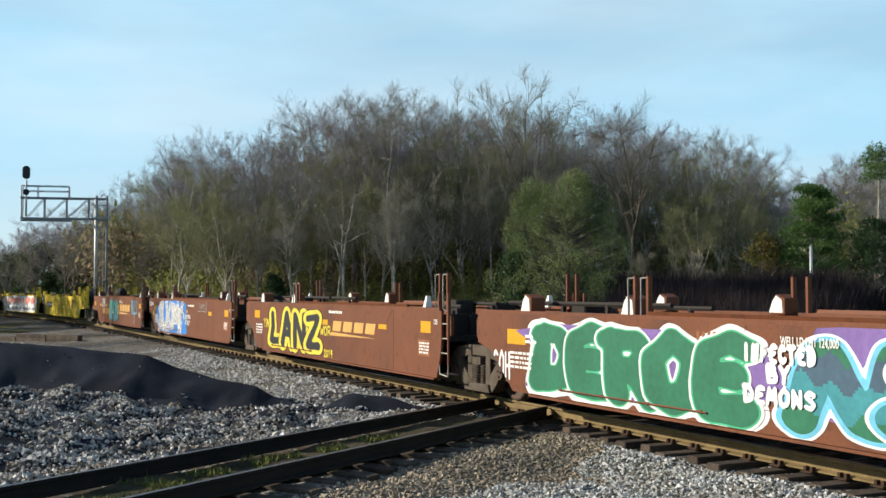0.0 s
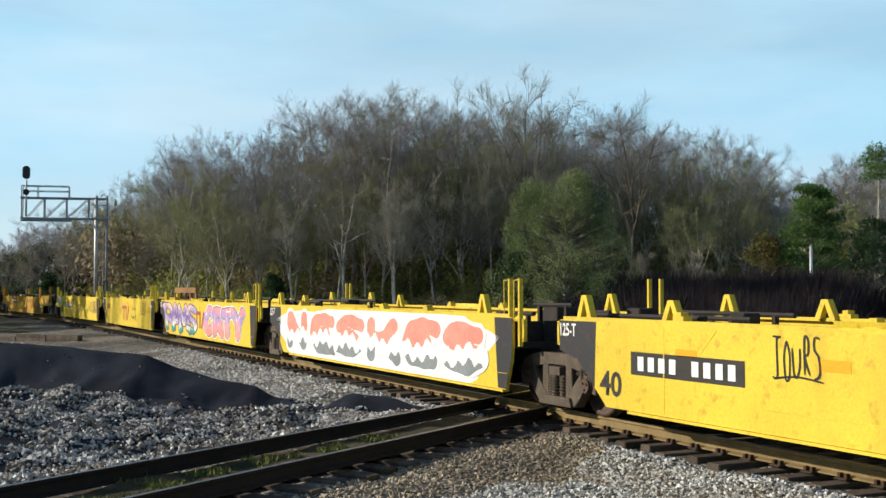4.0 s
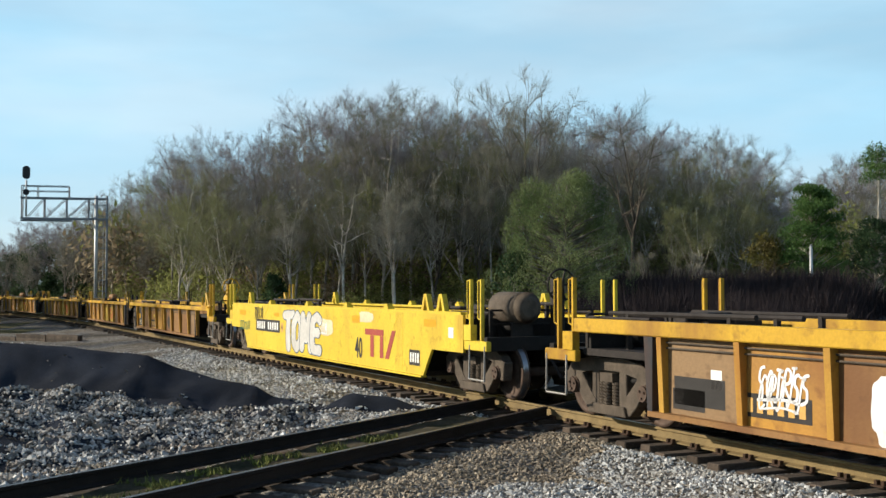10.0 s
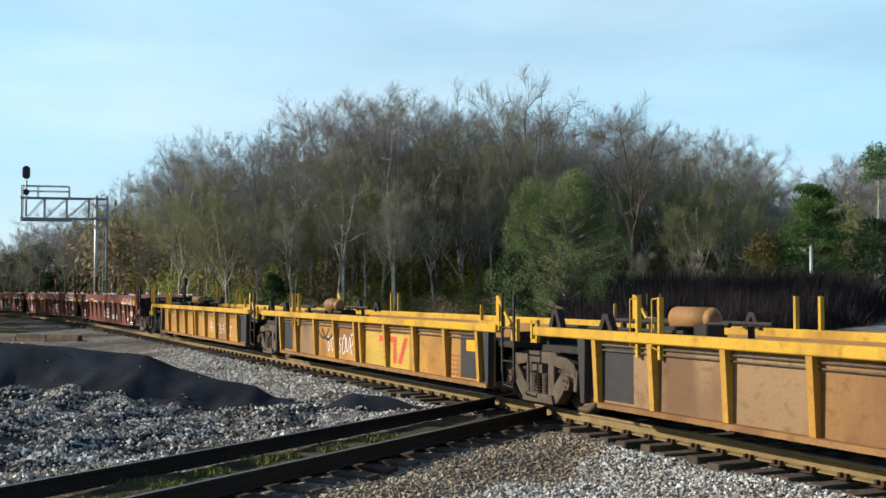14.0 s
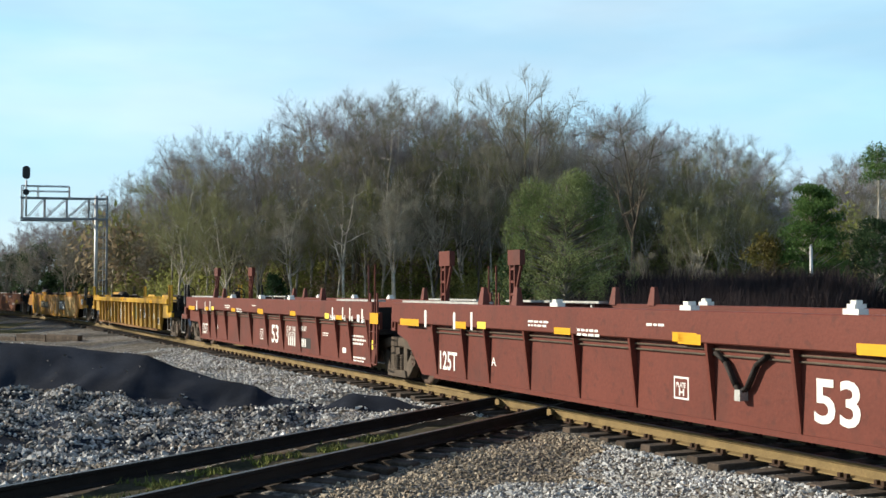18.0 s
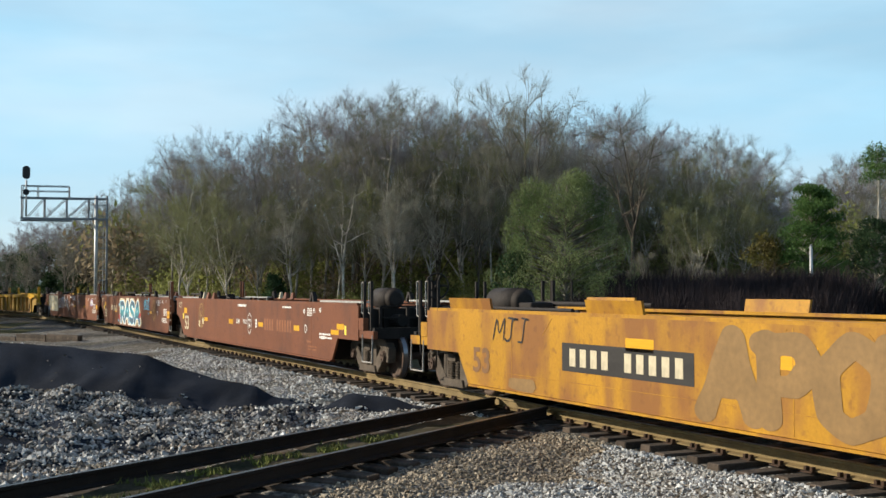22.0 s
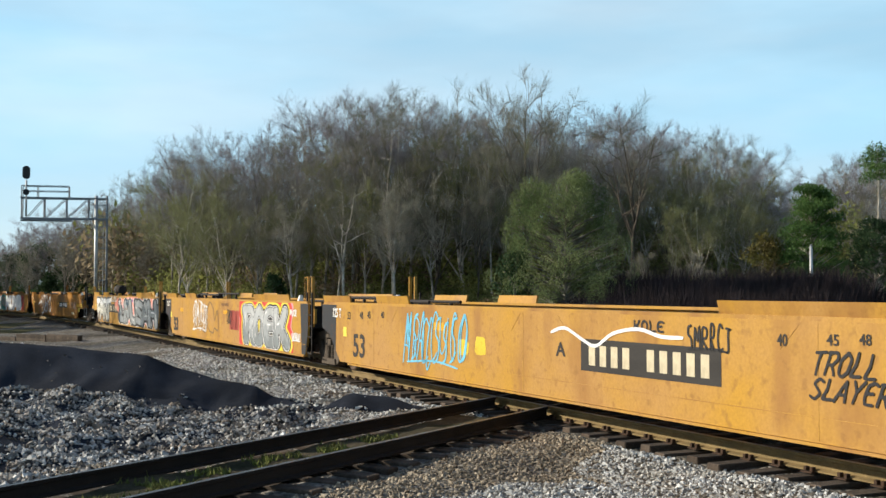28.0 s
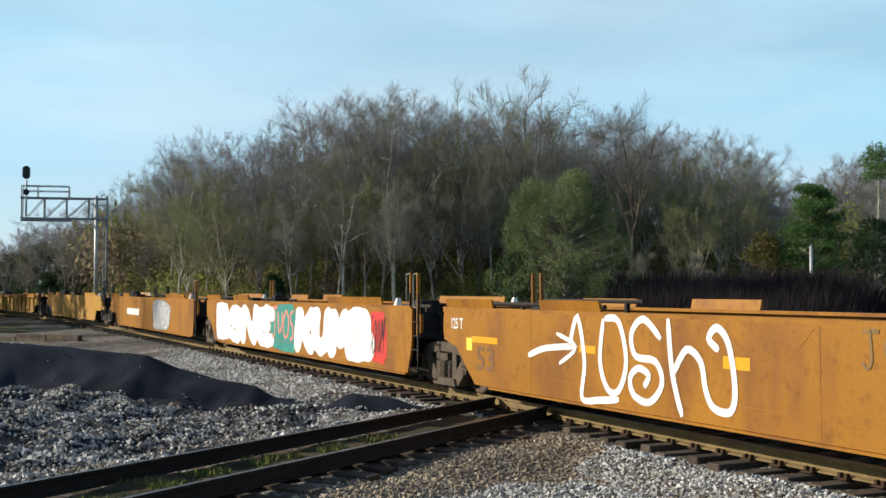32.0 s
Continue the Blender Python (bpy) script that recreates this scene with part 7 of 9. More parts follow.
T["R3"].plate(7.12, 1.28, 0.42, 0.1, M_REFL, 0)
T["R1"].plate(9.02, 1.31, 0.47, 0.23, M_REFL, 0)
T["R2"].plate(9.27, 1.31, 0.47, 0.23, M_REFL, 0)
T["R3"].plate(9.32, 1.31, 0.47, 0.23, M_REFL, 0)
T["R1"].plate(3.3, 1.31, 0.47, 0.12, M_REFL, 0)
T["R2"].plate(3.55, 1.31, 0.47, 0.12, M_REFL, 0)
T["R3"].plate(3.6, 1.31, 0.47, 0.12, M_REFL, 0)
T["R1"].plate(0.19, 1.32, 0.49, 0.12, M_REFL, 0)
T["R2"].plate(0.44, 1.32, 0.49, 0.12, M_REFL, 0)
T["R3"].plate(0.49, 1.32, 0.49, 0.12, M_REFL, 0)
T["R1"].plate(-8.58, 1.28, 0.93, 0.13, M_REFL, 0)
T["R2"].plate(-8.33, 1.28, 0.93, 0.13, M_REFL, 0)
T["R3"].plate(-8.28, 1.28, 0.93, 0.13, M_REFL, 0)
T["R1"].plate(-2.78, 1.3, 0.47, 0.1, M_REFL, 0)
T["R2"].plate(-2.53, 1.3, 0.47, 0.1, M_REFL, 0)
T["R3"].plate(-2.48, 1.3, 0.47, 0.1, M_REFL, 0)
T["R1"].plate(0.29, 1.3, 0.46, 0.13, M_REFL, 0)
T["R2"].plate(0.54, 1.3, 0.46, 0.13, M_REFL, 0)
T["R3"].plate(0.59, 1.3, 0.46, 0.13, M_REFL, 0)
T["R1"].plate(-6.29, 1.29, 0.47, 0.12, M_REFL, 0)
T["R2"].plate(-6.04, 1.29, 0.47, 0.12, M_REFL, 0)
T["R3"].plate(-5.99, 1.29, 0.47, 0.12, M_REFL, 0)
T["R1"].plate(-7.8, 1.37, 0.1, 0.32, M_WHITE, 0)
T["R2"].plate(-7.55, 1.37, 0.1, 0.32, M_WHITE, 0)
T["R3"].plate(-7.5, 1.37, 0.1, 0.32, M_WHITE, 0)
T["R1"].plate(-6.53, 1.36, 0.09, 0.3, M_WHITE, 0)
T["R2"].plate(-6.28, 1.36, 0.09, 0.3, M_WHITE, 0)
T["R3"].plate(-6.23, 1.36, 0.09, 0.3, M_WHITE, 0)
T["R1"].plate(-5.83, 1.37, 0.08, 0.31, M_WHITE, 0)
T["R2"].plate(-5.58, 1.37, 0.08, 0.31, M_WHITE, 0)
T["R3"].plate(-5.53, 1.37, 0.08, 0.31, M_WHITE, 0)
T["R1"].plate(-5.45, 1.31, 0.32, 0.12, M_LBL, 0)
T["R2"].plate(-5.2, 1.31, 0.32, 0.12, M_LBL, 0)
T["R3"].plate(-5.15, 1.31, 0.32, 0.12, M_LBL, 0)
T["R1"].plate(5.98, 1.3, 0.29, 0.13, M_LBL, 0)
T["R2"].plate(6.23, 1.3, 0.29, 0.13, M_LBL, 0)
T["R3"].plate(6.28, 1.3, 0.29, 0.13, M_LBL, 0)
T["R1"].plate(8.55, 0.73, 0.2, 0.2, M_LBL, 0, inset=0.13)
T["R2"].plate(8.8, 0.73, 0.2, 0.2, M_LBL, 0, inset=0.13)
T["R3"].plate(8.85, 0.73, 0.2, 0.2, M_LBL, 0, inset=0.13)
T["R1"].plate(6.83, 0.53, 0.24, 0.12, M_WHITE, 0, inset=0.13)
T["R2"].plate(7.08, 0.53, 0.24, 0.12, M_WHITE, 0, inset=0.13)
T["R3"].plate(7.13, 0.53, 0.24, 0.12, M_WHITE, 0, inset=0.13)
T["R1"].plate(8.08, 1.29, 0.16, 0.16, M_WHITE, 0)
T["R2"].plate(8.33, 1.29, 0.16, 0.16, M_WHITE, 0)
T["R3"].plate(8.38, 1.29, 0.16, 0.16, M_WHITE, 0)
T["R1"].bars(7.76, 0.8, 0.88, 0.25, 3, M_WHITE, 1.5, inset=0.13, seed=302)
T["R2"].bars(8.01, 0.8, 0.88, 0.25, 3, M_WHITE, 1.5, inset=0.13, seed=302)
T["R3"].bars(8.06, 0.8, 0.88, 0.25, 3, M_WHITE, 1.5, inset=0.13, seed=302)
T["R1"].bars(7.81, 0.37, 0.73, 0.15, 2, M_WHITE, 1.5, inset=0.13, seed=305)
T["R2"].bars(8.06, 0.37, 0.73, 0.15, 2, M_WHITE, 1.5, inset=0.13, seed=305)
T["R3"].bars(8.11, 0.37, 0.73, 0.15, 2, M_WHITE, 1.5, inset=0.13, seed=305)
T["R1"].bars(-3.49, 1.39, 0.64, 0.12, 2, M_WHITE, 1.5, inset=0, seed=308)
T["R2"].bars(-3.24, 1.39, 0.64, 0.12, 2, M_WHITE, 1.5, inset=0, seed=308)
T["R3"].bars(-3.19, 1.39, 0.64, 0.12, 2, M_WHITE, 1.5, inset=0, seed=308)
T["R1"].bars(-2.03, 1.3, 0.64, 0.13, 2, M_WHITE, 1.5, inset=0, seed=311)
T["R2"].bars(-1.78, 1.3, 0.64, 0.13, 2, M_WHITE, 1.5, inset=0, seed=311)
T["R3"].bars(-1.73, 1.3, 0.64, 0.13, 2, M_WHITE, 1.5, inset=0, seed=311)
T["R1"].bars(5.51, 0.85, 0.41, 0.11, 2, M_WHITE, 1.5, inset=0.13, seed=314)
T["R2"].bars(5.76, 0.85, 0.41, 0.11, 2, M_WHITE, 1.5, inset=0.13, seed=314)
T["R3"].bars(5.81, 0.85, 0.41, 0.11, 2, M_WHITE, 1.5, inset=0.13, seed=314)
T["R1"].bars(-0.42, 1.46, 0.39, 0.06, 1, M_WHITE, 1.5, inset=0, seed=317)
T["R2"].bars(-0.17, 1.46, 0.39, 0.06, 1, M_WHITE, 1.5, inset=0, seed=317)
T["R3"].bars(-0.12, 1.46, 0.39, 0.06, 1, M_WHITE, 1.5, inset=0, seed=317)
T["R1"].plate(-0.05, 0.66, 0.31, 0.29, M_WHITE, 0, inset=0.13)
T["R2"].plate(0.2, 0.66, 0.31, 0.29, M_WHITE, 0, inset=0.13)
T["R3"].plate(0.25, 0.66, 0.31, 0.29, M_WHITE, 0, inset=0.13)
T["R1"].plate(-0.05, 0.66, 0.26, 0.24, M_RED, 0.6, inset=0.13)
T["R2"].plate(0.2, 0.66, 0.26, 0.24, M_RED, 0.6, inset=0.13)
T["R3"].plate(0.25, 0.66, 0.26, 0.24, M_RED, 0.6, inset=0.13)
T["R1"].text("PLATE", -0.05, 0.7, 0.09, M_WHITE, 2, offset=0.002, inset=0.13, sx=0.78)
T["R2"].text("PLATE", 0.2, 0.7, 0.09, M_WHITE, 2, offset=0.002, inset=0.13, sx=0.78)
T["R3"].text("PLATE", 0.25, 0.7, 0.09, M_WHITE, 2, offset=0.002, inset=0.13, sx=0.78)
T["R1"].text("H", -0.04, 0.61, 0.13, M_WHITE, 2, offset=0.003, inset=0.13, sx=1.28)
T["R2"].text("H", 0.21, 0.61, 0.13, M_WHITE, 2, offset=0.003, inset=0.13, sx=1.28)
T["R3"].text("H", 0.26, 0.61, 0.13, M_WHITE, 2, offset=0.003, inset=0.13, sx=1.28)
T["R1"].text("A", -5.24, 0.7, 0.2, M_WHITE, 2, offset=0.004, inset=0.13, sx=1.17)
T["R2"].text("A", -4.99, 0.7, 0.2, M_WHITE, 2, offset=0.004, inset=0.13, sx=1.17)
T["R3"].text("A", -4.94, 0.7, 0.2, M_WHITE, 2, offset=0.004, inset=0.13, sx=1.17)
T["R1"].number_bars(2.82, 0.57, 0.68, 0.23, M_WHITE, 4, 1.5, inset=0.13)
T["R1"].plate(3.93, 0.57, 0.92, 0.26, M_INK, 0, inset=0.13)
T["R1"].number_bars(3.77, 0.57, 0.51, 0.2, M_WHITE, 4, 1.5, inset=0.13)
T["R3"].number_bars(3.12, 0.57, 0.68, 0.23, M_WHITE, 4, 1.5, inset=0.13)
T["R3"].plate(4.23, 0.57, 0.92, 0.26, M_INK, 0, inset=0.13)
T["R3"].number_bars(4.07, 0.57, 0.51, 0.2, M_WHITE, 4, 1.5, inset=0.13)
T["R3"].text("LD LMT 116,80", 3.05, 0.9, 0.17, M_WHITE, 2, offset=0.003, inset=0.13, sx=0.72)
T["R3"].text("LT WT 137,50", 3.05, 0.75, 0.17, M_WHITE, 2, offset=0.003, inset=0.13, sx=0.78)
T["R3"].text("PER UNIT", 4.12, 0.93, 0.16, M_WHITE, 2, offset=0.003, inset=0.13, sx=0.78)
T["W"].plate(4.29, 0.88, 1.59, 0.46, M_INK, 0, inset=0.13)
T["W"].logo(4.3, 0.88, 1.47, 0.34, M_WHITE, 1.5, inset=0.13, n=3)
T["W"].text("53", 5.76, 0.96, 0.47, M_INK, 2, offset=0.009, inset=0.13, sx=0.85)
T["W"].plate(6.87, 0.81, 0.55, 0.22, M_CREAM, 0, inset=0.13)
T["W"].plate(7.66, 0.64, 0.46, 0.28, M_WHITE, 0, inset=0.13)
T["W"].plate(7.66, 0.64, 0.36, 0.22, M_INK, 0.6, inset=0.13)
T["W"].plate(8.11, 0.61, 0.17, 0.24, M_CREAM, 0, inset=0.13)
T["W"].blob(1.7, 0.98, 0.82, 0.57, SPRAY["olive"], 0.4, 351, inset=0.13)
T["W"].blob(2.66, 0.91, 0.67, 0.7, SPRAY["moss"], 0.4, 352, inset=0.13)
T["W"].plate(1.81, 0.84, 0.57, 0.19, M_YEL, 1, inset=0.13)
T["W"].plate(-0.41, 1.48, 1.07, 0.15, M_REFL, 0)
T["W"].plate(6.58, 1.43, 0.68, 0.11, M_REFL, 0)
T["W"].text("40", 6.08, 0.96, 0.17, M_INK, 2, offset=0.003, inset=0.13, sx=0.93)
T["W"].text("20", 6.08, 1.1, 0.17, M_INK, 2, offset=0.003, inset=0.13, sx=0.93)
T["W"].text("48", 7.53, 1.14, 0.17, M_INK, 2, offset=0.003, inset=0.13, sx=1.03)
T["W"].plate(-5.73, 0.92, 0.47, 0.23, M_INK, 0, inset=0.13)
T["W"].number_bars(-4.89, 0.93, 0.73, 0.23, M_CREAM, 6, 1.5, inset=0.13)
T["W"].scrawl(-1.88, 0.75, 0.77, 0.87, SPRAY["white"], 0.04, 361, 6, 0.13, 3)
T["W"].blob(-3.02, 0.87, 0.42, 0.35, M_YEL, 1, 362, inset=0.13)
T["W"].blob(-0.96, 0.98, 0.2, 0.51, SPRAY["silver"], 1, 363, inset=0.13)
T["W"].number_bars(0.18, 1.47, 0.87, 0.1, M_FADEINK, 9, 1.5, inset=0)
T["W"].plate(-0.76, 1.45, 0.48, 0.11, M_REFL, 0)
T["W"].plate(-3.92, 1.44, 0.63, 0.1, M_REFL, 0)
T["W"].scrawl(-3.88, 1.02, 0.56, 0.3, SPRAY["navy"], 0.03, 367, 5, 0.13, 3)
T["W"].scrawl(-1.07, 0.89, 1.53, 0.7, SPRAY["cream"], 0.03, 368, 5, 0.13, 3)
T["W"].plate(-4.49, 0.78, 0.65, 0.37, M_CREAM, 0, inset=0.13)
T["V"].plate(-3.33, 0.92, 3.17, 0.42, M_INK, 0, inset=0)
T["V"].number_bars(-3.33, 0.92, 2.85, 0.26, M_CREAM, 10, 1.5, inset=0)
T["V"].plate(3.01, 0.95, 2.47, 0.58, M_INK, 0)
T["V"].logo(3.06, 0.93, 2.17, 0.46, M_WHITE, 1.5, inset=0, n=3)
T["V"].graf("REKS", 5.9, 0.9, 3.2, 1.28, 0.12, ((0.02, "tan"),), ("sand",), (), 374, 2.0, lap=1.3)
T["V"].graf("APOR", 0.4, 0.92, 3.9, 1.25, 0.13, (), ("olive",), (), 375, 1.0, lap=1.3)
T["V"].text("53", -7.58, 0.72, 0.59, M_FADEINK, 2, offset=0.012, inset=0, sx=1.16)
T["V"].text("53", 7.94, 1.39, 0.14, M_INK, 2, offset=0.003, inset=0, sx=1.25)
T["V"].plate(9.53, 1.21, 0.58, 0.3, M_WHITE, 0)
T["V"].plate(9.53, 1.21, 0.5, 0.24, M_INK, 0.6)
T["V"].number_bars(9.53, 1.21, 0.44, 0.21, M_WHITE, 4, 1.5, inset=0)
T["V"].plate(2.27, 1.45, 0.44, 0.14, M_REFL, 0)
T["V"].plate(3.05, 1.33, 0.7, 0.15, M_REFL, 0)
T["V"].plate(5.99, 1.14, 0.64, 0.15, M_REFL, 0)
T["V"].plate(-0.12, 1.16, 0.73, 0.27, M_REFL, 0)
T["V"].scrawl(-6.49, 1.28, 1.21, 0.4, SPRAY["black"], 0.035, 385, 3, 0, 3)
T["V"].plate(-2.92, 1.17, 0.65, 0.18, M_REFL, 0)
T["V"].plate(0.06, 1.18, 0.66, 0.23, M_REFL, 0)
T["V"].blob(-6.15, 0.4, 0.87, 0.21, SPRAY["olive"], 1, 388, inset=0)
T["S1"].text("125T", -8.91, 1.37, 0.27, M_CREAM, 2, offset=0.005, inset=0, sx=0.91)
T["S1"].text("53", -7.82, 0.75, 0.67, M_CREAM, 2, offset=0.013, inset=0, sx=1.02)
T["S1"].plate(-8.07, 1.17, 0.46, 0.2, M_REFL, 0)
T["S1"].plate(-4.86, 0.93, 0.48, 0.12, M_REFL, 0)
T["S1"].plate(-1.5, 0.94, 0.46, 0.15, M_REFL, 0)
T["S1"].plate(-8.42, 0.97, 0.19, 0.21, M_LBL, 0)
T["S1"].emblem(-5.53, 1.04, 0.4, 0.42)
T["S1"].blob(-5.29, 0.86, 0.29, 0.19, SPRAY["cream"], 1, 396, inset=0)
T["S1"].blob(-5.82, 0.77, 0.23, 0.22, SPRAY["cream"], 1, 397, inset=0)
T["S1"].plate(-1.55, 0.95, 0.47, 0.13, M_REFL, 0)
T["S1"].plate(5.14, 0.94, 0.46, 0.13, M_REFL, 0)
T["S1"].plate(1.81, 0.94, 0.46, 0.12, M_REFL, 0)
T["S1"].text("B", 1.36, 0.96, 0.34, M_WHITE, 2, offset=0.007, inset=0, sx=0.93)
T["S1"].number_bars(3.46, 0.96, 2.61, 0.31, M_GHOST, 11, 1.5, inset=0)
T["S1"].text("PLATE", 0.63, 1.03, 0.1, M_WHITE, 2, offset=0.002, inset=0, sx=0.93)
T["S1"].text("H", 0.63, 0.88, 0.19, M_WHITE, 2, offset=0.004, inset=0, sx=1.23)
T["S1"].ring(0.64, 0.94, 0.21, 0.3)
T["S1"].ring(5.9, 0.95, 0.1, 0.1)
T["S1"].bars(-0.22, 1.45, 0.92, 0.13, 1, M_WHITE, 1.5, inset=0, seed=407)
T["S1"].text("LD LMT", -0.66, 0.97, 0.16, M_WHITE, 2, offset=0.003, inset=0, sx=0.75)
T["S1"].text("PER UNIT", 0.12, 0.98, 0.16, M_WHITE, 2, offset=0.003, inset=0, sx=0.6)
T["S1"].bars(6.2, 1.37, 0.35, 0.21, 4, M_WHITE, 1.5, inset=0, seed=410)
T["S1"].text("40", 5.78, 1.38, 0.17, M_WHITE, 2, offset=0.003, inset=0, sx=0.98)
T["S1"].text("45", 6.56, 1.41, 0.16, M_WHITE, 2, offset=0.003, inset=0, sx=0.99)
T["S1"].text("48", 7.01, 1.43, 0.16, M_WHITE, 2, offset=0.003, inset=0, sx=0.94)
T["S1"].bars(6.43, 0.49, 0.63, 0.14, 2, M_GHOST, 1.5, inset=0, seed=414)
T["S1"].bars(4.32, 1.46, 0.79, 0.08, 1, M_WHITE, 1.5, inset=0, seed=415)
T["S1"].bars(7.25, 0.78, 0.28, 0.1, 2, M_WHITE, 1.5, inset=0, seed=416)
T["S1"].bars(6.16, 0.64, 0.3, 0.1, 1, M_GHOST, 1.5, inset=0, seed=417)
T["S1"].plate(8.06, 0.93, 0.54, 0.11, M_REFL, 0)
T["S1"].plate(8.44, 1.07, 0.49, 0.13, M_REFL, 0)
T["S1"].bars(7.4, 0.82, 0.87, 0.16, 2, M_WHITE, 1.5, inset=0, seed=420)
T["S1"].plate(8.78, 1.0, 0.13, 0.21, M_LBL, 0)
T["S2"].graf("RASA", -0.12, 0.9, 5.3, 1.26, 0.105, ((0.075, "white"), (0.028, "sky")), ("navy", "aqua", "navy"), ((0.15, "cream"),), 422, 1.6, lap=1.25, foot=0.15)
T["S2"].plate(5.03, 0.97, 0.47, 0.11, M_REFL, 0)
T["S2"].plate(8.67, 1.02, 0.48, 0.12, M_REFL, 0)
T["S2"].plate(8.67, 0.87, 0.48, 0.12, M_REFL, 0)
T["S2"].plate(-4.08, 0.91, 0.63, 0.14, M_REFL, 0)
T["S2"].scrawl(4.08, 1.3, 1.2, 0.46, SPRAY["sky"], 0.045, 427, 7, 0, 3)
T["S2"].stroke([(0.00, 0.00), (-0.28, -0.39), (0.03, -0.34)], 4.72, 1.29, 0.03, SPRAY["sky"], 3)
T["S2"].emblem(5.75, 1.07, 0.42, 0.42)
T["S2"].text("40", 6.35, 1.41, 0.2, M_WHITE, 2, offset=0.004, inset=0, sx=0.67)
T["S2"].text("45", 7.1, 1.43, 0.19, M_WHITE, 2, offset=0.004, inset=0, sx=0.75)
T["S2"].text("48", 7.57, 1.44, 0.19, M_WHITE, 2, offset=0.004, inset=0, sx=0.83)
T["S2"].text("53", 8.34, 1.47, 0.17, M_WHITE, 2, offset=0.003, inset=0, sx=0.88)
T["S2"].bars(8.08, 1.03, 0.64, 0.29, 5, M_WHITE, 1.5, inset=0, seed=434)
T["S2"].bars(7.93, 0.71, 1.01, 0.19, 3, M_WHITE, 1.5, inset=0, seed=435)
T["S2"].bars(6.76, 1.38, 0.38, 0.23, 4, M_WHITE, 1.5, inset=0, seed=436)
T["S2"].number_bars(-4.66, 1.03, 1.88, 0.28, M_CREAM, 11, 1.5, inset=0)
T["S2"].text("53", -7.3, 0.74, 0.54, M_CREAM, 2, offset=0.011, inset=0, sx=1.23)
T["S2"].text("125T", -8.37, 1.4, 0.23, M_CREAM, 2, offset=0.005, inset=0, sx=1.12)
T["S2"].plate(-7.53, 1.19, 0.47, 0.2, M_REFL, 0)
T["S2"].plate(-4.12, 0.88, 0.52, 0.11, M_REFL, 0)
T["S2"].plate(-7.91, 1.01, 0.21, 0.21, M_LBL, 0)
T["S2"].scrawl(-2.95, 0.6, 0.41, 0.32, SPRAY["red"], 0.04, 443, 4, 0, 6)
T["S2"].scrawl(2.54, 0.81, 0.48, 0.21, SPRAY["red"], 0.04, 444, 4, 0, 6)
T["S2"].bars(0.38, 1.48, 0.9, 0.09, 1, M_WHITE, 1.5, inset=0, seed=445)
T["S2"].blob(-3.09, 1.21, 0.26, 0.14, SPRAY["sky"], 1, 446, inset=0)
T["S2"].blob(-3.25, 0.45, 0.33, 0.11, SPRAY["sky"], 1, 447, inset=0)
T["S2"].ring(6.47, 0.97, 0.1, 0.1)
T["S3"].graf("PEAR", -6.02, 1.04, 3.5, 1.0, 0.12, ((0.03, "white"),), ("cream",), ((0.12, "cream"),), 449, 1.4, lap=1.2)
T["S3"].scrawl(-3.35, 1.14, 1.07, 0.7, SPRAY["white"], 0.04, 450, 5, 0, 3)
T["S3"].scrawl(-1.86, 1.15, 1.22, 0.72, SPRAY["white"], 0.04, 451, 6, 0, 3)
T["S3"].scrawl(-0.74, 1.14, 0.77, 0.71, SPRAY["white"], 0.035, 452, 4, 0, 3)
T["S3"].plate(-1.3, 0.96, 0.52, 0.11, M_REFL, 0)
T["S3"].plate(2.03, 0.95, 0.47, 0.1, M_REFL, 0)
T["S3"].plate(5.35, 0.96, 0.52, 0.11, M_REFL, 0)
T["S3"].plate(9.01, 0.97, 0.46, 0.22, M_REFL, 0)
T["S3"].plate(-8.36, 1.04, 0.59, 0.18, M_REFL, 0)
T["S3"].blob(6.05, 1.06, 0.88, 0.85, M_GHOST, 0.4, 458, inset=0)
T["S3"].scrawl(3.32, 1.22, 1.22, 0.66, SPRAY["grey"], 0.06, 459, 3, 0, 3)
T["S3"].blob(7.58, 1.19, 0.79, 0.37, SPRAY["lilac"], 1, 460, inset=0)
T["S3"].scrawl(7.58, 1.19, 0.68, 0.25, SPRAY["white"], 0.06, 461, 5, 0, 5)
T["S3"].scrawl(1.84, 1.41, 0.98, 0.23, SPRAY["white"], 0.035, 462, 5, 0, 3)
T["S3"].bars(8.38, 1.01, 0.56, 0.28, 4, M_WHITE, 1.5, inset=0, seed=463)
T["S3"].bars(8.3, 0.73, 0.96, 0.21, 3, M_WHITE, 1.5, inset=0, seed=464)
T["S3"].text("A", 1.07, 1.06, 0.26, M_WHITE, 2, offset=0.005, inset=0, sx=1.6)
T["S3"].text("40", 6.64, 1.38, 0.17, M_WHITE, 2, offset=0.003, inset=0, sx=0.98)
T["S3"].text("45", 7.44, 1.4, 0.16, M_WHITE, 2, offset=0.003, inset=0, sx=1.09)
T["S3"].text("48", 7.88, 1.41, 0.16, M_WHITE, 2, offset=0.003, inset=0, sx=0.94)
T["S3"].text("53", 8.63, 1.44, 0.14, M_WHITE, 2, offset=0.003, inset=0, sx=1.01)
T["S3"].ring(-0.04, 0.96, 0.2, 0.3)
T["S3"].number_bars(0.75, 1.47, 0.85, 0.11, M_WHITE, 10, 1.5, inset=0)
T["S3"].text("LD LMT", 0.59, 0.97, 0.13, M_WHITE, 2, offset=0.003, inset=0, sx=0.79)
T["S3"].text("PER UNIT", 1.5, 1.0, 0.13, M_WHITE, 2, offset=0.003, inset=0, sx=0.64)
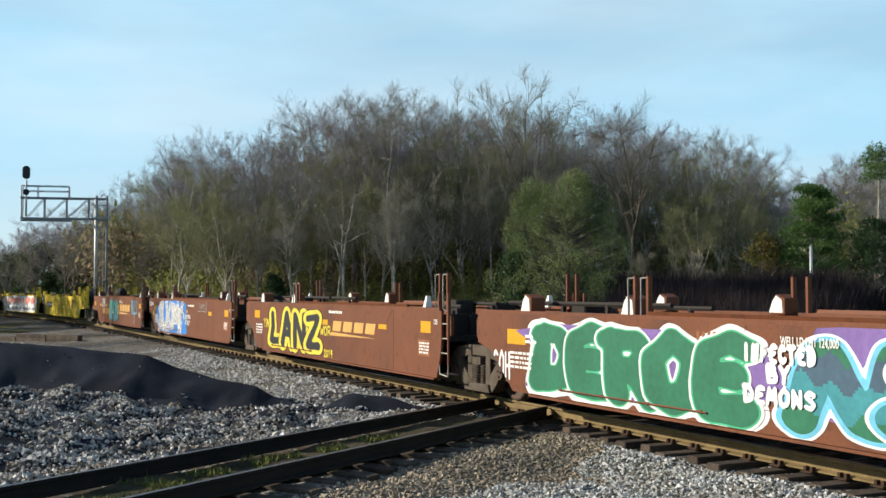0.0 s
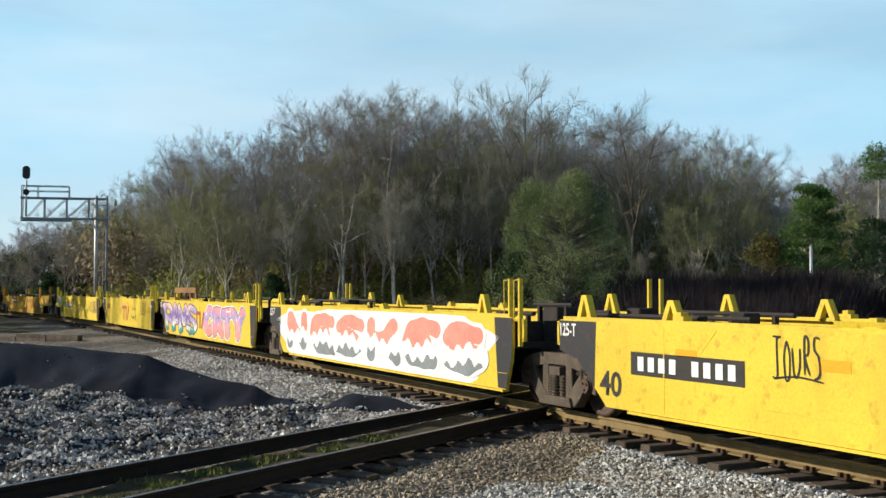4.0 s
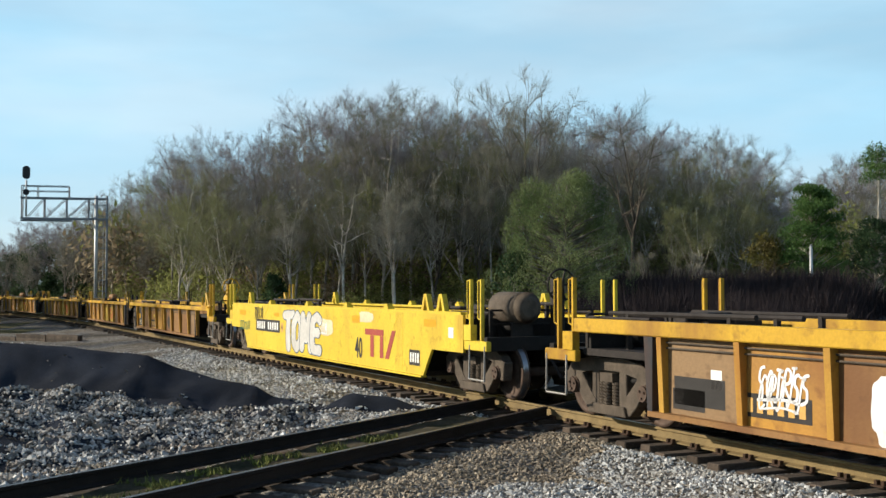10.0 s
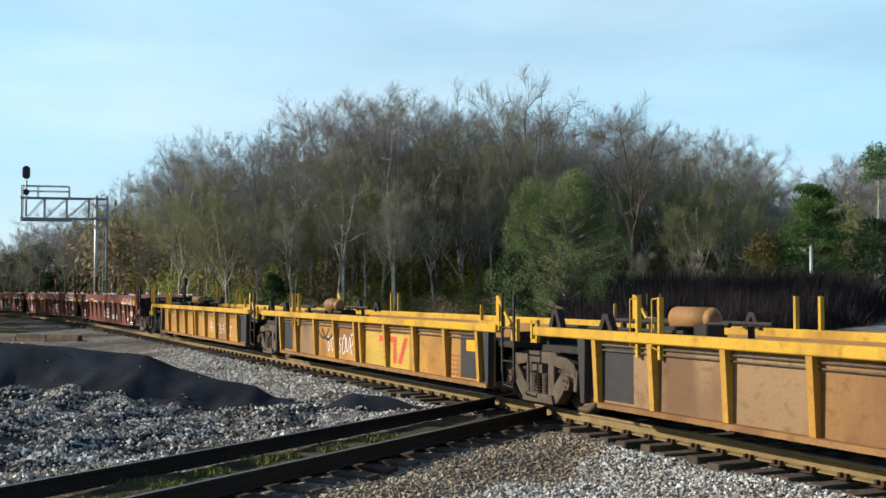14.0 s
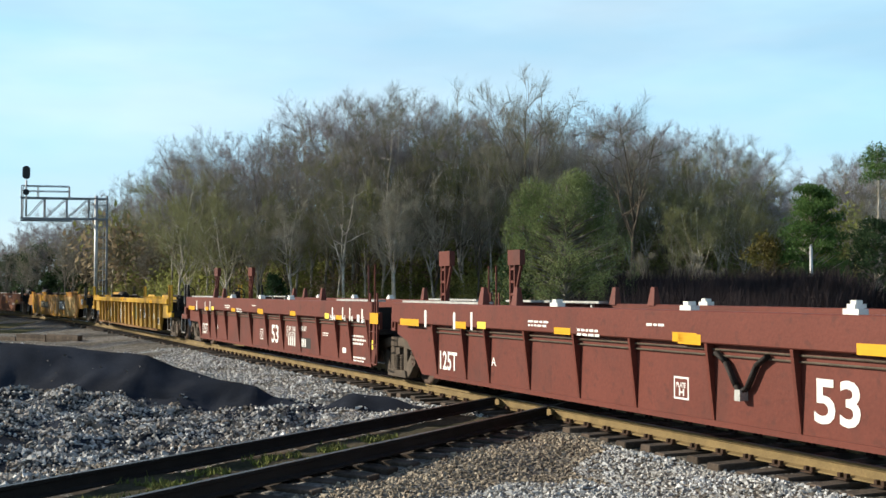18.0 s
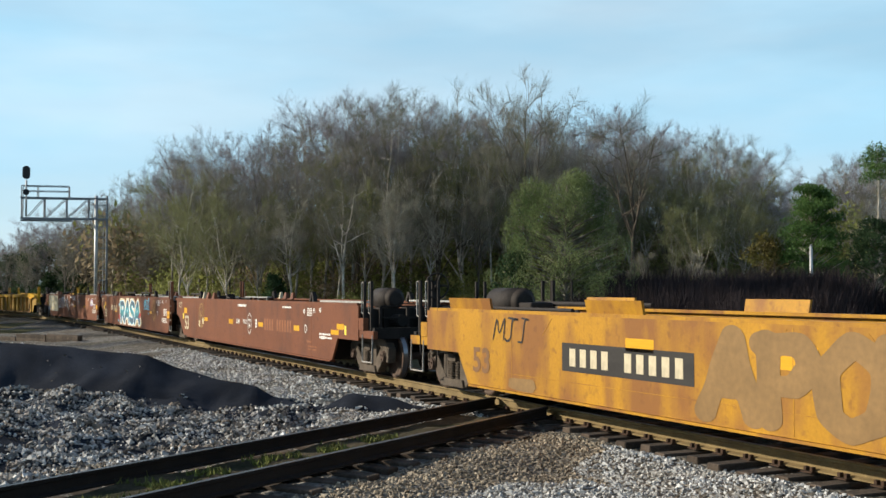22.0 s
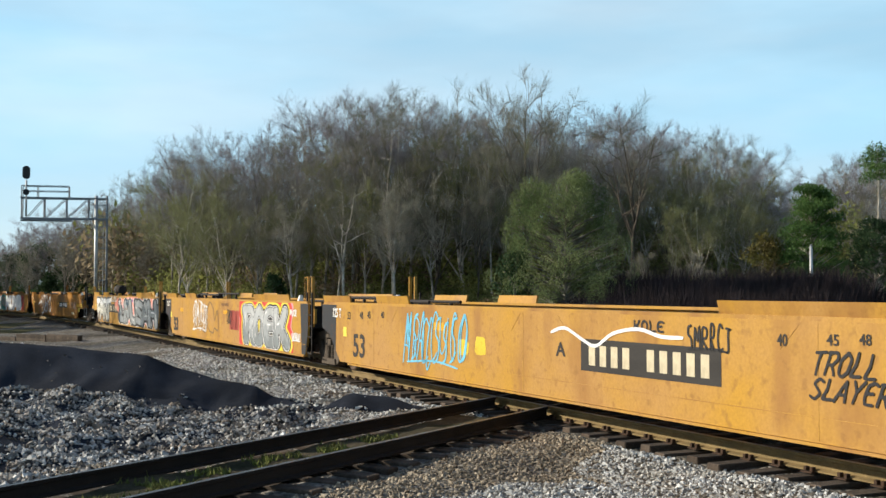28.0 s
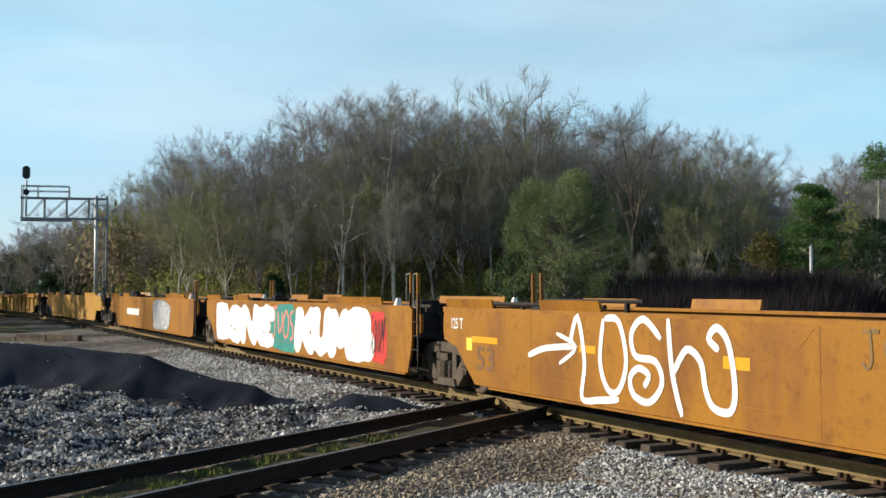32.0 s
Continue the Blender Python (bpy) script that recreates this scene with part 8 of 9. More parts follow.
T["X"].text("53", -7.72, 1.12, 0.19, M_INK, 2, offset=0.004, inset=0.13, sx=0.75)
T["X"].plate(-8.6, 0.92, 0.75, 0.14, M_YEL, 0)
T["X"].plate(-7.64, 0.62, 0.24, 0.2, M_CREAM, 0, inset=0.13)
T["X"].plate(7.78, 1.34, 1.1, 0.13, M_REFL, 0)
T["X"].plate(-3.02, 1.39, 2.38, 0.14, M_REFL, 0)
T["N1"].plate(3.32, 0.98, 3.16, 0.46, M_INK, 0, inset=0)
T["N1"].number_bars(3.32, 0.98, 2.84, 0.29, M_CREAM, 10, 1.5, inset=0)
T["N1"].text("A", 1.17, 1.03, 0.29, M_INK, 2, offset=0.006, inset=0, sx=1.32)
T["N1"].text("53", -7.37, 0.7, 0.7, M_INK, 2, offset=0.014, inset=0, sx=1.12)
T["N1"].scrawl(-3.39, 1.0, 2.91, 0.99, SPRAY["sky"], 0.04, 483, 7, 0, 3)
T["N1"].tag("KOLE", 3.42, 1.44, 0.7, 0.17, 0.03, "black", 93, 3)
T["N1"].scrawl(4.67, 1.34, 0.88, 0.34, SPRAY["black"], 0.03, 485, 6, 0, 3)
T["N1"].tag("TROLL", 6.9, 1.14, 0.95, 0.3, 0.035, "black", 91, 3, tilt=0.12)
T["N1"].tag("SLAYERS", 7.05, 0.86, 1.3, 0.27, 0.035, "black", 92, 3, tilt=0.1)
T["N1"].stroke([(0.00, 0.00), (0.41, 0.08), (0.89, -0.07), (1.26, -0.15), (1.69, 0.04), (2.30, 0.12), (2.81, 0.04), (3.28, 0.04)], 0.89, 1.27, 0.05, SPRAY["white"], 4)
T["N1"].text("40", 5.96, 1.36, 0.19, M_INK, 2, offset=0.004, inset=0, sx=0.88)
T["N1"].text("45", 6.73, 1.39, 0.17, M_INK, 2, offset=0.003, inset=0, sx=1.08)
T["N1"].text("48", 7.18, 1.41, 0.16, M_INK, 2, offset=0.003, inset=0, sx=1.04)
T["N1"].plate(-3.22, 1.24, 0.43, 0.14, M_REFL, 0)
T["N1"].text("125 T", -8.8, 1.39, 0.29, M_WHITE, 4, offset=0.006, inset=0, sx=0.86)
T["N1"].plate(-3.19, 1.22, 0.46, 0.11, M_REFL, 0)
T["N1"].plate(-8.25, 0.97, 0.22, 0.21, M_LBL, 4)
T["N1"].scrawl(-3.43, 0.95, 2.79, 1.08, SPRAY["sky"], 0.05, 496, 8, 0, 3)
T["N1"].blob(-2.16, 0.9, 0.4, 0.28, M_YEL, 0.5, 497, inset=0)
T["N1"].blob(-1.5, 0.95, 0.4, 0.32, M_YEL, 0.5, 498, inset=0)
T["N1"].plate(9.46, 1.16, 0.44, 0.25, M_INK, 0, inset=0)
T["N1"].number_bars(9.46, 1.16, 0.4, 0.16, M_WHITE, 4, 1.5, inset=0)
T["N1"].plate(8.99, 1.04, 0.23, 0.21, M_LBL, 0)
T["N1"].text("53", -8.0, 1.34, 0.23, M_INK, 2, offset=0.005, inset=0, sx=0.91)
T["N1"].text("48", -7.22, 1.36, 0.21, M_INK, 2, offset=0.004, inset=0, sx=0.95)
T["N1"].text("45", -6.76, 1.38, 0.21, M_INK, 2, offset=0.004, inset=0, sx=0.95)
T["N1"].text("40", -5.99, 1.4, 0.2, M_INK, 2, offset=0.004, inset=0, sx=0.88)
T["N2"].graf("ROEK", 4.95, 0.9, 4.2, 1.34, 0.13, ((0.042, "white"), (0.024, "black")), ("slate", "steel", "silver", "silver"), ((0.36, "pink"), (0.3, "red"), (0.14, "yellow"), (0.08, "black")), 506, 1.6, lap=1.45, foot=0.25, shine="white", nib=1.7)
T["N2"].scrawl(-2.96, 1.03, 2.24, 1.0, SPRAY["white"], 0.05, 507, 6, 0, 3)
T["N2"].text("53", -6.95, 0.66, 0.69, M_INK, 2, offset=0.014, inset=0, sx=1.26)
T["N2"].logo(1.74, 0.99, 1.11, 0.59, M_MAROON, 1.5, inset=0, n=2)
T["N2"].plate(3.69, 1.21, 0.44, 0.11, M_REFL, 0)
T["N2"].plate(6.92, 1.24, 0.43, 0.12, M_REFL, 0)
T["N2"].scrawl(7.66, 1.32, 0.54, 0.18, SPRAY["white"], 0.04, 512, 5, 0, 3)
T["N2"].scrawl(7.9, 0.7, 0.75, 0.19, SPRAY["white"], 0.04, 513, 7, 0, 3)
T["N2"].blob(7.21, 0.58, 0.47, 0.49, SPRAY["yellow"], 0.7, 514, inset=0)
T["N2"].blob(2.62, 0.5, 0.3, 0.34, SPRAY["yellow"], 0.7, 515, inset=0)
T["N2"].stroke([(0.00, 0.00), (-0.21, -0.64), (0.20, -0.90), (0.40, -0.64), (1.02, -0.92), (1.38, -0.97), (1.55, -0.54), (1.88, -0.88), (2.50, -0.97), (2.67, -0.81), (3.12, -0.88), (3.21, -0.65), (3.03, -0.23), (2.70, -0.56), (2.45, -0.16), (1.93, 0.01), (1.26, -0.55)], -3.56, 1.48, 0.06, SPRAY["olive"], 3)
T["N2"].scrawl(-2.89, 1.15, 2.09, 0.71, SPRAY["white"], 0.05, 517, 5, 0, 4)
T["N2"].text("53", -6.85, 0.63, 0.6, M_INK, 2, offset=0.012, inset=0, sx=1.19)
T["N2"].text("125 T", -8.32, 1.39, 0.27, M_WHITE, 4, offset=0.005, inset=0, sx=0.9)
T["N2"].plate(-5.93, 1.19, 0.49, 0.13, M_REFL, 0)
T["N2"].plate(-2.69, 1.2, 0.43, 0.11, M_REFL, 0)
T["N2"].plate(0.54, 1.21, 0.49, 0.11, M_REFL, 0)
T["N2"].number_bars(0.5, 1.45, 0.94, 0.09, M_FADEINK, 11, 1.5, inset=0)
T["N2"].plate(-7.77, 0.98, 0.21, 0.21, M_LBL, 4)
T["N2"].scrawl(1.04, 1.08, 0.59, 0.44, SPRAY["black"], 0.025, 525, 6, 0, 3)
T["N2"].logo(1.58, 0.98, 0.98, 0.58, M_MAROON, 1.5, inset=0, n=2)
T["N3"].blob(3.9, 1.0, 10.2, 1.2, SPRAY["salmon"], 0.4, 527, 0.5, inset=0)
for i in range(16):
    T["N3"].blob(-0.6 + i * 0.6, 1.42 - 0.16 * (i * 7 % 3), 0.3, 0.14, SPRAY[("purple", "salmon", "pink")[i % 3]], 0.9, 700 + i, 0.5, 12, 0, "spray_fleck")
T["N3"].graf("LMUSAH", 4.1, 0.87, 8.9, 1.34, 0.14, ((0.04, "black"),), ("steel", "slate", "steel"), ((0.13, "white"), (0.09, "black")), 528, 1.6, lap=1.75, shine="white", tilt=-0.3, nib=2.2)
T["N3"].blob(8.85, 0.8, 0.74, 0.95, SPRAY["grey"], 1, 529, inset=0)
T["N3"].graf("PART", -5.6, 0.94, 4.3, 1.34, 0.12, ((0.04, "black"),), ("bone", "bone", "white"), ((0.09, "grey"),), 530, 1.4, lap=1.55, shine="white", nib=1.7)
T["N3"].plate(-2.55, 1.0, 3.07, 0.4, M_INK, 0, inset=0)
T["N3"].number_bars(-2.55, 1.0, 2.76, 0.25, M_CREAM, 10, 1.5, inset=0)
T["N3"].plate(0.61, 1.25, 0.52, 0.13, M_REFL, 0)
T["N3"].plate(3.87, 1.25, 0.55, 0.12, M_REFL, 0)
T["N3"].plate(7.1, 1.23, 0.46, 0.11, M_REFL, 0)
T["N3"].plate(-2.47, 1.25, 0.47, 0.11, M_REFL, 0)
T["N3"].plate(0.72, 1.25, 0.43, 0.1, M_REFL, 0)
T["N3"].plate(-5.68, 1.26, 0.43, 0.09, M_REFL, 0)
T["N3"].scrawl(-2.27, 1.46, 1.75, 0.24, SPRAY["white"], 0.04, 539, 7, 0, 6)
T["N3"].scrawl(-0.45, 1.3, 0.65, 0.25, SPRAY["white"], 0.03, 540, 4, 0, 6)
T["N3"].scrawl(-0.51, 0.62, 0.76, 0.54, SPRAY["navy"], 0.04, 541, 4, 0, 6)
T["N3"].text("B", -0.47, 1.07, 0.3, M_INK, 6, offset=0.006, inset=0, sx=1.33)
T["N3"].text("LD LMT 118300 PER UNIT", 1.33, 1.03, 0.16, M_FADEINK, 6, offset=0.003, inset=0, sx=0.6)
T["N3"].scrawl(1.67, 1.39, 0.69, 0.29, SPRAY["navy"], 0.07, 544, 3, 0, 6)
T["N3"].plate(-8.34, 1.05, 0.21, 0.23, M_LBL, 0)
T["M1"].stroke([(0.00, 0.00), (0.53, 0.14), (1.43, 0.21)], -6.35, 0.88, 0.1, SPRAY["white"], 3)
T["M1"].stroke([(0.00, 0.00), (0.56, -0.18), (0.08, -0.45)], -5.48, 1.26, 0.07, SPRAY["white"], 3)
T["M1"].stroke([(0.00, 0.00), (0.22, 0.44), (0.41, -0.21), (0.34, -0.74), (0.79, -0.73), (1.29, -0.68)], -5.10, 1.09, 0.1, SPRAY["white"], 3)
T["M1"].stroke([(0.00, 0.00), (-0.09, -0.60), (0.10, -0.98), (0.38, -0.97), (0.56, -0.56), (0.38, -0.03), (0.03, 0.00)], -4.19, 1.51, 0.1, SPRAY["white"], 3)
T["M1"].stroke([(0.00, 0.00), (-0.38, 0.25), (-0.66, 0.05), (-0.57, -0.25), (-0.12, -0.30), (0.02, -0.58), (-0.25, -0.84), (-0.61, -0.78), (-0.70, -0.56), (-0.51, -0.41), (-0.27, -0.49), (-0.38, -0.65)], -2.84, 1.28, 0.1, SPRAY["white"], 3)
T["M1"].stroke([(0.00, 0.00), (0.08, -0.69), (0.28, -1.23)], -2.68, 1.55, 0.1, SPRAY["white"], 3)
T["M1"].stroke([(0.00, 0.00), (0.27, 0.31), (0.55, 0.17), (0.64, -0.16), (0.79, -0.37), (1.10, -0.39), (1.19, -0.12), (1.08, 0.41), (0.87, 0.60), (0.71, 0.46), (0.90, 0.33)], -2.57, 0.86, 0.1, SPRAY["white"], 3)
T["M1"].plate(3.12, 0.97, 2.77, 0.34, M_INK, 0, inset=0)
T["M1"].number_bars(3.12, 0.97, 2.49, 0.21, M_WHITE, 10, 1.5, inset=0)
T["M1"].plate(1.5, 1.03, 0.46, 0.13, M_REFL, 0)
T["M1"].plate(4.7, 1.04, 0.45, 0.12, M_REFL, 0)
T["M1"].plate(-1.36, 1.05, 0.48, 0.15, M_REFL, 0)
T["M1"].plate(-4.62, 1.06, 0.43, 0.11, M_REFL, 0)
T["M1"].scrawl(2.22, 1.3, 3.33, 0.39, SPRAY["olive"], 0.04, 559, 10, 0, 3)
T["M1"].scrawl(6.42, 0.98, 1.83, 0.45, SPRAY["navy"], 0.03, 560, 8, 0, 3)
T["M1"].plate(7.95, 0.97, 0.92, 0.16, M_REFL, 0)
T["M1"].plate(8.88, 1.01, 0.2, 0.21, M_LBL, 0)
T["M1"].plate(9.29, 1.23, 0.31, 0.28, M_INK, 0, inset=0)
T["M1"].number_bars(9.29, 1.23, 0.28, 0.17, M_WHITE, 4, 1.5, inset=0)
T["M1"].plate(8.22, 0.72, 0.4, 0.22, M_LBL, 0)
T["M1"].plate(6.36, 0.49, 0.69, 0.16, M_CREAM, 0)
T["M1"].text("125 T", -8.96, 1.32, 0.27, M_WHITE, 2, offset=0.005, inset=0, sx=0.78)
T["M1"].text("53", -7.84, 0.75, 0.56, M_FADEINK, 2, offset=0.011, inset=0, sx=1.32)
T["M1"].plate(-8.46, 0.97, 0.22, 0.22, M_LBL, 0)
T["M1"].plate(-7.88, 1.06, 0.95, 0.11, M_REFL, 0)
T["M2"].graf("BSNE", -4.05, 0.9, 6.2, 1.28, 0.2, (), ("white",), (), 571, 1.0, lap=1.3, nib=1.6)
T["M2"].graf("KUMB", 3.85, 0.9, 5.3, 1.28, 0.2, (), ("white",), (), 573, 1.0, lap=1.3, nib=1.6)
T["M2"].blob(0.11, 0.9, 2.29, 1.29, SPRAY["teal"], 0.6, 578, inset=0)
T["M2"].scrawl(0.09, 1.03, 2.04, 0.82, SPRAY["salmon"], 0.08, 579, 4, 0, 3)
T["M2"].blob(6.8, 0.91, 1.1, 1.1, SPRAY["red"], 0.8, 580, inset=0)
T["M2"].scrawl(6.82, 0.92, 0.81, 0.89, SPRAY["black"], 0.03, 581, 5, 0, 3)
T["M3"].blob(3.36, 0.91, 3.48, 1.21, SPRAY["silver"], 1, 582, inset=0)
T["M3"].scrawl(3.37, 0.92, 3.01, 1.01, SPRAY["white"], 0.06, 583, 4, 0, 3)
T["M3"].plate(-3.11, 0.94, 3.11, 0.28, M_WHITE, 0)


# ---- fittings, car by car ----
for i, key in enumerate(ORDER):
    c = T[key]
    h = c.L / 2
    fam = key[0]
    for e, kind in ((-1, c.rear), (1, c.front)):
        if kind == "end":
            c.rack(e, None if fam in "YWXNZ" else M_DARK)
    c.hand_brackets()
    if fam == "A":
        c.side_gear()
        if c.front == "art":
            c.guide_posts(1, M_BRN, 2.22)
            c.ladder(1, M_BRN)
        c.blocks([-h + 1.45, -h + 4.3])
        c.stops([h - 0.9])
        c.guide_posts(-1, M_BRN, 2.1, 0.3, 4.75)
        c.raised(-h + 5.0, h - 1.6, 0.05)
        c.deck_load(-1, 3.6, seed=i)
        c.deck_load(1, 1.2, seed=i + 50)
        if key == "A3":
            c.tank(-h + 3.1, M_DARK)
            c.brake_wheel(-h + 0.6, -0.2, 1.75)
            c.guide_posts(-1, M_DARK, 2.05)
    elif fam == "Y" and key in ("Y1", "Y2", "Y3", "Y4", "Y5"):
        c.end_panels(M_BLK)
        if c.front == "art":
            c.guide_posts(1, None, 2.1)
        c.clips([-h * 0.62, -h * 0.2, h * 0.18, h * 0.5])
        c.brackets([-h + 0.5, h - 1.3])
        c.brackets([-h + 2.6], None, 0.28)
        c.deck_load(-1, 2.6, seed=i)
        c.deck_load(1, 1.3, seed=i + 50)
        c.raised(-h + 5.6, -h + 7.4, 0.07)
        if key == "Y3":
            # yellow frame coloured brown, to put its shade into the paint
            c.cross_frame(-h + 0.9, -h + 4.6, M_RST)
        if key in ("Y5", "Y1"):
            e = -1 if key == "Y5" else 1
            c.tank(e * (h - 2.2), None, 1.78, 0.22)
            c.brake_wheel(e * (h - 1.1), -0.35, 1.85, c.m, 0.24)
    elif key == "Y6":
        c.raised(-h + 2.6, -h + 5.4, 0.1, M_DARK)
        c.guide_posts(-1, None, 2.0, 0.5, -0.5)
        c.deck_load(1, 1.6, seed=i)
        c.deck_load(-1, 3.0, seed=i + 1)
        c.brake_wheel(-h - 0.3, -0.5, 1.7)
    elif key in ("Y7", "Z1"):
        c.brace(1)
        c.deck_load(-1, 3.2, seed=i)
        c.deck_load(1, 1.5, seed=i + 3)
        c.brake_wheel(h + 0.35, -0.75, 2.0, M_YELF)
        c.tank(h - 0.4, M_YELF, 1.6, 0.2, 0.5)
    elif key == "Y8":
        c.clips([-h * 0.5, -h * 0.1, h * 0.25, h * 0.55])
        c.brackets([-h + 1.6, h - 1.9, h - 1.2])
        c.deck_load(1, 2.2, seed=i)
        c.deck_load(-1, 2.5, seed=i + 2)
        c.tank(h + 0.2, M_TRUCK, 1.6, 0.28)
        c.brake_wheel(h + 0.75, 0.1, 2.0)
    elif fam == "Z":
        c.brace(1)
        if c.rear == "art":
            c.brackets([-h + 1.9], M_DARK, 0.25)
        c.deck_load(-1, 3.0, seed=i)
        c.tank(-h + 2.3, M_RST, 1.5, 0.17, 0.8, -0.1)
        c.brackets([-h + 0.5], M_DARK, 0.3)
        c.guide_posts(-1, M_YELC, 1.82, 0.5, 3.0)
        c.ladder(1, M_DARK)
        if key == "Z5":
            c.deck_load(-1, 2.5, seed=99)
            c.rods(-1, 2.1, M_DARK, 1.4)
            c.lattice_mast(-h + 0.6, -0.3, 2.1, M_DARK)
    elif fam == "R":
        c.walkway(-1, 3.6)
        if key == "R2":
            c.hose(1.44, 1.16, 0.92, 0.45)
        c.walkway(1, 2.6)
        c.rods(1, 2.45)
        c.lattice_mast(-h + 0.4, -0.45, 2.4)
        c.lattice_mast(-h + 1.7, 0.45, 2.4)
        c.stops([-h + 3.9, -h + 5.1, h - 3.6], M_RED, 0.3, 0.2)
        c.clips([-h * 0.3, h * 0.05, h * 0.35], M_WHITE)
        c.ladder(1, M_RED)
        if c.rear == "end":
            c.brake_wheel(-h + 3.2, -0.4, 1.75, M_DARK, 0.22)
    elif key in ("W", "X", "M5"):
        c.raised(-h + 0.2, -h + 2.0, 0.09)
        c.raised(-h + 4.2, -h + 5.8, 0.09)
        c.raised(h - 5.0, h - 1.2, 0.1)
        c.deck_load(1, 1.6, seed=i)
        c.deck_load(-1, 1.6, seed=i + 1)
        c.brake_wheel(h + 0.3, -0.7, 1.75, M_DARK)
        c.tank(-h - 0.05, M_DARK, 1.55, 0.26, 0.8, 0.1)
    elif key == "V":
        c.raised(h - 5.4, h - 1.9, 0.19)
        c.raised(-h + 1.0, -h + 2.6, 0.19)
        c.raised(-h + 5.6, -h + 7.0, 0.19)
        c.walkway(1, 1.8)
        c.deck_load(-1, 4.2, seed=i)
        c.rods(-1, 2.1, M_DARK, 0.8)
        c.tank(-h + 1.6, M_DARK, 1.7, 0.25)
    elif fam == "S":
        if c.front == "art":
            c.guide_posts(1, M_BRN, 2.25)
            c.ladder(1, M_BRN)
        c.walkway(1, 3.0)
        c.walkway(-1, 3.0)
        c.brackets([-h + 3.3, h - 3.6], M_DARK, 0.26)
        c.stops([-h + 4.6, -h + 5.4], M_BRN, 0.2, 0.35)
        c.stops([-h + 4.0], M_CREAM, 0.22)
        c.deck_load(-1, 2.8, seed=i)
        if key == "S1":
            c.tank(h - 0.6, M_DARK, 1.72, 0.24, 0.9)
            c.brake_wheel(h + 0.5, 0.2, 2.0)
    elif fam == "N" or key in ("M1", "M2", "M3", "M4", "M6"):
        c.raised(-h + 0.1, -h + 1.9, 0.15)
        c.raised(-h + 3.5, -h + 5.2, 0.16)
        c.raised(h - 5.0, h - 1.6, 0.16)
        if c.front == "art":
            c.guide_posts(1, None, 2.25)
            c.ladder(1)
        c.stops([h - 1.0], None, 0.15)
        c.deck_load(-1, 3.2, seed=i)
        c.deck_load(1, 1.4, seed=i + 1)
        if fam == "N":
            c.end_panels(M_BLK)
        if key == "N3":
            c.tank(-h + 3.0, M_DARK, 1.9, 0.26, 1.0)
            c.brake_wheel(-h + 1.9, -0.5, 2.0, c.m, 0.25)
            c.clips([-h * 0.1, h * 0.2, h * 0.45])
        if c.rear == "end" and key != "N3":
            c.tank(-h + 1.2, M_DARK, 1.6, 0.26)


# ---- woods ----
M_BARK = mat("grey-brown winter bark and twigs", (0.36, 0.34, 0.3), 0.95, 0.0, 0.3, 0.6, 0.0, 4.0, (0.17, 0.15, 0.115), objrand=0.35, spec=0.1)
M_BARKL = mat("pale bark", (0.58, 0.54, 0.47), 0.9, 0.0, 0.3, 0.8, 0.0, 4.0, (0.2, 0.165, 0.13), objrand=0.2, spec=0.1)
M_BARKD = mat("dark bark", (0.11, 0.095, 0.08), 0.95, 0.0, 0.3, 0.6, 0.0, 4.0, (0.08, 0.065, 0.05), spec=0.1)
M_TWIG = mat("fine winter twigs", (0.23, 0.22, 0.19), 0.95, 0.0, 0.3, 0.25, 0.0, 2.0, (0.19, 0.185, 0.135), island=0.35, objrand=0.3, spec=0.05)
M_TWIGG = mat("olive winter twigs", (0.22, 0.225, 0.125), 0.95, 0.0, 0.3, 0.25, 0.0, 2.0, (0.18, 0.19, 0.085), island=0.35, objrand=0.3, spec=0.05)
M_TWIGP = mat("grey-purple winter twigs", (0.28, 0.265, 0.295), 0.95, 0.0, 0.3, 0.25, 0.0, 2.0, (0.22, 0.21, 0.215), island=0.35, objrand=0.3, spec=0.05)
M_CEDAR = mat("grey-green cedar foliage", (0.24, 0.28, 0.13), 0.9, 0.0, 0.3, 0.3, 0.0, 3.0, (0.085, 0.125, 0.05), island=0.35, spec=0.1)
M_PINE = mat("green pine foliage", (0.11, 0.19, 0.055), 0.85, 0.0, 0.3, 0.6, 0.0, 3.0, (0.055, 0.11, 0.035), island=0.4, spec=0.15)
M_SHRUB = mat("olive undergrowth leaves", (0.24, 0.255, 0.085), 0.9, 0.0, 0.35, 0.4, 0.0, 3.0, (0.15, 0.16, 0.06), island=0.25, objrand=0.3, spec=0.1)
M_PINED = mat("dark blue-green evergreen foliage", (0.06, 0.1, 0.045), 0.85, 0.0, 0.3, 0.6, 0.0, 3.0, (0.04, 0.07, 0.035), island=0.4, spec=0.1)
M_RUSSET = mat("russet withered leaves", (0.14, 0.11, 0.04), 0.9, 0.0, 0.3, 0.6, 0.0, 3.0, (0.1, 0.11, 0.035), island=0.4, spec=0.1)
M_BRUSH = mat("dry brown brush", (0.33, 0.265, 0.175), 0.95, 0.0, 0.35, 0.4, 0.0, 3.0, (0.15, 0.115, 0.075), island=0.4, objrand=0.25, spec=0.1)

for m_, k_ in ((M_TWIG, 0.3), (M_TWIGG, 0.3), (M_TWIGP, 0.3), (M_CEDAR, 0.5), (M_PINE, 0.45), (M_PINED, 0.4), (M_RUSSET, 0.45), (M_SHRUB, 0.5), (M_BRUSH, 0.4)):
    leafy(m_, k_)


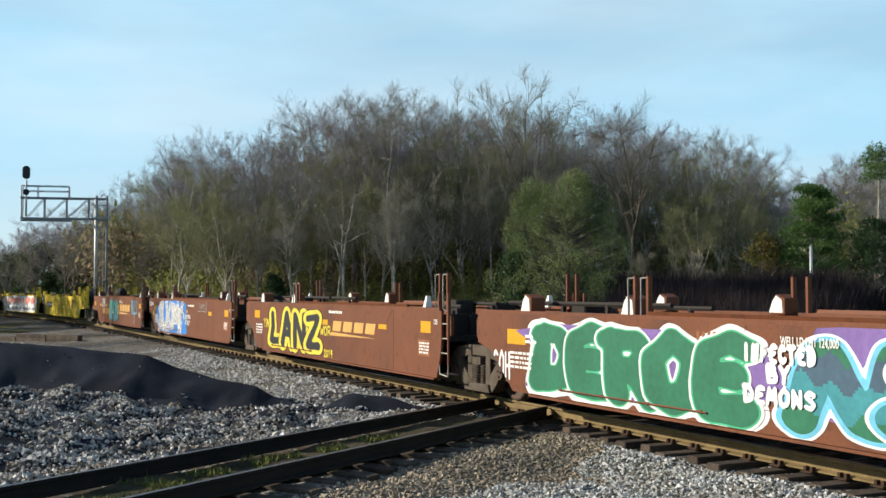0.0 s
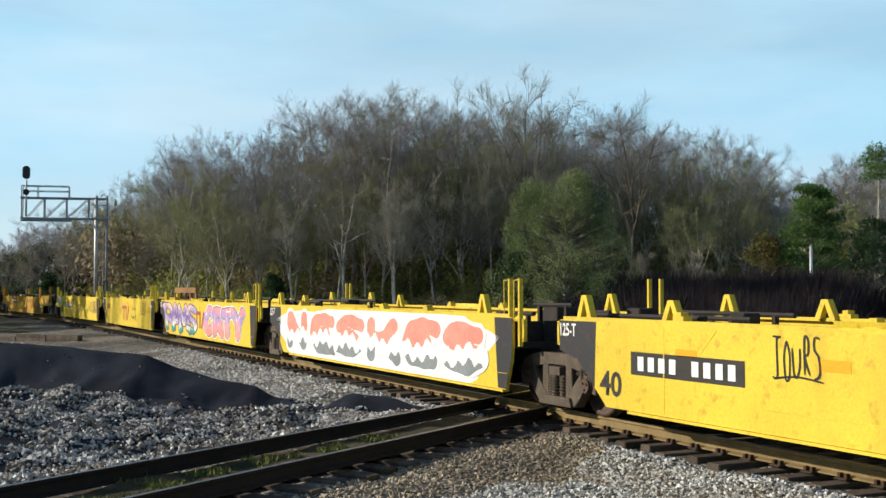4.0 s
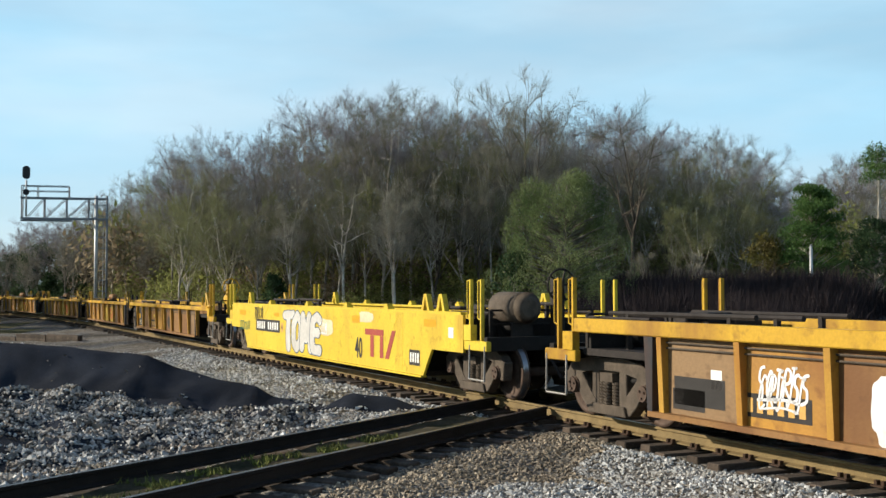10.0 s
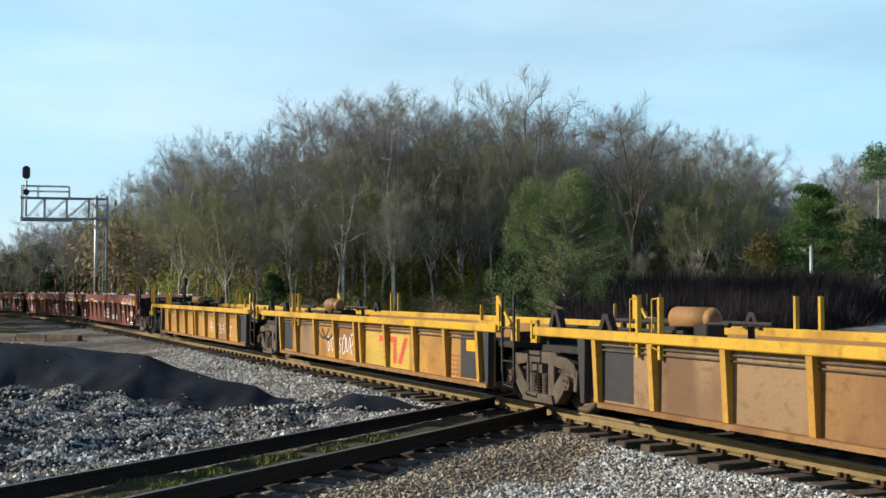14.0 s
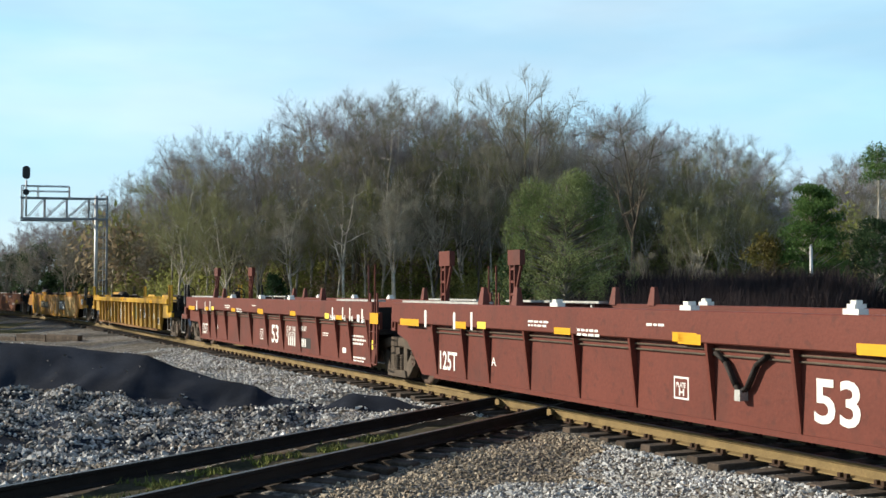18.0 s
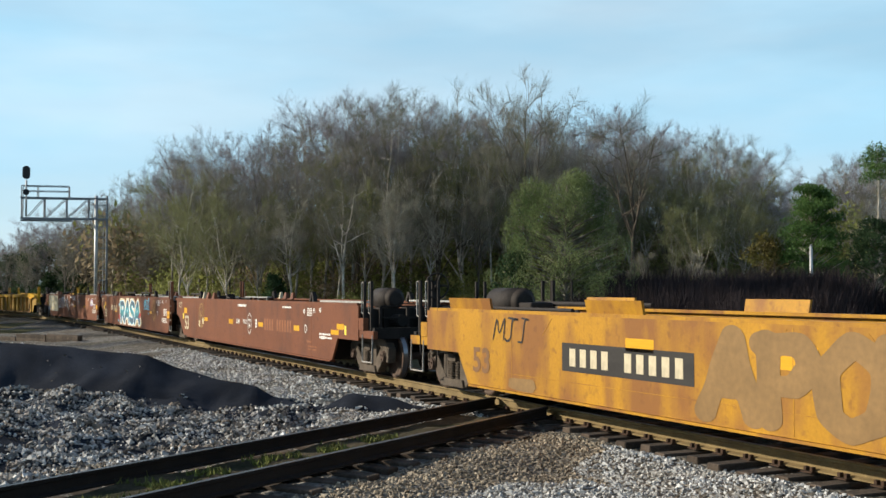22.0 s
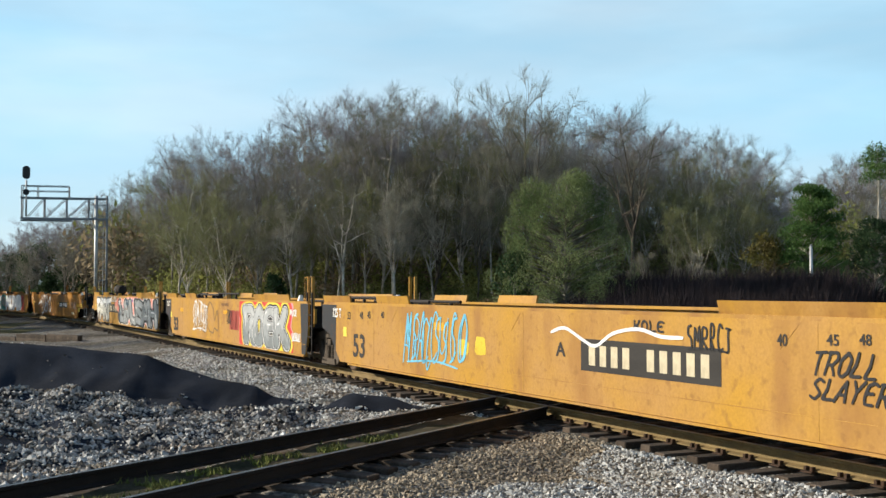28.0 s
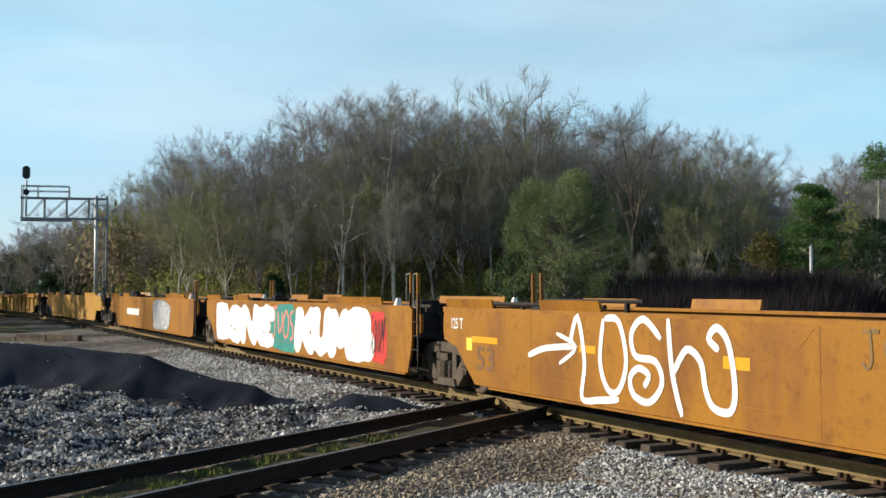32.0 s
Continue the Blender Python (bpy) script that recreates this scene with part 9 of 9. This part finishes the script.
def limb(verts, faces, a, b, r0, r1, n):
    d = b - a
    q = d.to_track_quat("Z", "Y")
    k = len(verts)
    for p, r in ((a, r0), (b, r1)):
        for i in range(n):
            t = 6.28319 * i / n
            verts.append(tuple(p + q @ Vector((r * math.cos(t), r * math.sin(t), 0))))
    for i in range(n):
        faces.append((k + i, k + (i + 1) % n, k + n + (i + 1) % n, k + n + i))


def bare_tree(seed, height, spread=1.0, lean=0.0, first=0.4, forks=5, thick=1.0, limbs=30, rise=0.7):
    """A leafless tree, as (trunk and limbs) and (twigs): a trunk that parts into leaders, with upswept limbs, shoots and many fine twigs."""
    r = random.Random(seed)
    wood, twigs = ([], []), ([], [])

    def spike(a, b, w):
        k = len(twigs[0])
        n = (b - a).cross(Vector((r.gauss(0, 1), r.gauss(0, 1), r.gauss(0, 1)))).normalized() * w
        twigs[0].extend((tuple(a - n), tuple(a + n), tuple(b)))
        twigs[1].append((k, k + 1, k + 2))

    def bend(p, d, ln, segs, up, wob):
        pts = [p]
        for _ in range(segs):
            d = (d + Vector((r.gauss(0, wob), r.gauss(0, wob), r.gauss(0, wob) + up))).normalized()
            p = p + d * ln / segs
            pts.append(p)
        return pts

    def at(pts, f):
        f = min(f, 0.999) * (len(pts) - 1)
        i = int(f)
        return pts[i].lerp(pts[i + 1], f - i), (pts[i + 1] - pts[i]).normalized()

    def turned(d, lo, hi, flat=0.0):
        side = d.cross(Vector((r.gauss(0, 1), r.gauss(0, 1), r.gauss(0, 1) * (1 - flat)))).normalized()
        a = r.uniform(lo, hi)
        return (d * math.cos(a) + side * math.sin(a)).normalized()

    def limb_of(p, d, ln, rad):
        pts = bend(p, d, ln, 4, 0.13 * rise, 0.16)
        for i, (a, b) in enumerate(zip(pts, pts[1:])):
            limb(*wood, a, b, rad * (1 - 0.22 * i), rad * (1 - 0.22 * (i + 1)) + 0.004, 4)
        for k in range(7):
            f = 0.2 + 0.8 * (k + r.random()) / 7
            q, e = at(pts, f)
            l2 = ln * (0.5 - 0.26 * f) * r.uniform(0.7, 1.25)
            sub = bend(q, turned(e, 0.4, 0.95), l2, 2, 0.14 * rise, 0.2)
            for a, b, ra, rb in ((sub[0], sub[1], 0.016, 0.011), (sub[1], sub[2], 0.011, 0.004)):
                limb(*twigs, a, b, ra * thick, rb * thick, 3)
            for j in range(9):
                q2, e2 = at(sub, 0.1 + 0.9 * (j + r.random()) / 9)
                d3 = (turned(e2, 0.3, 0.95) + Vector((0, 0, 0.22 * rise))).normalized()
                l3 = l2 * r.uniform(0.3, 0.7) + 0.3
                tip = q2 + d3 * l3
                spike(q2, tip, 0.0075)
                for g in (0.3, 0.6, 0.85):
                    spike(q2.lerp(tip, g), q2.lerp(tip, g) + (turned(d3, 0.35, 0.8) + Vector((0, 0, 0.2 * rise))).normalized() * l3 * r.uniform(0.45, 0.95), 0.0056)

    split = height * first
    trunk = bend(Vector((0, 0, -0.4)), Vector((lean, 0, 1)).normalized(), split + 0.4, 4, 0.03, 0.04)
    rad = 0.0095 * height * thick
    for i, (a, b) in enumerate(zip(trunk, trunk[1:])):
        limb(*wood, a, b, rad * (1 - 0.08 * i), rad * (1 - 0.08 * (i + 1)), 7)
    for leader in range(forks):
        az = 6.283 * leader / forks + r.uniform(-0.4, 0.4)
        tilt = (0.0 if leader == 0 else r.uniform(0.28, 0.55)) * spread
        d = Vector((tilt * math.cos(az), tilt * math.sin(az), 1)).normalized()
        start = at(trunk, 1.0 if leader == 0 else r.uniform(0.72, 1.0))[0]
        ln = (height - start.z) * (1.0 if leader == 0 else r.uniform(0.84, 0.99))
        pts = bend(start, d, ln, 6, 0.05, 0.075)
        ra = rad * (0.66 if leader == 0 else 0.5)
        for i, (a, b) in enumerate(zip(pts, pts[1:])):
            limb(*wood, a, b, ra * (1 - i / 6.3), ra * (1 - (i + 1) / 6.3), 5)
        n = max(4, limbs // forks)
        az = r.uniform(0, 6.28)
        for k in range(n):
            f = 0.12 + 0.88 * (k + r.random()) / n
            p, e = at(pts, f)
            az += 2.4 + r.uniform(-0.5, 0.5)
            el = r.uniform(0.35, 1.0) * rise + 0.1
            dd = Vector((math.cos(az) * math.cos(el), math.sin(az) * math.cos(el), math.sin(el)))
            limb_of(p, dd, height * spread * (0.17 * (1 - f) + 0.12) * r.uniform(0.75, 1.25), ra * 0.62 * (1.2 - f))
    k = height / max(v[2] for v in twigs[0])
    for lst in (wood, twigs):
        lst[0][:] = [(x * k, y * k, z * k) for x, y, z in lst[0]]
    return wood, twigs


def leaf_cloud(r, blobs, size, count, droop=0.0):
    """Many small leaf quads filling uneven clumps; blobs are (centre, radii)."""
    verts, faces = [], []
    wsum = sum(b[1][0] * b[1][1] * b[1][2] for b in blobs) or 1
    for c, rad in blobs:
        m = int(count * rad[0] * rad[1] * rad[2] / wsum) + 4
        for _ in range(m):
            d = Vector((r.gauss(0, 1), r.gauss(0, 1), r.gauss(0, 1))).normalized()
            f = r.uniform(0.55, 1.08)
            p = Vector((c[0] + d.x * rad[0] * f, c[1] + d.y * rad[1] * f, c[2] + d.z * rad[2] * f))
            u = Vector((r.gauss(0, 1), r.gauss(0, 1), r.gauss(0, 1) - droop)).normalized()
            w = u.cross(Vector((r.gauss(0, 1), r.gauss(0, 1), r.gauss(0, 1)))).normalized()
            s = size * r.uniform(0.6, 1.4)
            k = len(verts)
            verts += [tuple(p), tuple(p + u * s + w * s * 0.35), tuple(p + u * s * 2), tuple(p + u * s - w * s * 0.35)]
            faces.append((k, k + 1, k + 2, k + 3))
    return verts, faces


def view_place(px, z_depth):
    """Ground point on the sight line of picture column px at that depth (plan only)."""
    return (px - 784) / 1990 * z_depth, z_depth


WOOD_SKY = [(-120, 445), (0, 405), (60, 372), (110, 350), (150, 325), (215, 312), (255, 268), (305, 222), (380, 236), (430, 226), (500, 188), (560, 164), (640, 156), (760, 152), (850, 156), (900, 180), (1000, 190), (1060, 195), (1130, 198),
            (1200, 222), (1275, 207), (1340, 222), (1375, 262), (1395, 305), (1440, 296), (1480, 264), (1568, 250), (1700, 250)]


def sky_height(px):
    for (a, ya), (b, yb) in zip(WOOD_SKY, WOOD_SKY[1:]):
        if a <= px <= b:
            return ya + (yb - ya) * (px - a) / (b - a)
    return 300


def wood_depth(px):
    if px < 300:
        return 112 - 0.05 * px
    if px > 1380:
        return 100 + (px - 1380) * 0.1
    return 78


def build_woods():
    protos = {}

    def proto(k, pale, hb, tw):
        if (k, pale, hb, tw.name) not in protos:
            sp, fk, fi = ((0.9, 5, 0.4), (1.05, 6, 0.34), (0.85, 4, 0.46), (0.8, 5, 0.5), (1.1, 6, 0.3))[k]
            wood, twigs = bare_tree(20 + k, hb, sp, 0.05 * (k % 3 - 1), fi, fk, 1.0)
            m = (M_BARK, M_BARKL, M_BARKD)[pale]
            protos[(k, pale, hb, tw.name)] = (raw_mesh("trunk", *wood, m, True), raw_mesh("crown", *twigs, tw))
        return protos[(k, pale, hb, tw.name)]
    r = random.Random(11)
    for layer, (dz, step, hk) in enumerate(((0, 66, 0.7), (6, 50, 0.88), (12, 44, 1.0), (20, 42, 1.04), (29, 46, 1.06))):
        px = -130
        while px < 1690:
            px += step * r.uniform(0.75, 1.25)
            z = wood_depth(px) + dz + r.uniform(-2.5, 2.5)
            x, y = view_place(px, z)
            g = ground_z(x, y)
            low = max(sky_height(px - 38), sky_height(px), sky_height(px + 38))
            h = ((512 - low) / 1990 * z + 1.93 - g) * hk * r.uniform(0.9, 1.03)
            if 890 < px < 1140 and layer == 0 or abs(px - 1440) < 60 and layer < 2:
                continue
            pale = r.choice((0, 1, 1, 2) if layer < 2 else (0, 0, 1, 1, 2))
            hb = 16.0 if h > 12 else 10.0
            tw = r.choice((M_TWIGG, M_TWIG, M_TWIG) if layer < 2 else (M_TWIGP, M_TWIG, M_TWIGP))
            trunk, crown = proto(r.randrange(5) if hb > 12 else r.randrange(3), pale, hb, tw)
            t = tagged(new("tree"), ("bare grey-brown winter tree in the wood", "bare pale-barked winter tree in the wood", "bare dark-barked winter tree in the wood")[pale], "tree", "trees of the wood")
            sc = h / hb
            t.matrix_world = Matrix.Translation((x, y, g)) @ Matrix.Rotation(r.uniform(0, 6.28), 4, "Z") @ Matrix.Diagonal((sc * r.uniform(0.9, 1.15), sc * r.uniform(0.9, 1.1), sc, 1))
            part("trunk", trunk, None, t)
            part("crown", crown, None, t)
    # undergrowth
    shrubs = []
    for i in range(5):
        blobs = [((r.uniform(-1.1, 1.1), r.uniform(-0.8, 0.8), r.uniform(0.4, 1.7)), (r.uniform(0.5, 1.0), r.uniform(0.5, 0.9), r.uniform(0.4, 0.8))) for _ in range(7)]
        v, f = leaf_cloud(r, blobs, 0.07, 1500)
        shrubs.append([raw_mesh("shrub", v, f, m) for m in (M_SHRUB, M_BRUSH)])
    for layer, (dz, step, lo, hi) in enumerate(((-5, 44, 0.7, 1.2), (2, 44, 1.0, 1.7), (9, 40, 1.5, 2.4), (18, 40, 2.2, 3.4), (30, 30, 3.2, 4.8), (38, 30, 4.0, 5.6))):
        px = -120
        while px < 1690:
            px += step * r.uniform(0.7, 1.3)
            z = wood_depth(px) + dz + r.uniform(-2, 2)
            x, y = view_place(px, z)
            brown = px > 1040 and layer == 0 or r.random() < 0.35
            if px < 150:
                continue
            ob = tagged(new("shrub", shrubs[r.randrange(5)][1 if brown else 0]), "leafless brown brush at the wood's edge" if brown else "olive-green undergrowth shrub in the wood", "shrub", "undergrowth of the wood")
            s = r.uniform(lo, hi)
            ob.matrix_world = Matrix.Translation((x, y, ground_z(x, y) - 0.1)) @ Matrix.Rotation(r.uniform(0, 6.28), 4, "Z") @ Matrix.Diagonal((s * 1.15, s, s, 1))


build_woods()


def evergreen(px, z, height, width, m, seed, label, conical=0.6, size=0.13, count=5200, base=0.1, n=46, blob=0.09, tall=0.8, lift=0.0):
    """Trunk with limbs and a crown of leaf clumps, uneven and open."""
    r = random.Random(seed)
    x, y = view_place(px, z)
    t = tagged(new("tree"), label, "tree", "evergreen trees")
    t.location = (x, y, ground_z(x, y))
    verts, faces = [], []
    p = Vector((0, 0, -0.3))
    rad = 0.02 * height
    for i in range(6):
        q = Vector((r.uniform(-0.1, 0.1), r.uniform(-0.1, 0.1), height * (i + 1) / 6.3))
        limb(verts, faces, p, q, rad * (1 - i / 7), rad * (1 - (i + 1) / 7), 7)
        p = q
    blobs = []
    for i in range(n):
        f = base + (1 - base) * (i + r.random()) / n
        w = width / 2 * (1 - f) ** conical * (1 if f > base + 0.1 else 0.75)
        a = r.uniform(0, 6.28)
        d = w * r.uniform(0.35, 1.0)
        c = (d * math.cos(a), d * math.sin(a), f * height * 0.97)
        k = blob * height * r.uniform(0.6, 1.2)
        blobs.append((c, (k * 1.15, k * 1.15, k * tall)))
        limb(verts, faces, Vector((0, 0, max(0.2, c[2] - 0.12 * height))), Vector(c), 0.05, 0.015, 4)
    part("trunk", raw_mesh("trunk", verts, faces, M_BARK), None, t)
    v, f = leaf_cloud(r, blobs, size, count, -lift)
    part("crown", raw_mesh("crown", v, f, m), None, t)
    return t


evergreen(1001, 60, 8.5, 9.4, M_CEDAR, 3, "broad grey-green cedar at the wood's edge", 0.3, 0.055, 70000, 0.02, 240, 0.05, 1.7, 1.5)
evergreen(912, 59, 4.6, 3.4, M_PINED, 31, "small dark green cedar at the wood's edge", 0.5, 0.1, 3500, 0.03)
evergreen(1436, 70, 8.3, 5.2, M_PINE, 4, "bright green pine beside the wood", 0.38, 0.085, 24000, 0.12, 120, 0.075, 0.45, 0.6)
evergreen(1352, 70, 5.2, 4.0, M_RUSSET, 5, "russet-green bush beside the pine", 0.4, 0.12, 3800, 0.03)
evergreen(1558, 118, 16.8, 7.5, M_PINE, 6, "tall pine above the far trees", 0.3, 0.14, 3200, 0.8, 26, 0.05)
evergreen(1548, 74, 6.2, 5.0, M_PINED, 7, "dark evergreen at the wood's edge", 0.45, 0.1, 9000, 0.03, 90, 0.07)
evergreen(486, 76, 3.6, 3.0, M_PINED, 8, "small dark evergreen in the wood", 0.5, 0.12, 3000, 0.03)
for px, z, h, w, seed in ((-20, 126, 5.4, 7.0, 39), (12, 122, 6.2, 7.0, 9), (40, 125, 6.8, 6.0, 49), (66, 118, 7.4, 6.5, 19), (100, 116, 4.8, 5.5, 29), (128, 114, 4.0, 5.0, 59)):
    evergreen(px, z, h, w, M_PINED, seed, "dark blue-green evergreen at the wood's end", 0.35, 0.14, 6000, 0.03, 60, 0.08)
# unseen stand added on the camera's side of the line, shading far cars
for i in range(19):
    x, y = -36 - 2.75 * i - 4 * (i % 2), 68.5 + 4.75 * i
    evergreen(784 + 1990 * x / y, y, 9.4 + (i * 37 % 5) * 0.4, 8.5, M_PINED, 90 + i, "dark evergreen added out of view to shade far cars", 0.35, 0.26, 3200, 0.02, 50, 0.075)
for px, z, top, seed in ((945, 84, 96, 61), (1118, 78, 158, 62), (610, 74, 290, 63), (700, 75, 330, 64), (520, 75, 345, 65)):
    x, y = view_place(px, z)
    g = ground_z(x, y)
    h = (512 - top) / 1990 * z + 1.93 - g
    wood, twigs = bare_tree(seed, h, 0.95 if px == 945 else 1.15 if px > 1000 else 0.7, 0.0, 0.42 if px < 1000 else 0.5, 6 if px > 800 else 3, 1.25, 54 if px == 945 else 24, 1.0 if px == 945 else 0.6)
    t = tagged(new("tree"), "tall bare vase-shaped tree above the wood", "tree", "trees of the wood")
    t.location = (x, y, g)
    part("trunk", raw_mesh("trunk", *wood, M_BARKL if px < 800 else M_BARK if px < 1100 else M_BARKD, True), None, t)
    part("crown", raw_mesh("crown", *twigs, M_TWIG), None, t)


for px, z, h, seed in ((1138, 69, 4.6, 71), (1196, 70, 3.6, 72), (1237, 69, 4.4, 73), (1262, 71, 3.4, 74)):
    x, y = view_place(px, z)
    wood, twigs = bare_tree(seed, h, 0.7, 0.03, 0.5, 3, 1.6, 12, 0.9)
    t = tagged(new("tree"), "slim pale sapling at the wood's edge", "tree", "saplings at the wood's edge")
    t.location = (x, y, ground_z(x, y))
    part("trunk", raw_mesh("trunk", *wood, M_BARKL, True), None, t)
    part("crown", raw_mesh("crown", *twigs, M_TWIG), None, t)


def line_pole():
    """A short weathered timber pole with a capped top, standing in the brush."""
    x, y = view_place(1435, 64)
    g = ground_z(x, y)
    t = tagged(new("utility_pole"), "short weathered grey timber pole in the brush", "pole")
    t.location = (x, y, g)
    bm = bmesh.new()
    rod(bm, (0, 0, -0.3), (0.02, 0, 4.35 - g), 0.1, 10, 0.08)
    part("shaft", bm, M_SIGL, t)
    bm = bmesh.new()
    rod(bm, (0.02, 0, 4.35 - g), (0.02, 0, 4.45 - g), 0.1, 10, 0.03)
    part("cap", bm, M_SIG, t)


line_pole()
# two more unseen trees, added for thin shade on nearer cars
for x, y, seed in ((-31.5, 58.5, 81), (-28.0, 49.5, 82)):
    wood, twigs = bare_tree(seed, 12.5, 1.2, 0.0, 0.3)
    t = tagged(new("tree"), "bare winter tree added out of view to shade cars", "tree", "trees of the wood")
    t.location = (x, y, ground_z(x, y))
    part("trunk", raw_mesh("trunk", *wood, M_BARK, True), None, t)
    part("crown", raw_mesh("crown", *twigs, M_TWIG), None, t)


# ---- dark brush along the bank beyond the crossing line ----
def brush_bank():
    r = random.Random(77)
    meshes = []
    for i in range(4):
        v, f = [], []
        for _ in range(3600):
            x, y = r.gauss(0, 0.8), r.gauss(0, 0.6)
            h = 1.75 * math.exp(-0.35 * (x * x + y * y)) * r.uniform(0.35, 1.0)
            z = r.uniform(0, 0.5) * h
            k = len(v)
            a, w = r.uniform(0, 6.28), r.uniform(0.008, 0.02)
            tx, ty = r.gauss(0, 0.22), r.gauss(0, 0.22)
            v += [(x - w * math.cos(a), y - w * math.sin(a), z), (x + w * math.cos(a), y + w * math.sin(a), z), (x + tx, y + ty, h)]
            f.append((k, k + 1, k + 2))
        meshes.append(raw_mesh("brush", v, f, M_THORN))
    for dz, lo, hi in ((0, 0.9, 1.25), (2, 1.15, 1.5), (4, 1.4, 1.75), (6, 1.6, 2.0), (8, 1.8, 2.2), (10, 1.9, 2.35)):
        px = 1045
        while px < 1640:
            px += r.uniform(26, 46)
            z = 52 + dz + r.uniform(-1.2, 1.2)
            x, y = view_place(px, z)
            if cross_off(x, y) < 3.5:
                continue
            s = r.uniform(lo, hi)
            ob = tagged(new("brush", meshes[r.randrange(4)]), "leafless thorn brush on the bank, colour darkened as shade", "shrub", "brush on the bank")
            ob.matrix_world = Matrix.Translation((x, y, ground_z(x, y) - 0.1)) @ Matrix.Rotation(r.uniform(0, 6.28), 4, "Z") @ Matrix.Diagonal((s * 1.2, s, s, 1))


# twig colour kept near black, standing for the shade over the bank
M_THORN = mat("purple-brown thorn twigs darkened as shade", (0.05, 0.04, 0.043), 0.95, 0.0, 0.35, 0.4, 0.0, 3.0, (0.024, 0.02, 0.021), island=0.4, objrand=0.25, spec=0.05)
brush_bank()


# ---- cantilever signal ----
def build_signal():
    z = 84.0
    x, y = view_place(178, z)
    t = tagged(new("cantilever_signal"), "steel cantilever signal bridge with one signal head over the line", "railway signal")
    g = ground_z(x, y)
    t.matrix_world = Matrix.Translation((x, y, g)) @ Matrix.Rotation(radians(14), 4, "Z")
    k = z / 1990
    zz = lambda py: 1.93 - g + (512 - py) * k
    w = 0.45
    for i, px in enumerate((-8, 10)):
        bm = bmesh.new()
        xx = px * k
        rod(bm, (xx, 0, -0.3), (xx, 0, zz(346)), 0.13 if i == 0 else 0.08, 10)
        part("mast", bm, M_SIGL if i == 0 else M_SIG, t, "pale galvanised mast" if i == 0 else "")
    bm = bmesh.new()
    for i in range(9):
        za, zb = zz(515 - 19 * i), zz(515 - 19 * (i + 1))
        rod(bm, (-8 * k, 0, za), (10 * k, 0, za), 0.035, 5)
    rod(bm, (4 * k, 0, 0), (4 * k, 0, zz(390)), 0.03, 5)
    part("mast_ladder", bm, M_SIG, t)
    for yy in (-w, w):
        for py, r in ((352, 0.055), (388, 0.06)):
            bm = bmesh.new()
            box(bm, -134 * k, 12 * k, yy - 0.07, yy + 0.07, zz(py) - r, zz(py) + r)
            part("truss_chord", bm, M_SIG, t)
        for i in range(4):
            xa = (-132 + 37 * i) * k
            bm = bmesh.new()
            rod(bm, (xa, yy, zz(388)), (xa, yy, zz(352)), 0.045, 6)
            part("truss_post", bm, M_SIG, t)
            if i < 3:
                bm = bmesh.new()
                rod(bm, (xa + (0 if i else 0.3), yy, zz(388)), (xa + 37 * k, yy, zz(352)), 0.03, 6)
                part("truss_brace", bm, M_SIG, t)
    bm = bmesh.new()
    box(bm, -134 * k, -50 * k, -w, w, zz(388) - 0.18, zz(388) - 0.12)
    part("catwalk", bm, M_SIG, t)
    for yy in (-w, w):
        bm = bmesh.new()
        pipe(bm, [(-132 * k, yy, zz(352)), (-132 * k, yy, zz(331)), (-54 * k, yy, zz(331)), (-54 * k, yy, zz(352))], 0.035)
        pipe(bm, [(-132 * k, yy, zz(340)), (-54 * k, yy, zz(340))], 0.03)
        pipe(bm, [(-106 * k, yy, zz(352)), (-106 * k, yy, zz(331))], 0.03)
        part("handrail", bm, M_SIG, t)
    bm = bmesh.new()
    rod(bm, (-124 * k, -w - 0.1, zz(385)), (-124 * k, -w - 0.1, zz(322)), 0.07, 8)
    part("signal_post", bm, M_SIGL, t)
    bm = bmesh.new()
    slab(bm, [(-124 * k + 0.27 * math.cos(a) * 1.0, zz(309) + math.copysign(0.22, math.sin(a)) + 0.26 * math.sin(a)) for a in [6.28319 * i / 20 + 0.01 for i in range(20)]], -w - 0.3, -w - 0.14)
    part("signal_head", bm, M_SIGB, t, "black oval signal head seen from behind")
    bm = bmesh.new()
    rod(bm, (-124 * k, -w - 0.12, zz(343)), (-124 * k, -w - 0.28, zz(343)), 0.22, 14)
    part("signal_lamp", bm, M_SIGB, t)
    bm = bmesh.new()
    box(bm, -14 * k, 16 * k, -0.6, 0.6, -0.3, 0.25)
    part("footing", bm, M_GALV, t)


build_signal()


# ---- motion ----
def motions():
    """The train runs along the track at a steady speed; trucks steer with it and wheels turn."""
    times = [float(i) for i in range(33)]

    def place(u, half):
        rows = []
        for t in times:
            s = u - V * t
            a, b = track_at(s - half)[0], track_at(s + half)[0]
            d = (a - b).normalized()
            m = Matrix.Translation((a + b) / 2) @ Matrix.Rotation(math.atan2(d.y, d.x), 4, "Z")
            rows.append((t, m))
        return rows
    for c in UNITS:
        walk(c.ob, place(c.u, c.L / 2))
    for truck, u, sets in TRUCKS:
        walk(truck, place(u, WB / 2))
        f0 = max(0, round((u - 62) / V * FPS))
        f1 = min(32 * FPS, round((u - 4) / V * FPS))
        if f1 <= f0:
            continue
        frames = sorted(set([0, 32 * FPS] + list(range(f0, f1 + 1))))
        for ax, x in sets:
            rows = []
            for f in frames:
                turn = math.degrees(V / WR * (min(max(f, f0), f1) - f0) / FPS) % 360.0
                rows.append((f / FPS, pose(x, 0, WR, 0, turn, 0)))
            walk(ax, rows)


motions()
